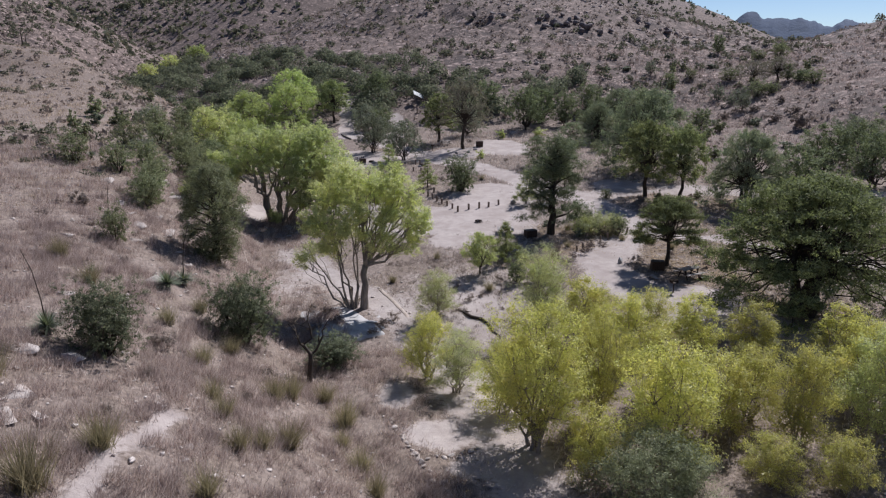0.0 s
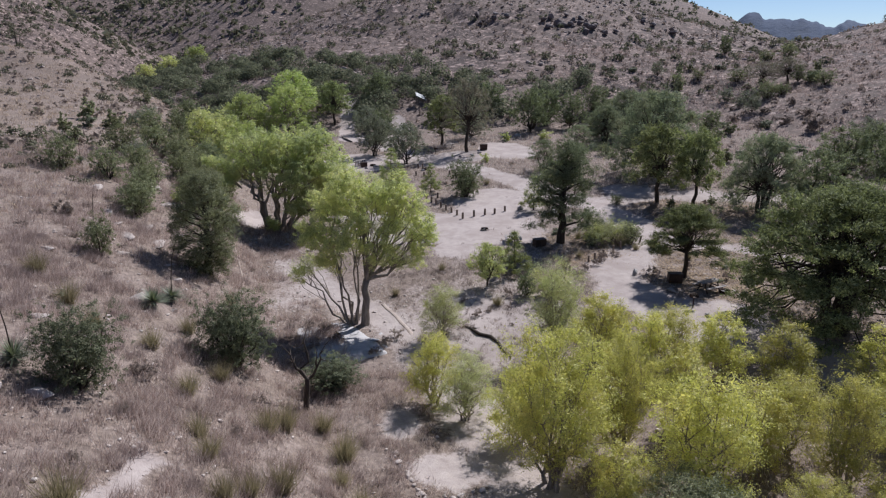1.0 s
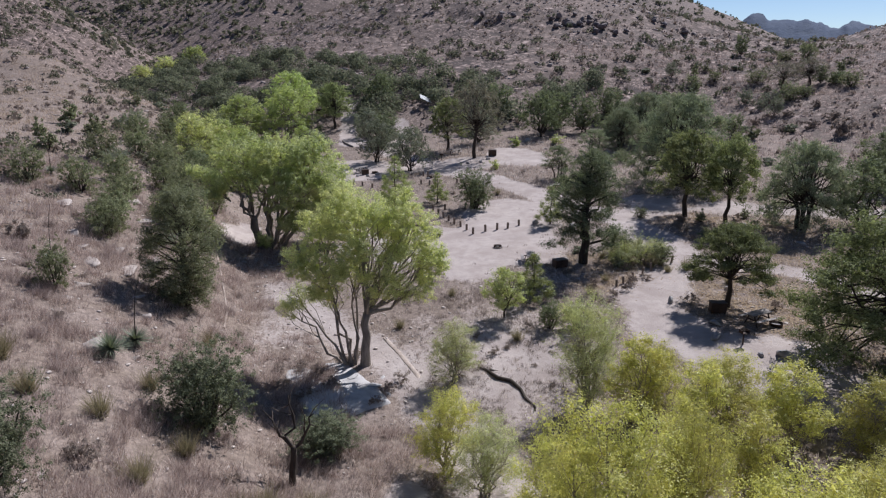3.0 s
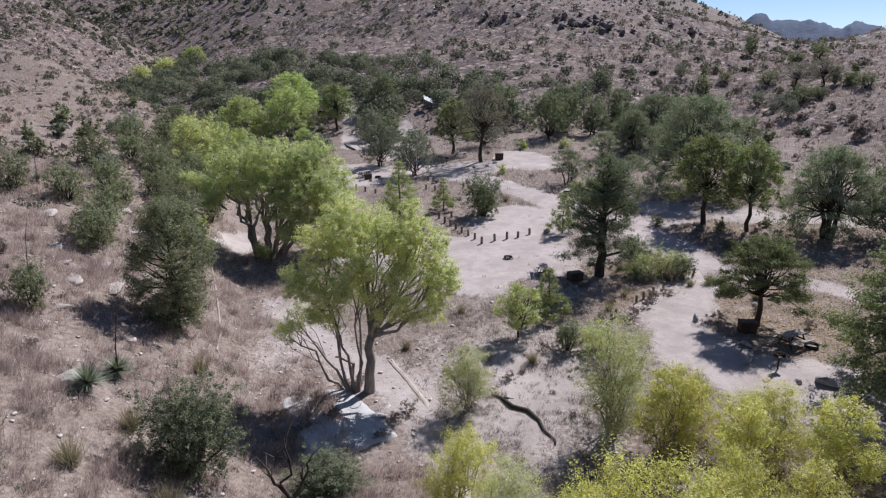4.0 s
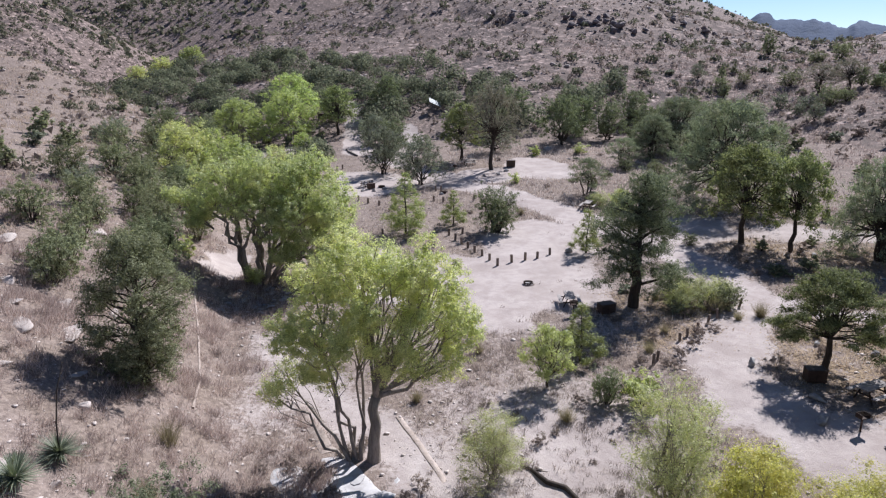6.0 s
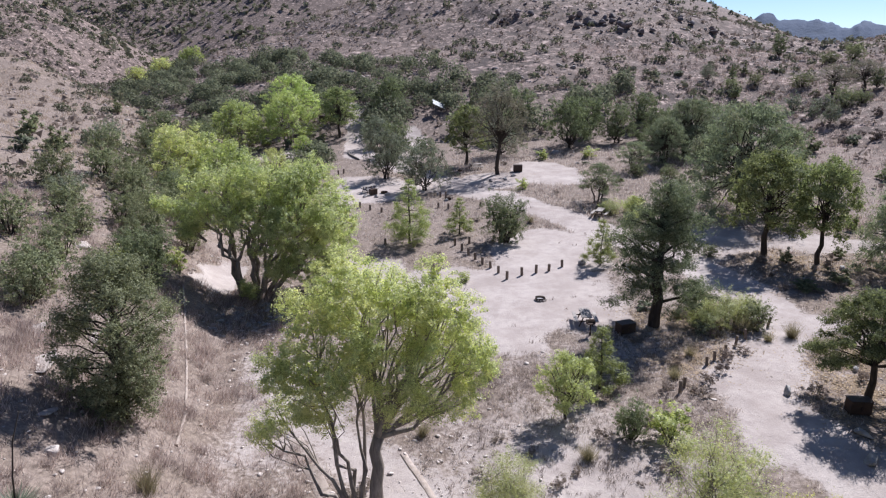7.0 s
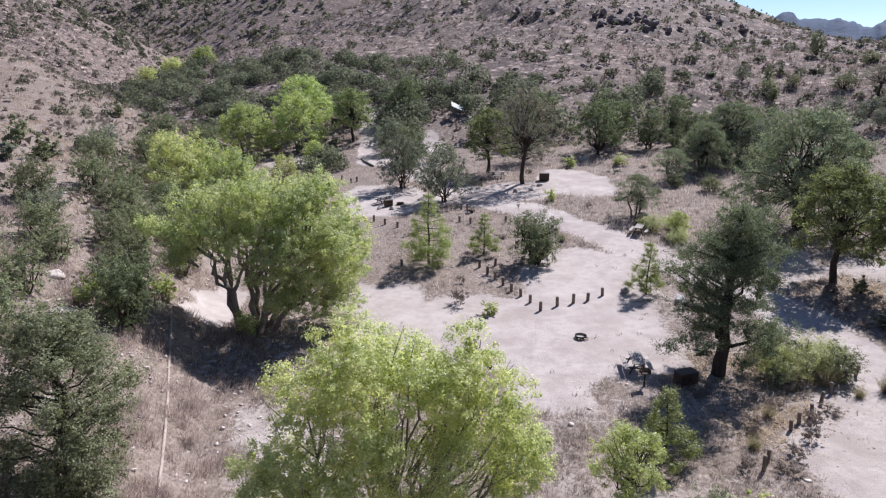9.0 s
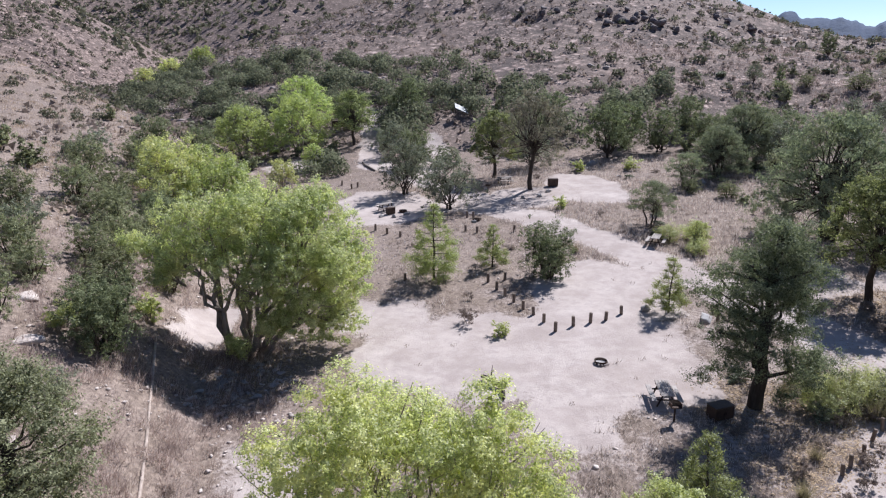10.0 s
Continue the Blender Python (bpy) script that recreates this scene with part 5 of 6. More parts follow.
lone("mountain_scrub", clumps(xs2, ys2, 2.0, 5.0, 0.8, 6, rng), LEAF_FAR, "dark scrub on the mountain behind the valley notch", "shrubs", kind="stuff")
lone("mountain_scrub", clumps(xs, ys, 2.0, 5.5, 0.75, 7, rng), LEAF_FAR, "dark scrub dotted over the far mountain slopes", "shrubs", kind="stuff")


def wood_chance(x, y):
    """Oak woods along the upper valley floor."""
    mid = np.interp(y, [120, 150, 200, 260, 330, 420], [-2, -6, -22, -48, -55, -70])
    half = np.interp(y, [120, 150, 200, 260, 330, 420], [10, 26, 42, 44, 34, 20])
    side = (1 - ramp(np.abs(x - 24), 14, 34)) * ramp(y, 128, 140) * (1 - ramp(y, 150, 172))
    return np.clip((1 - ramp(np.abs(x - mid), half * 0.7, half)) + 0.7 * side, 0, 1) * (bare(x, y) < 0.3) * (y < np.interp(x, [-120, -60, -30, 0, 30], [245, 240, 222, 192, 160])) * (np.hypot(x - 12, y - 147) > 3.5) * ~((np.abs(x - 11.5) < 4.5) & (y > 128) & (y < 147))


xs, ys = sown(rng, 3000, -130, 60, 122, 420, wood_chance)
keep = np.minimum(np.hypot(xs + 13.2, ys - 140), np.hypot(xs + 22, ys - 138)) > 6.5
lone("far_woods", clumps(xs[keep], ys[keep], 3.2, 6.6, 0.084, 480, rng, 0.9), LEAF_WOODS, "dark evergreen oak woods along the upper valley", "woods", kind="stuff")

rng = np.random.default_rng(91)
g = Geo()
xs, ys = sown(rng, 13000, -150, 190, 90, 330, lambda x, y: np.where((np.hypot(x - 5, y - 60) > 85) | (x < toe_x(y) - 14), ramp(fractal(x / 30, y / 30, 71), 0.42, 0.6), 0) * 0.8)
zs = height(xs, ys)
for x, y, z in zip(xs, ys, zs):
    s = (0.4 + 1.9 * rng.uniform() ** 2.2) * (0.5 if math.hypot(x - 5, y - 60) < 110 else 1.0)
    g.rock((x, y, z), (s * 1.4, s, s * 0.6), rng, 1)
lone("hill_rocks", g, ROCK_HILL, "weathered boulders scattered over the hillsides", "rocks", kind="stuff")

# ---- grass ----
rng = np.random.default_rng(101)


def tufts(n, x0, x1, y0, y1, chance, lo, hi, per, width, spread, lean, wind=0.0):
    xs, ys = sown(rng, n, x0, x1, y0, y1, chance)
    zs = height(xs, ys)
    r = np.stack([xs, ys, zs - 0.02], -1).repeat(per, 0)
    r[:, :2] += rng.normal(scale=spread, size=(len(r), 2))
    size = rng.uniform(lo, hi, len(xs)).repeat(per) * rng.uniform(0.6, 1.15, len(r))
    return Geo().blades(r, size, width, rng.uniform(0.1, lean, len(r)), rng, wind)


def hill_grass(x, y):
    on = (x < toe_x(y) + 3.5) | ((y < 40) & (x < 3))
    thin = (0.35 + 0.65 * ramp(fractal(x / 4.5, y / 4.5, 33), 0.35, 0.55)) * (0.12 + 0.88 * ramp(fractal(x / 0.9, y / 0.9, 37, 2), 0.42, 0.6))
    return np.where(on, thin, 0) * (1 - ramp(bare(x, y), 0.25, 0.6)) * (0.25 + 0.75 * ramp(y, 0, 16)) * (1 - 0.5 * ramp(-x, 16, 22) * (y < 30))


def flat_grass(x, y):
    return (0.25 + 0.75 * ramp(fractal(x / 3.5, y / 3.5, 35), 0.42, 0.6)) * (1 - ramp(bare(x, y), 0.4, 0.7)) * 0.85


lone("dry_grass", tufts(25000, -24, 8, -2, 46, hill_grass, 0.34, 0.74, 24, 0.018, 0.15, 0.75, 0.35), GRASS_PINK, "long pinkish straw-coloured grass on the near slope", "grass", kind="stuff")
lone("dry_grass", tufts(14000, -34, 2, 44, 80, hill_grass, 0.36, 0.74, 18, 0.026, 0.19, 0.75, 0.35), GRASS_PINK, "pinkish straw-coloured dry grass on the slope", "grass", kind="stuff")
lone("tussock_grass", tufts(7500, -24, 4, 16, 62, lambda x, y: np.minimum(1.0, 1.6 * hill_grass(x, y)) * (y < 50 + 0.8 * (x + 24)), 0.26, 0.5, 34, 0.022, 0.2, 1.15), GRASS_PINK, "rounded dry purplish-brown grass tussocks on the slope", "grass", kind="stuff")
lone("dry_grass", tufts(24000, -10, 46, 24, 118, flat_grass, 0.14, 0.42, 9, 0.03, 0.10, 0.9), GRASS_DRY, "sparse dry grass between the campsites", "grass", kind="stuff")
lone("dry_grass", tufts(26000, -90, -22, 40, 160, hill_grass, 0.28, 0.6, 6, 0.07, 0.22, 0.9), GRASS_TAN, "dry grass on the farther slope", "grass", kind="stuff")
lone("dry_grass", tufts(9000, -50, 60, -40, 30, lambda x, y: 0.7 * (1 - ramp(hill_grass(x, y), 0.05, 0.3)), 0.2, 0.5, 5, 0.04, 0.2, 0.9), GRASS_DRY, "sparse dry grass down the valley", "grass", kind="stuff")
lone("dry_grass", tufts(12000, -60, 90, 70, 160, lambda x, y: 0.8 * flat_grass(x, y), 0.25, 0.6, 6, 0.08, 0.22, 0.9), GRASS_DRY, "tall dry grass farther up the valley", "grass", kind="stuff")

lone("dry_grass", tufts(16000, 42, 125, 78, 190, lambda x, y: (0.2 + 0.8 * ramp(fractal(x / 5, y / 5, 34), 0.4, 0.6)) * (1 - ramp(bare(x, y), 0.3, 0.7)), 0.3, 0.7, 7, 0.09, 0.26, 0.9), GRASS_PINK, "clumps of dry grass on the farther hillside", "grass", kind="stuff")
lone("dry_grass", tufts(11000, 12, 52, 82, 124, lambda x, y: flat_grass(x, y), 0.3, 0.75, 7, 0.05, 0.18, 0.8), GRASS_DRY, "tall straw-coloured grass beyond the campsites", "grass", kind="stuff")

bunch = Geo()
r2 = np.random.default_rng(103)
n = 420
ang, rad = r2.uniform(0, 6.28, n), np.abs(r2.normal(scale=0.15, size=n))
roots = np.stack([rad * np.cos(ang), rad * np.sin(ang), np.zeros(n) - 0.03], 1)
bunch.blades(roots, r2.uniform(0.6, 1.35, n), 0.017, r2.uniform(0.05, 0.95, n), r2, 0.12)
bunch = lone("bunch_grass", bunch, GRASS_GREEN, "olive bunch grass clump on the slope", "grass", "bunch grass clumps")
put(bunch, -3.3, 25.6, 1.4)
for x, y, s in [(-8.6, 20.6, 1.1), (-5.9, 25.9, 0.9), (-9.6, 18.0, 1.4), (-11.5, 18.3, 1.5), (-0.4, 26.8, 1.0), (-1.3, 28.6, 0.8), (-1.2, 31.0, 1.2), (-4.9, 23.5, 0.9), (-4.2, 24.4, 0.8), (-5.2, 19.6, 0.9), (-7.8, 31.0, 0.9),
                (-7.0, 33.8, 0.9), (-3.9, 31.9, 1.1), (-4.5, 30.7, 1.0), (-10.1, 34.3, 0.9), (-9.4, 38.0, 0.9), (-6.6, 27.5, 0.8), (-2.3, 33.4, 1.0), (-12.6, 34.4, 0.9), (-8.7, 46.0, 0.9), (-8.2, 41.5, 0.8), (0.2, 25.0, 0.9), (-13.2, 23.6, 1.1),
                (-14.5, 36.5, 1.0), (-17.2, 39.8, 1.1), (2.2, 51.6, 0.6), (6.3, 56.5, 0.6), (22.9, 60.0, 1.0), (15.5, 86.6, 0.7), (25.5, 58.9, 0.9)]:
    again(bunch, x, y, s * 1.25, rnd.uniform(0, 360))


# fallen leaves and twigs under the trees and along the camp roads
rng = np.random.default_rng(107)
UNDER = [(24.8, 51.3, 3.6), (17.9, 61.8, 3.2), (29.5, 40.3, 5.5), (32.2, 73.5, 4.0), (35.4, 71.3, 3.5), (39.7, 68.1, 4.5), (21.6, 60.5, 3.5), (18.5, 56.5, 2.6), (28.5, 56, 4.0), (31, 49, 5.0), (-8, 69, 4.0),
         (20.5, 58.0, 2.6), (17.2, 56.8, 2.4), (26.5, 54.0, 3.6), (27.5, 48.5, 3.6), (30.5, 52.5, 4.0), (34, 69.5, 4.0), (16.5, 108, 4.0), (6.5, 103, 3.5), (2, 110, 3.5), (26, 66.5, 2.5), (36, 60, 6.0), (44, 72, 6.0)]
leaf_at = []
for x, y, r in UNDER:
    n = int(230 * r * r)
    leaf_at.append(np.stack([x + rng.normal(scale=r * 0.5, size=n), y + rng.normal(scale=r * 0.5, size=n)], 1))
leaf_at = np.concatenate(leaf_at)
leaf_at = leaf_at[rng.uniform(size=len(leaf_at)) > 0.85 * graded(leaf_at[:, 0], leaf_at[:, 1])]
zs = height(leaf_at[:, 0], leaf_at[:, 1]) + 0.015
lone("leaf_litter", Geo().leaves(np.column_stack([leaf_at, zs]), 0.12, rng, 0.6, 0.0, 0.95), LEAF_LITTER, "fallen brown leaves and twigs under the trees", "leaf litter", kind="stuff")
small_dry = [(15.4, 54.0), (16.9, 53.6), (17.6, 54.6), (18.9, 55.6), (20.2, 56.6), (21.5, 57.4), (22.6, 60.2), (19.0, 58.2), (20.6, 59.4), (16.8, 56.2), (13.2, 50.8), (10.2, 50.0), (26.3, 53.3), (27.6, 50.6), (22.7, 51.9), (29.8, 55.0), (31.0, 62.0), (29.6, 66.0),
             (30.0, 70.0), (34.0, 66.0), (15.9, 60.0), (6.0, 50.8), (4.6, 48.2), (7.4, 47.6), (28.4, 45.6), (30.5, 47.0), (12.5, 47.5), (24.4, 63.2), (23.4, 65.8), (5.5, 77.5), (4.2, 86.0), (10.5, 88.5), (13.5, 90.5), (24, 92), (27, 97), (30, 101), (21, 97), (2.0, 90.5), (-2.0, 88.5)]
for x, y in small_dry:
    again(shrub_m[3], x + rnd.uniform(-0.4, 0.4), y + rnd.uniform(-0.4, 0.4), rnd.uniform(0.4, 0.85), rnd.uniform(0, 360), rnd.uniform(0.35, 0.75))
for x, y in [(16.3, 55.0), (18.2, 57.3), (21.0, 61.0), (23.8, 58.6), (26.0, 57.3), (19.8, 62.6), (9.5, 48.8), (27.2, 55.6)]:
    again(bunch, x, y, rnd.uniform(0.6, 1.0), rnd.uniform(0, 360))
r3 = random.Random(9)
for _ in range(36):
    y = r3.uniform(17, 60)
    x = r3.uniform(-22, float(toe_x(y)) - 1.0)
    if min(math.hypot(x - a, y - b) for a, b in spots) > 1.6 and abs(x + 8) > 1.0:
        again(shrub_m[3], x, y, r3.uniform(0.35, 0.8), r3.uniform(0, 360), r3.uniform(0.25, 0.5))
for _ in range(38):
    x, y = r3.uniform(16, 44), r3.uniform(62, 116)
    if float(graded(np.array([x]), np.array([y]))[0]) < 0.15:
        again(r3.choice(slope_shrub), x, y, r3.uniform(0.45, 0.85), r3.uniform(0, 360), r3.uniform(0.3, 0.6))
for x, y in [(-2.7, 45.4), (-3.8, 46.6), (-1.3, 47.4), (1.2, 43.8), (-5.0, 46.4), (-0.6, 47.9), (-1.9, 44.2), (-4.6, 44.8), (0.4, 42.4), (-3.4, 43.4), (1.9, 44.6)]:
    again(shrub_m[3], x, y, r3.uniform(0.45, 0.85), r3.uniform(0, 360), r3.uniform(0.4, 0.7))
# thin tufts and pebbly growth at the lower edge of the camp
lone("dry_grass", tufts(2600, 4, 24, 50, 62, lambda x, y: 0.7 * (1 - ramp(bare(x, y), 0.3, 0.8)), 0.12, 0.36, 9, 0.02, 0.09, 0.9), GRASS_DRY, "short dry tufts below the camp pads", "grass", kind="stuff")
lone("dry_grass", tufts(1500, 3, 17, 39, 53, lambda x, y: 0.5 * ramp(fractal(x / 1.1, y / 1.1, 39, 2), 0.5, 0.62), 0.15, 0.4, 12, 0.018, 0.09, 0.9), GRASS_DRY, "scattered dry tufts on the sandy wash", "grass", kind="stuff")
for x, y in [(9.8, 45.6), (11.2, 46.9), (12.6, 44.4), (8.7, 48.0), (10.4, 43.6), (13.6, 46.0), (7.0, 49.4), (14.8, 44.2), (6.0, 46.8)]:
    again(shrub_m[3], x, y, r3.uniform(0.25, 0.5), r3.uniform(0, 360), r3.uniform(0.2, 0.4))

lone("dry_weeds", tufts(5200, 2, 17, 38, 57, lambda x, y: 0.15 + 0.85 * ramp(fractal(x / 1.6, y / 1.6, 43, 3), 0.45, 0.6), 0.10, 0.34, 12, 0.02, 0.09, 1.2), LEAF_DRY, "low brown dry weeds on the sandy flat", "weeds", kind="stuff")
lone("dry_weeds", tufts(4200, 0, 34, 56, 100, lambda x, y: (0.1 + 0.9 * ramp(fractal(x / 2.2, y / 2.2, 45, 3), 0.45, 0.62)) * (1 - 0.93 * ramp(graded(x, y), 0.2, 0.8)), 0.12, 0.4, 11, 0.028, 0.12, 1.1), LEAF_DRY, "brown dry weeds between the camp pads", "weeds", kind="stuff")

# ---- yuccas ----
def yucca(seed, stalk):
    r = np.random.default_rng(seed)
    leaf = Geo()
    n = 260
    el = np.arcsin(r.uniform(-0.1, 1.0, n))
    az = r.uniform(0, 6.28, n)
    d = np.stack([np.cos(el) * np.cos(az), np.cos(el) * np.sin(az), np.sin(el)], 1)
    side = np.cross(d, (0, 0, 1.0))
    side /= np.linalg.norm(side, axis=1)[:, None] + 1e-6
    root = np.array((0, 0, 0.35)) + d * 0.08
    tip = root + d * r.uniform(0.55, 0.85, (n, 1)) - np.array((0, 0, 0.05))
    w = side * 0.02
    v = np.stack([root - w, root + w, tip], 1).reshape(-1, 3)
    i = np.arange(3 * n).reshape(-1, 3)
    leaf.add(v, np.concatenate([i, i[:, 2:]], 1))
    top = thing("yucca", "spiky blue-green yucca with a tall dry flower stalk" if stalk else "spiky blue-green yucca rosette on the slope", "plant", "yuccas on the slope")
    part("leaves", leaf, YUCCA_LEAF, top)
    core = Geo().tube([(0, 0, -0.1), (0, 0, 0.25), (0, 0, 0.45)], [0.12, 0.11, 0.05], 7)
    part("trunk", core, BARK_DEAD, top)
    if stalk:
        st = Geo().tube([(0, 0, 0.3), (0.05, 0, 1.4), (0.18, 0, 2.5), (0.42, 0, stalk)], [0.025, 0.022, 0.018, 0.01], 5)
        part("flower_stalk", st, BARK_DARK, top, "dark dry flower stalk")
    return top


ya = put(yucca(201, 3.4), -11.2, 42.1, 1.3, 20, 1.1)
yb = put(yucca(202, 0), -11.5, 39.7, 1.35)
put(yucca(203, 3.3), -13.3, 28.5, 1.15, 200)
again(ya, -17.6, 49.0, 1.0, 60)
again(yb, -12.0, 40.8, 0.7, 60)
again(ya, -26.0, 70.0, 1.0, 100)

# ---- rocks ----
ROCK_AT = [  # x, y, length, height
    (-12.6, 40.2, 1.3, 0.6), (-10.8, 40.6, 0.6, 0.3), (-12.0, 46.1, 0.9, 0.45), (-16.4, 51.1, 1.6, 0.5), (-19.3, 56.3, 1.5, 0.5), (-15.3, 44.9, 0.8, 0.35), (-14.6, 52.0, 1.8, 0.5), (-13.2, 26.2, 1.2, 0.45), (-11.7, 26.6, 1.0, 0.5),
    (-15.5, 47.0, 1.2, 0.4), (-17.8, 53.5, 1.0, 0.4), (-9.0, 22.0, 0.5, 0.2), (-14.8, 34.0, 0.9, 0.35), (-20.5, 60.5, 1.4, 0.5), (-13.0, 48.3, 0.9, 0.3), (-22.0, 62.0, 1.6, 0.6), (-18.5, 44.0, 1.0, 0.4), (-24.0, 75.0, 1.5, 0.6),
    (-12.5, 31.5, 0.6, 0.25), (-10.2, 29.5, 0.5, 0.2), (-6.4, 22.3, 0.5, 0.2), (-12.0, 22.9, 1.6, 0.4), (-11.6, 21.2, 1.1, 0.35), (-10.8, 21.6, 0.7, 0.3), (-19.0, 58.6, 1.7, 0.5), (-16.2, 55.0, 1.4, 0.4), (-17.2, 63.8, 1.5, 0.5), (-20.6, 72.4, 1.8, 0.6), (-19.2, 68.2, 1.4, 0.5), (-14.2, 56.2, 1.2, 0.35),
]
stone_geo = []
for k in range(4):
    r = np.random.default_rng(300 + k)
    stone_geo.append(lone("rock", Geo().rock((0, 0, 0.0), (1.0, 0.72, 0.62), r, 3), ROCK, "pale weathered granite rock half sunk in the slope", "rock", "pale rocks on the slope"))
for k, (x, y, s, h) in enumerate(ROCK_AT):
    a = rnd.uniform(0, 360)
    m = pose(x, y, rise(x, y) - 0.02, rnd.uniform(-8, 8), rnd.uniform(-8, 8), a) @ Matrix.Diagonal((s * 1.5, s * 1.4, h / 0.5, 1))
    if k < 4:
        stone_geo[k].matrix_basis = m
    else:
        c = copy_thing(stone_geo[k % 4], Matrix.Identity(4))
        c.matrix_basis = m
BOULDERS = [  # x, y, length, height: grey rocks round the camp
    (21.7, 46.8, 1.25, 0.55), (24.3, 43.7, 1.9, 0.75), (23.1, 44.2, 0.6, 0.35), (21.4, 52.7, 0.9, 0.7), (22.5, 48.6, 1.2, 0.4), (26.6, 54.6, 0.8, 0.5), (29.0, 52.8, 0.7, 0.45), (16.9, 74.1, 0.95, 0.7), (20.2, 72.0, 1.9, 0.55), (27.3, 121.2, 2.0, 1.0),
    (29.0, 118.6, 1.2, 0.6), (25.5, 122.5, 1.0, 0.6), (30.5, 117.0, 1.0, 0.5), (36.0, 107.6, 1.3, 1.0), (36.5, 69.8, 1.0, 0.6), (34.0, 81.0, 0.9, 0.4), (0.6, 100.9, 0.8, 0.5), (-0.6, 101.3, 0.9, 0.55), (2.0, 101.6, 0.9, 0.5), (14.9, 105.6, 1.0, 0.5),
    (16.8, 106.0, 1.1, 0.6), (18.2, 107.6, 0.9, 0.6), (28.3, 113.5, 0.9, 0.4), (38.2, 63.5, 1.5, 0.5), (8.5, 97.6, 0.7, 0.4),
]
bould = []
for k in range(3):
    r = np.random.default_rng(320 + k)
    bould.append(lone("boulder", Geo().rock((0, 0, 0.1), (1.0, 0.66, 0.62), r, 3), ROCK_GREY, "grey granite boulder beside the campsite", "rock", "grey boulders round the camp"))
for k, (x, y, s, h) in enumerate(BOULDERS):
    m = pose(x, y, rise(x, y) + 0.04, rnd.uniform(-6, 6), rnd.uniform(-6, 6), rnd.uniform(-40, 40)) @ Matrix.Diagonal((s, s, h / 0.5, 1))
    if k < 3:
        bould[k].matrix_basis = m
    else:
        copy_thing(bould[k % 3], Matrix.Identity(4)).matrix_basis = m

rng = np.random.default_rng(111)
g = Geo()


def stony(x, y):
    wash = (1 - ramp(np.abs(x - wash_x(y) + 1), 1.5, 5.0)) * ramp(y, 38, 50)
    slope = 0.25 * (x < toe_x(y) - 2)
    rough = 0.75 * np.exp(-((x - 4.5) / 2.4) ** 2 - ((y - 48) / 4.5) ** 2) + 0.5 * np.exp(-((x - 26) / 5) ** 2 - ((y - 50) / 6) ** 2) + 0.25 * (1 - ramp(bare(x, y), 0.1, 0.5))
    return np.clip(wash * 0.8 + slope + rough, 0, 1) * (graded(x, y) < 0.4) * (1 - 0.2 * np.exp(-((x - 9.5) / 4) ** 2 - ((y - 46) / 6) ** 2))


xs, ys = sown(rng, 15000, -30, 40, 18, 95, stony)
for x, y, z in zip(xs, ys, height(xs, ys)):
    s = 0.09 + 0.30 * rng.uniform() ** 2.6
    g.rock((x, y, z + s * 0.08), (s * 1.3, s, s * 0.5), rng, 1)
lone("stones", g, ROCK, "loose pale stones on the slope and in the wash", "stones", kind="stuff")

# larger stones heaped under the broad cottonwood
pile = lone("rock", Geo().rock((0, 0, 0.1), (0.7, 0.5, 0.45), np.random.default_rng(330), 2), ROCK_GREY, "loose grey stone under the cottonwood", "rock", "stones under the cottonwood")
put(pile, -9.4, 67.5, 1.2, 30)
for k in range(34):
    again(pile, -8.6 + rng.normal(scale=1.5), 67.6 + rng.normal(scale=1.9), rng.uniform(0.4, 1.3), rng.uniform(0, 360), rng.uniform(0.4, 1.0), 0.02)


# ---- low walls and slabs in the wash ----
def low_wall(pts, wide, up, label, mat=None):
    b = Geo()
    P = []
    L = 0.0
    for (ax, ay), (bx, by) in zip(pts, pts[1:]):
        n = max(2, int(math.hypot(bx - ax, by - ay) / 0.4))
        for k in range(n):
            P.append((ax + (bx - ax) * k / n, ay + (by - ay) * k / n))
    P.append(pts[-1])
    P = np.array(P)
    T = np.gradient(P, axis=0)
    T /= np.linalg.norm(T, axis=1)[:, None]
    N = np.stack([-T[:, 1], T[:, 0]], 1)
    z = height(P[:, 0], P[:, 1]) + up * (0.4 + 1.2 * fractal(np.arange(len(P)) * 0.35, np.arange(len(P)) * 0.0, 7))
    rows = []
    for off, dz in ((-0.5, -1.0), (-0.5, -0.03), (-0.42, 0.0), (0.42, 0.0), (0.5, -0.03), (0.5, -1.0)):
        rows.append(np.stack([P[:, 0] + N[:, 0] * off * wide, P[:, 1] + N[:, 1] * off * wide, z + dz], 1))
    n = len(P)
    v = np.concatenate(rows)
    f = [(a * n + k, a * n + k + 1, (a + 1) * n + k + 1, (a + 1) * n + k) for a in range(5) for k in range(n - 1)]
    for e in (0, n - 1):
        f.append((e, n + e, 4 * n + e, 5 * n + e))
        f.append((n + e, 2 * n + e, 3 * n + e, 4 * n + e))
    return lone("low_wall", b.add(v, f), mat or CONCRETE, label, "wall", kind="structure")


low_wall([(1.2, 50.4), (2.0, 47.9), (3.0, 45.0)], 0.30, 0.02, "low dusty kerb wall beside the wash", EARTH)
low_wall([(-3.9, 52.2), (-3.1, 50.0), (-2.2, 47.6)], 0.75, 0.03, "low worn concrete wall by the cottonwood", EARTH)
low_wall([(-13.2, 69.5), (-11.9, 64.5), (-10.8, 60.3), (-9.9, 56.6), (-9.1, 53.2), (-8.7, 50.0)], 0.12, 0.09, "low straight earthen bank wall along the wash", EARTH)


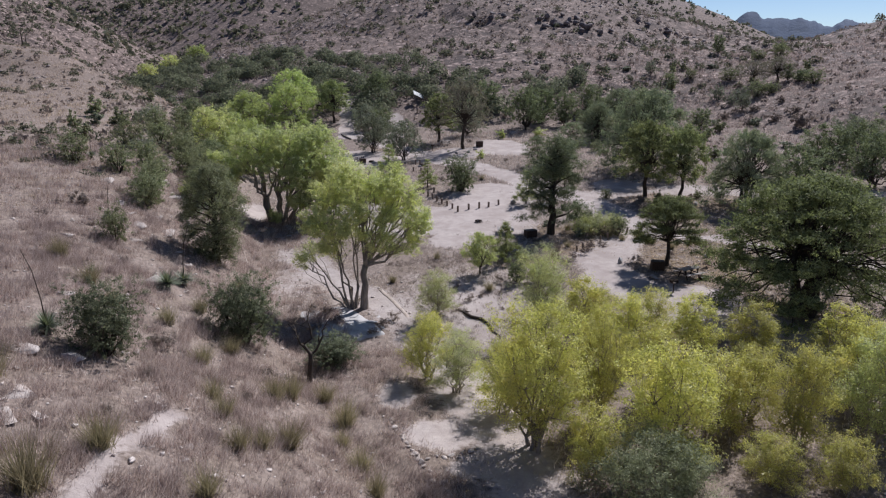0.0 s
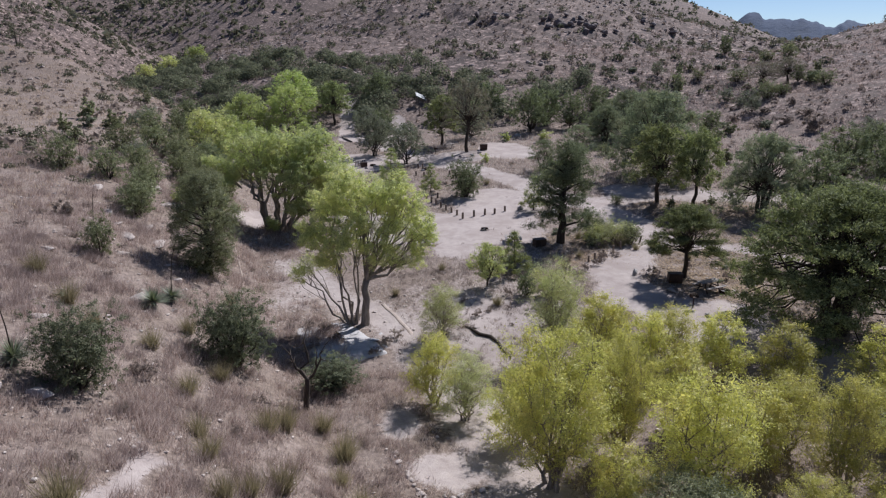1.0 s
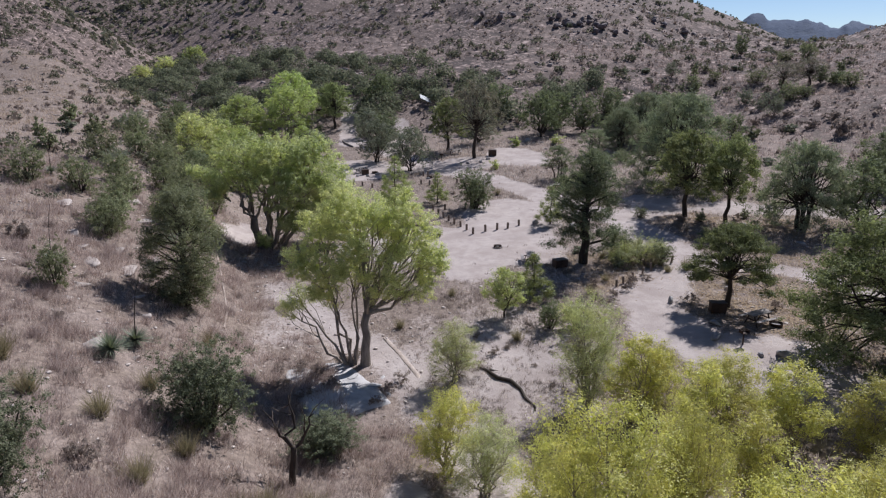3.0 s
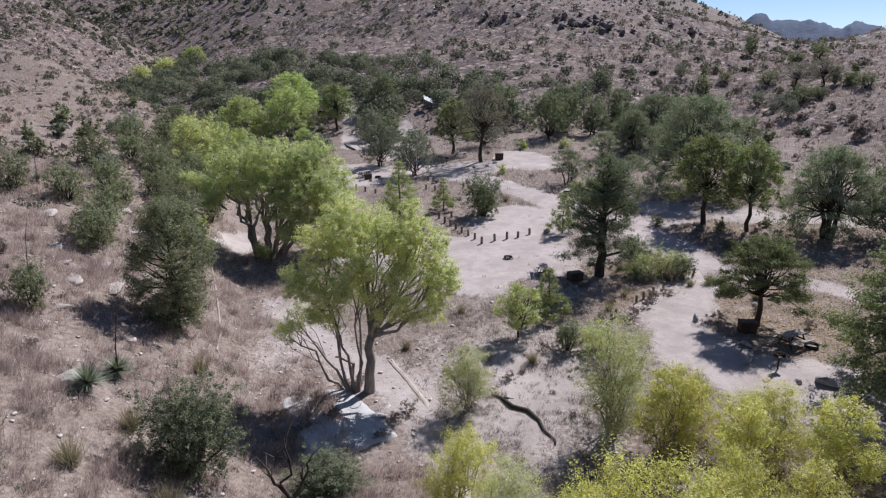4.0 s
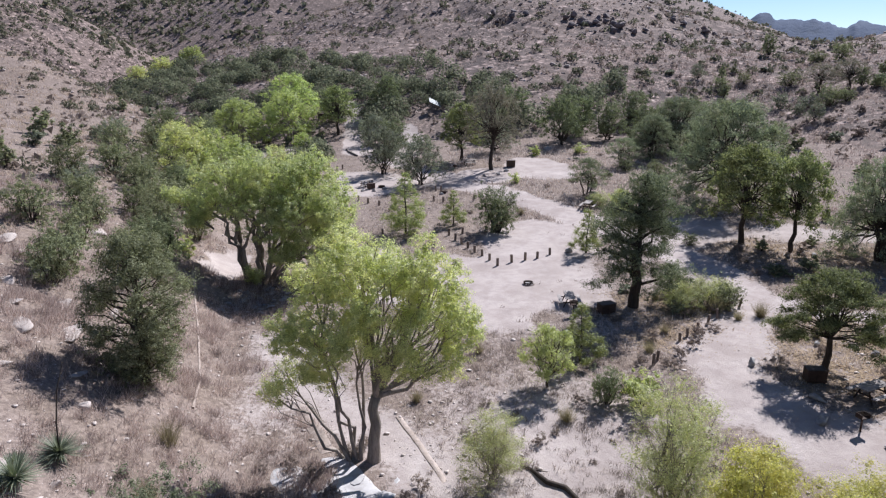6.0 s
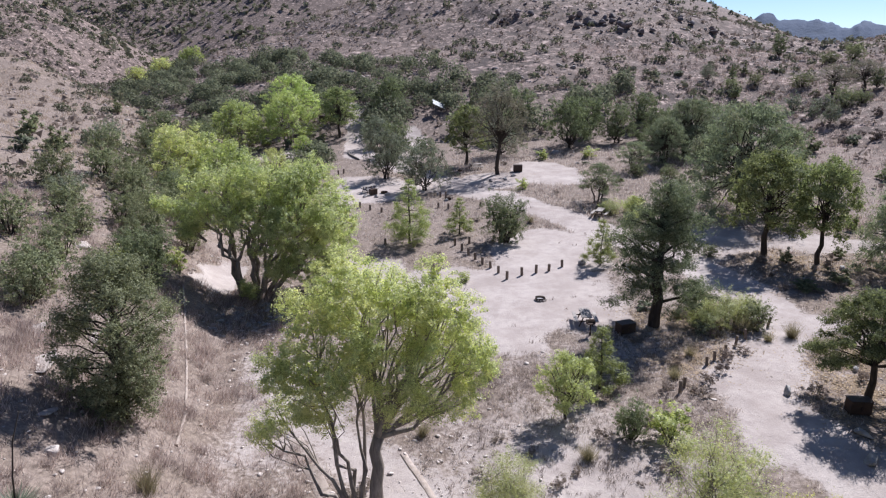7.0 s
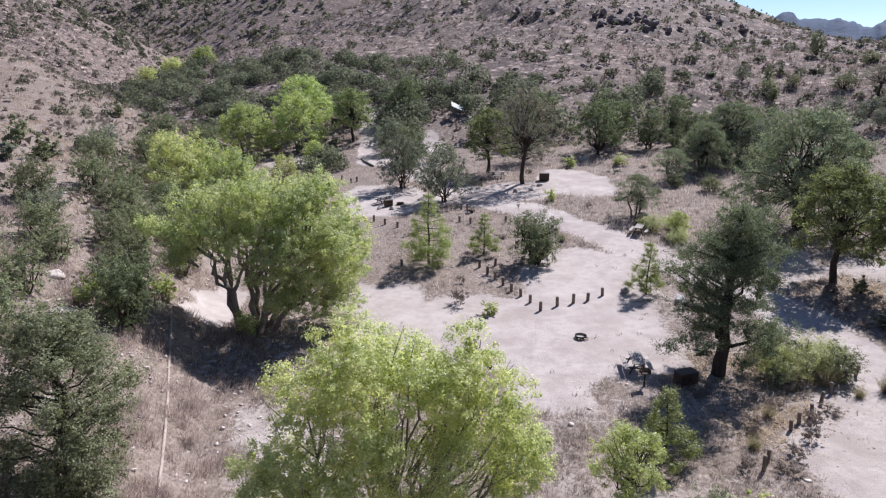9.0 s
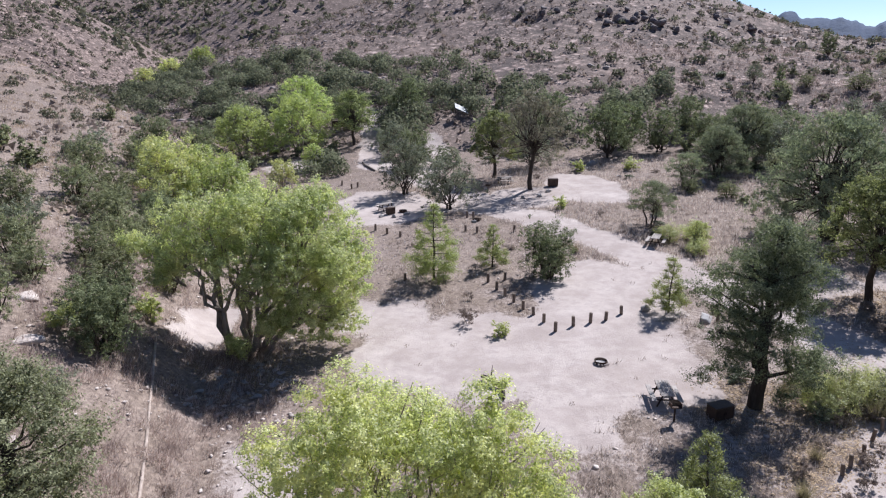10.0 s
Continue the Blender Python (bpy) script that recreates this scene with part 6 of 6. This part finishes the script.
def stone_edge(pts, label, gap, seed):
    """A line of half-buried stones edging a bed."""
    r = np.random.default_rng(seed)
    top = tagged(new("low_wall"), label, "wall", kind="structure")
    for (ax, ay), (bx2, by2) in zip(pts, pts[1:]):
        n = max(2, int(math.hypot(bx2 - ax, by2 - ay) / gap))
        for k in range(n):
            x, y = ax + (bx2 - ax) * (k + r.uniform(0, 0.6)) / n + r.normal(scale=0.06), ay + (by2 - ay) * k / n + r.normal(scale=0.06)
            s = r.uniform(0.26, 0.55)
            part("stone", Geo().rock((x, y, rise(x, y) + 0.02), (s * 1.2, s * 0.9, s * 0.6), r, 2), ROCK, top)


stone_edge([(1.15, 31.2), (1.7, 29.0), (2.1, 27.6), (2.8, 26.1), (3.6, 24.6)], "half-buried stones edging a sandy bed", 0.3, 360)
stone_edge([(2.5, 27.6), (5.4, 28.6)], "broken line of stones across a sandy bed", 0.42, 361)


def slab(name, pts, mat, label, lift, kind="structure", cuts=10):
    """A worn flat slab that follows the ground."""
    P = np.array(pts, float)
    u = np.linspace(0, 1, cuts)
    a = P[0] + (P[1] - P[0]) * u[:, None]
    b = P[3] + (P[2] - P[3]) * u[:, None]
    gx = a[None] + (b - a)[None] * u[:, None, None]
    gx = gx + 0.12 * (np.stack([fractal(gx[..., 0] * 1.3, gx[..., 1] * 1.3, 3), fractal(gx[..., 0] * 1.3, gx[..., 1] * 1.3, 9)], -1) - 0.5) * 2
    z = height(gx[..., 0], gx[..., 1])
    rim_gap = np.minimum(np.minimum(u, 1 - u)[:, None], np.minimum(u, 1 - u)[None]) * 2
    z = 0.6 * z + 0.4 * z.mean() + lift - 0.09 * (1 - np.minimum(rim_gap / 0.35, 1)) ** 2 + 0.05 * (fractal(gx[..., 0] * 0.9, gx[..., 1] * 0.9, 15) - 0.5)
    v = np.concatenate([gx, z[..., None]], -1)
    low = v.copy()
    low[..., 2] -= 0.3
    n = cuts
    i = np.arange(n - 1)[:, None] * n + np.arange(n - 1)[None]
    f = np.stack([i, i + 1, i + n + 1, i + n], -1).reshape(-1, 4).tolist()
    N = n * n
    rim = list(range(n)) + [k * n + n - 1 for k in range(1, n)] + list(range(N - 2, N - n - 1, -1)) + [k * n for k in range(n - 2, 0, -1)]
    for p, q in zip(rim, rim[1:] + rim[:1]):
        f.append((q, p, p + N, q + N))
    return lone(name, Geo().add(np.concatenate([v.reshape(-1, 3), low.reshape(-1, 3)]), f), mat, label, "slab", kind=kind)


slab("concrete_apron", [(-5.2, 46.8), (-1.4, 48.2), (1.2, 42.6), (-2.6, 40.2)], CONCRETE, "cracked grey concrete apron under the cottonwood", 0.07, cuts=16)
plates = []
for k in range(3):
    bm = Geo().rock((0, 0, 0), (1.5, 1.0, 0.3), np.random.default_rng(340 + k), 3)
    plates.append(lone("concrete_slab", bm, CONCRETE, "broken tilted slab of old grey concrete", "slab", "broken concrete slabs"))
for k, (x, y, s, a) in enumerate([(-0.9, 45.6, 1.0, 20), (0.3, 44.3, 0.8, 70), (-2.2, 43.6, 1.1, 130), (-0.6, 43.3, 0.7, 10), (-3.3, 45.4, 0.9, 95), (0.9, 45.3, 0.6, 40), (-1.6, 42.2, 0.7, 160), (0.5, 42.6, 0.5, 60), (1.2, 43.6, 0.5, 110)]):
    m = pose(x, y, rise(x, y) - 0.03, rnd.uniform(-7, 7), rnd.uniform(-7, 7), a) @ Matrix.Scale(s, 4)
    if k < 3:
        plates[k].matrix_basis = m
    else:
        copy_thing(plates[k % 3], Matrix.Identity(4)).matrix_basis = m


# ---- posts ----
def post(seed, tall, wide):
    r = random.Random(seed)
    bm = bmesh.new()
    bmesh.ops.create_cone(bm, cap_ends=True, segments=10, radius1=wide / 2, radius2=wide / 2 * 0.96, depth=tall + 0.3, matrix=Matrix.Translation((0, 0, (tall - 0.3) / 2)))
    tops = [e for e in bm.edges if all(v.co.z > tall - 0.02 for v in e.verts)]
    bmesh.ops.bevel(bm, geom=tops, offset=0.02, segments=1, affect="EDGES")
    for v in bm.verts:
        v.co.x += r.uniform(-0.006, 0.006)
        v.co.y += r.uniform(-0.006, 0.006)
    return bm


bollard = lone("bollard", post(1, 0.66, 0.23), POST_WOOD, "weathered round wooden bollard beside the camp road", "bollard", "bollards of the camp road")
BOLLARDS = [(10.3, 71.8), (11.6, 72.4), (12.8, 72.7), (13.9, 73.0), (15.2, 73.8), (9.9, 73.3), (9.5, 74.6), (9.0, 75.6), (8.6, 76.9), (8.2, 78.1), (7.8, 79.4), (7.4, 81.0), (8.7, 81.2),
            (20.7, 71.6), (-1.2, 96.2), (-0.1, 94.9), (1.1, 93.9), (7.3, 94.9), (8.3, 94.3), (8.6, 99.4), (8.0, 99.7), (11.7, 93.6), (1.2, 82.0), (-4.3, 115.4), (-3.6, 115.8), (-5.6, 117.5)]
put(bollard, *BOLLARDS[0], 1.0, 0, sink=0)
for x, y in BOLLARDS[1:]:
    c = again(bollard, x, y, 1.0, rnd.uniform(0, 360), rnd.uniform(0.9, 1.06), 0)
    c.matrix_basis = c.matrix_basis @ pose(0, 0, 0, rnd.uniform(-3, 3), rnd.uniform(-3, 3))
stake = lone("fence_post", post(2, 0.72, 0.18), POST_WOOD, "old wooden fence post in a row along the road", "fence post", "fence posts along the road")
STAKES = [(15.9, 53.5), (16.4, 54.1), (18.7, 56.2), (19.4, 56.7), (20.4, 57.3), (21.6, 58.4), (22.6, 59.1), (23.9, 60.0), (25.0, 60.7)]
put(stake, *STAKES[0], 1.0, 0, sink=0)
for x, y in STAKES[1:]:
    c = again(stake, x, y, 1.0, rnd.uniform(0, 360), rnd.uniform(0.75, 1.1), 0)
    c.matrix_basis = c.matrix_basis @ pose(0, 0, 0, rnd.uniform(-7, 7), rnd.uniform(-7, 7))


# ---- campsite furniture ----
def picnic_table():
    top = thing("picnic_table", "weathered picnic table with attached benches", "picnic table", "picnic tables")
    for k in range(4):
        part("plank", block(bmesh.new(), (1.85, 0.17, 0.045), (0, -0.27 + 0.18 * k, 0.75), bevel=0.008), TABLE_WOOD, top)
    for s in (-1, 1):
        bench = part("bench", block(bmesh.new(), (1.85, 0.26, 0.045), (0, s * 0.68, 0.45), bevel=0.008), TABLE_WOOD, top)
        frame_bm = bmesh.new()
        block(frame_bm, (0.07, 1.5, 0.07), (s * 0.62, 0, 0.38), bevel=0.006)
        block(frame_bm, (0.07, 0.72, 0.07), (s * 0.62, 0, 0.69), bevel=0.006)
        part("crossbar", frame_bm, RUST, top)
        for q in (-1, 1):
            part("leg", block(bmesh.new(), (0.07, 0.07, 0.82), (s * 0.62, q * 0.32, 0.36), Euler((radians(q * 22), 0, 0)).to_matrix(), 0.006), RUST, top)
    return top


def fire_ring(stones):
    top = thing("fire_ring", "rusty steel fire ring with stones round it" if stones else "rusty steel fire ring with a grate", "fire ring", "fire rings")
    g = Geo()
    n = 24
    a = np.linspace(0, 2 * np.pi, n, endpoint=False)
    rows = [(0.40, -0.05), (0.41, 0.20), (0.43, 0.22), (0.39, 0.21), (0.38, -0.05)]
    v = np.concatenate([np.stack([r * np.cos(a), r * np.sin(a), np.full(n, z)], 1) for r, z in rows])
    f = [(i * n + k, i * n + (k + 1) % n, (i + 1) * n + (k + 1) % n, (i + 1) * n + k) for i in range(4) for k in range(n)]
    part("steel_band", g.add(v, f), RUST, top)
    for k in range(6):
        w = 0.4 * math.sqrt(1 - ((k - 2.5) / 3.4) ** 2)
        part("grate_bar", Geo().tube([(-w, -0.05 + 0.06 * (k - 2.5) * 1.0 + 0.12, 0.235), (w, -0.05 + 0.06 * (k - 2.5) * 1.0 + 0.12, 0.235)], [0.008, 0.008], 5), RUST, top)
    part("ash_bed", drum(bmesh.new(), 0.37, 0.37, 0.06, (0, 0, 0), 20), CONCRETE, top)
    if stones:
        r = np.random.default_rng(44)
        for k in range(7):
            b = -2.6 + k * 0.45
            part("stone", Geo().rock((0.52 * math.cos(b), 0.52 * math.sin(b), 0.08), (0.26, 0.2, 0.2), r, 2), ROCK, top)
    return top


def pedestal_grill():
    top = thing("grill", "black steel pedestal grill on a post", "grill", "pedestal grills")
    part("pole", drum(bmesh.new(), 0.045, 0.045, 0.95, (0, 0, -0.2), 10), RUST, top)
    bm = block(bmesh.new(), (0.5, 0.38, 0.03), (0, 0, 0.76), bevel=0.004)
    for s in (-1, 1):
        block(bm, (0.02, 0.38, 0.2), (s * 0.24, 0, 0.87), bevel=0.003)
    block(bm, (0.5, 0.02, 0.2), (0, 0.18, 0.87), bevel=0.003)
    part("firebox", bm, RUST, top)
    for k in range(5):
        part("grate_bar", Geo().tube([(-0.23, -0.14 + 0.07 * k, 0.93), (0.23, -0.14 + 0.07 * k, 0.93)], [0.007, 0.007], 5), RUST, top)
    return top


def food_box():
    top = thing("food_locker", "dark brown steel food locker with double doors", "locker", "food lockers")
    part("body", block(bmesh.new(), (1.2, 0.75, 0.85), (0, 0, 0.5), bevel=0.02), BROWN_PAINT, top)
    for s in (-1, 1):
        door = part("door", block(bmesh.new(), (0.56, 0.025, 0.72), (s * 0.29, -0.388, 0.5), bevel=0.006), BROWN_PAINT, top)
        part("handle", block(bmesh.new(), (0.03, 0.03, 0.16), (s * 0.06, -0.412, 0.52), bevel=0.005), RUST, door)
        part("foot", block(bmesh.new(), (0.1, 0.65, 0.2), (s * 0.5, 0, 0.0), bevel=0.01), RUST, top)
    part("lid", block(bmesh.new(), (1.26, 0.81, 0.035), (0, 0, 0.943), bevel=0.008), BROWN_PAINT, top)
    return top


t1 = put(picnic_table(), 13.7, 62.9, 0.95, 80, sink=0)
for x, y, a in [(25.2, 48.2, 20), (-0.2, 104.0, 40), (14.0, 112.5, 10), (22.9, 87.6, 60)]:
    again(t1, x, y, 1.0, a, sink=0)
ring_a = put(fire_ring(True), 11.8, 67.3, 0.85, 0, sink=0)
ring_b = put(fire_ring(False), 26.3, 47.9, 1.0, 30, sink=0)
again(ring_a, 1.6, 102.8, 1.0, 100, sink=0)
again(ring_b, 8.8, 98.2, 1.1, 0, sink=0)
gr = put(pedestal_grill(), 22.8, 45.7, 1.0, 10, sink=0)
again(gr, 13.4, 60.9, 1.0, 0, sink=0)
again(gr, 11.5, 109.0, 1.0, 120, sink=0)
bx = put(food_box(), 23.6, 50.4, 0.85, -10, 0.8, sink=0)
again(bx, 15.7, 61.0, 0.9, 15, 0.75, sink=0)
again(bx, 0.3, 102.4, 0.72, 30, sink=0)
again(bx, 19.3, 110.2, 0.95, -5, sink=0)


# ---- notice board and small shelter up the road ----
def notice_board():
    top = thing("notice_board", "brown wooden notice board on two posts", "notice board")
    for s in (-1, 1):
        part("post", block(bmesh.new(), (0.14, 0.14, 2.3), (s * 0.95, 0, 0.95), bevel=0.01), POST_WOOD, top)
    part("panel", block(bmesh.new(), (1.8, 0.08, 1.0), (0, 0, 1.3), bevel=0.01), BROWN_PAINT, top)
    part("cap_board", block(bmesh.new(), (2.2, 0.3, 0.06), (0, 0, 2.12), bevel=0.01), POST_WOOD, top)
    return top


def shelter():
    top = thing("shelter", "small shelter with a pale sloping metal roof", "shelter")
    for x in (-1.1, 1.1):
        for y in (-0.9, 0.9):
            part("post", block(bmesh.new(), (0.14, 0.14, 2.6), (x, y, 1.0), bevel=0.01), POST_WOOD, top)
    roof = bmesh.new()
    tilt = Euler((radians(24), radians(24), 0)).to_matrix()
    block(roof, (3.3, 2.6, 0.08), (0, 0, 2.6), tilt, 0.01)
    r = part("roof", roof, ROOF_METAL, top, "pale galvanised sloping roof")
    for k in range(6):
        bm = block(bmesh.new(), (3.3, 0.03, 0.035), Vector((0, 0, 2.6)) + tilt @ Vector((0, -1.15 + 0.46 * k, 0.055)), tilt, 0.0)
        part("roof_rib", bm, ROOF_METAL, r)
    return top


put(notice_board(), -8.0, 149.5, 1.0, 5, sink=0)
put(shelter(), 12.6, 147.5, 0.72, 8, sink=0.3)

# ---- dark rock outcrop high on the hill ----
r6 = np.random.default_rng(370)
for ox, oy, n, spread in [(60, 206, 26, 4.5), (66, 197, 10, 4.0), (93, 216, 9, 5.0), (38, 214, 7, 5.0)]:
    crag = thing("rock_outcrop", "dark purplish rock outcrop on the hillside", "rock outcrop", "rock outcrops on the hill")
    for _ in range(n):
        x, y = ox + r6.normal(scale=spread), oy + r6.normal(scale=spread * 0.6)
        s = r6.uniform(1.2, 3.6)
        part("rock", Geo().rock((x, y, rise(x, y) + 0.2 * s), (s, s * 0.8, s * r6.uniform(0.6, 1.0)), r6, 2), ROCK_DARK, crag)

# ---- small stone ruin up the wash ----
ruin = thing("stone_ruin", "small tumbled dry-stone enclosure on the slope", "stone ruin")
put(ruin, -44.5, 181.0, 1.0, 15, sink=0.1)
r5 = np.random.default_rng(350)
for side, (ax, ay, bx2, by2) in enumerate([(-1.8, -0.8, 1.8, -0.8), (1.8, -0.8, 1.9, 1.0), (-1.8, -0.8, -1.9, 1.0), (-1.9, 1.0, 1.9, 1.0)]):
    for row in range(3 if side != 0 else 2):
        n = 7 if side in (0, 3) else 4
        for k in range(n):
            u = (k + 0.5 + r5.uniform(-0.15, 0.15)) / n
            if row == 2 and r5.uniform() < 0.35:
                continue
            part("stone", Geo().rock((ax + (bx2 - ax) * u, ay + (by2 - ay) * u, 0.12 + 0.27 * row), (0.6, 0.45, 0.34), r5, 2), ROCK, ruin)

# ---- dead wood ----
def dead_tree():
    r = np.random.default_rng(401)
    g = Geo()
    g.tube(bend((0, 0, -0.2), (0.1, 0, 1.7), r, 0.05, 5), np.linspace(0.15, 0.11, 5), 8)
    for e, rad in (((-0.9, 0.1, 3.4), 0.085), ((0.9, -0.2, 3.0), 0.075), ((0.1, 0.3, 3.7), 0.065)):
        p = bend((0.1, 0, 1.6), e, r, 0.12, 6)
        g.tube(p, np.linspace(rad, 0.02, 6), 6)
        for _ in range(4):
            d = r.normal(size=3)
            d[2] = abs(d[2])
            g.tube(bend(p[r.integers(2, 5)], p[r.integers(3, 6)] + d * 0.45, r, 0.1, 3), [0.03, 0.02, 0.006], 4)
    return g


snag = lone("dead_tree", dead_tree(), BARK_DARK, "dark leafless dead tree on the slope", "dead tree")
put(snag, -3.2, 35.3, 1.1, 20)
snag2 = lone("dead_tree", Geo().tube([(0, 0, -0.3), (0.1, 0, 2.5), (0.0, 0, 5.0)], [0.22, 0.16, 0.05], 7).tube([(0.05, 0, 1.6), (0.7, 0, 2.6), (0.8, 0, 4.2)], [0.12, 0.09, 0.03], 6), BARK_DARK, "bare forked snag on the hill crest", "dead tree")
put(snag2, -64.5, 147.0, 1.0)


def log(pts, rad, seed, label, mat=BARK_DEAD):
    r = np.random.default_rng(seed)
    P = np.array([(x, y, rise(x, y) + h) for x, y, h in pts])
    g = Geo().tube(P, np.array(rad), 9)
    for _ in range(4):
        k = r.integers(1, len(P) - 1)
        d = r.normal(size=3)
        d[2] = abs(d[2]) * 0.6
        g.tube([P[k], P[k] + d * 0.25, P[k] + d * 0.5], [0.05, 0.03, 0.01], 5)
    return lone("log", g, mat, label, "log")


log([(6.5, 45.7, 0.0), (6.9, 45.3, 0.03), (7.4, 44.5, 0.07), (8.1, 44.1, 0.05), (8.5, 43.3, 0.03), (8.55, 42.5, 0.04), (8.9, 41.7, 0.02), (8.8, 41.2, -0.03)], [0.05, 0.09, 0.12, 0.13, 0.10, 0.09, 0.07, 0.04], 411, "fallen dark tree trunk lying in the wash", BARK_DARK)
log([(4.9, 66.3, 0.2), (5.3, 65.7, 0.32), (5.8, 65.0, 0.18), (5.7, 64.0, 0.1)], [0.1, 0.17, 0.16, 0.08], 412, "gnarled driftwood log on the gravel", BARK_DARK)
log([(-3.4, 130.5, 0.1), (-2.9, 128.0, 0.12), (-1.6, 124.5, 0.1)], [0.14, 0.16, 0.12], 413, "weathered log lying beside the road", BARK_DEAD)

# ---- rubble washed up below the broad cottonwood ----
r7 = np.random.default_rng(381)
rubble = Geo()
for cx, cy, n, spread in [(-8.0, 66.4, 90, 1.6), (-9.6, 64.6, 50, 1.4), (-6.6, 69.0, 60, 1.2), (-6.0, 65.0, 40, 1.8)]:
    for _ in range(n):
        x, y = cx + r7.normal(scale=spread), cy + r7.normal(scale=spread * 0.8)
        k = 0.12 + 0.5 * r7.uniform() ** 3
        rubble.rock((x, y, rise(x, y) + 0.05 * k), (k * 1.4, k, k * 0.6), r7, 1)
lone("rubble", rubble, ROCK, "pale broken stones washed up in the shade of a cottonwood", "stones", kind="stuff")
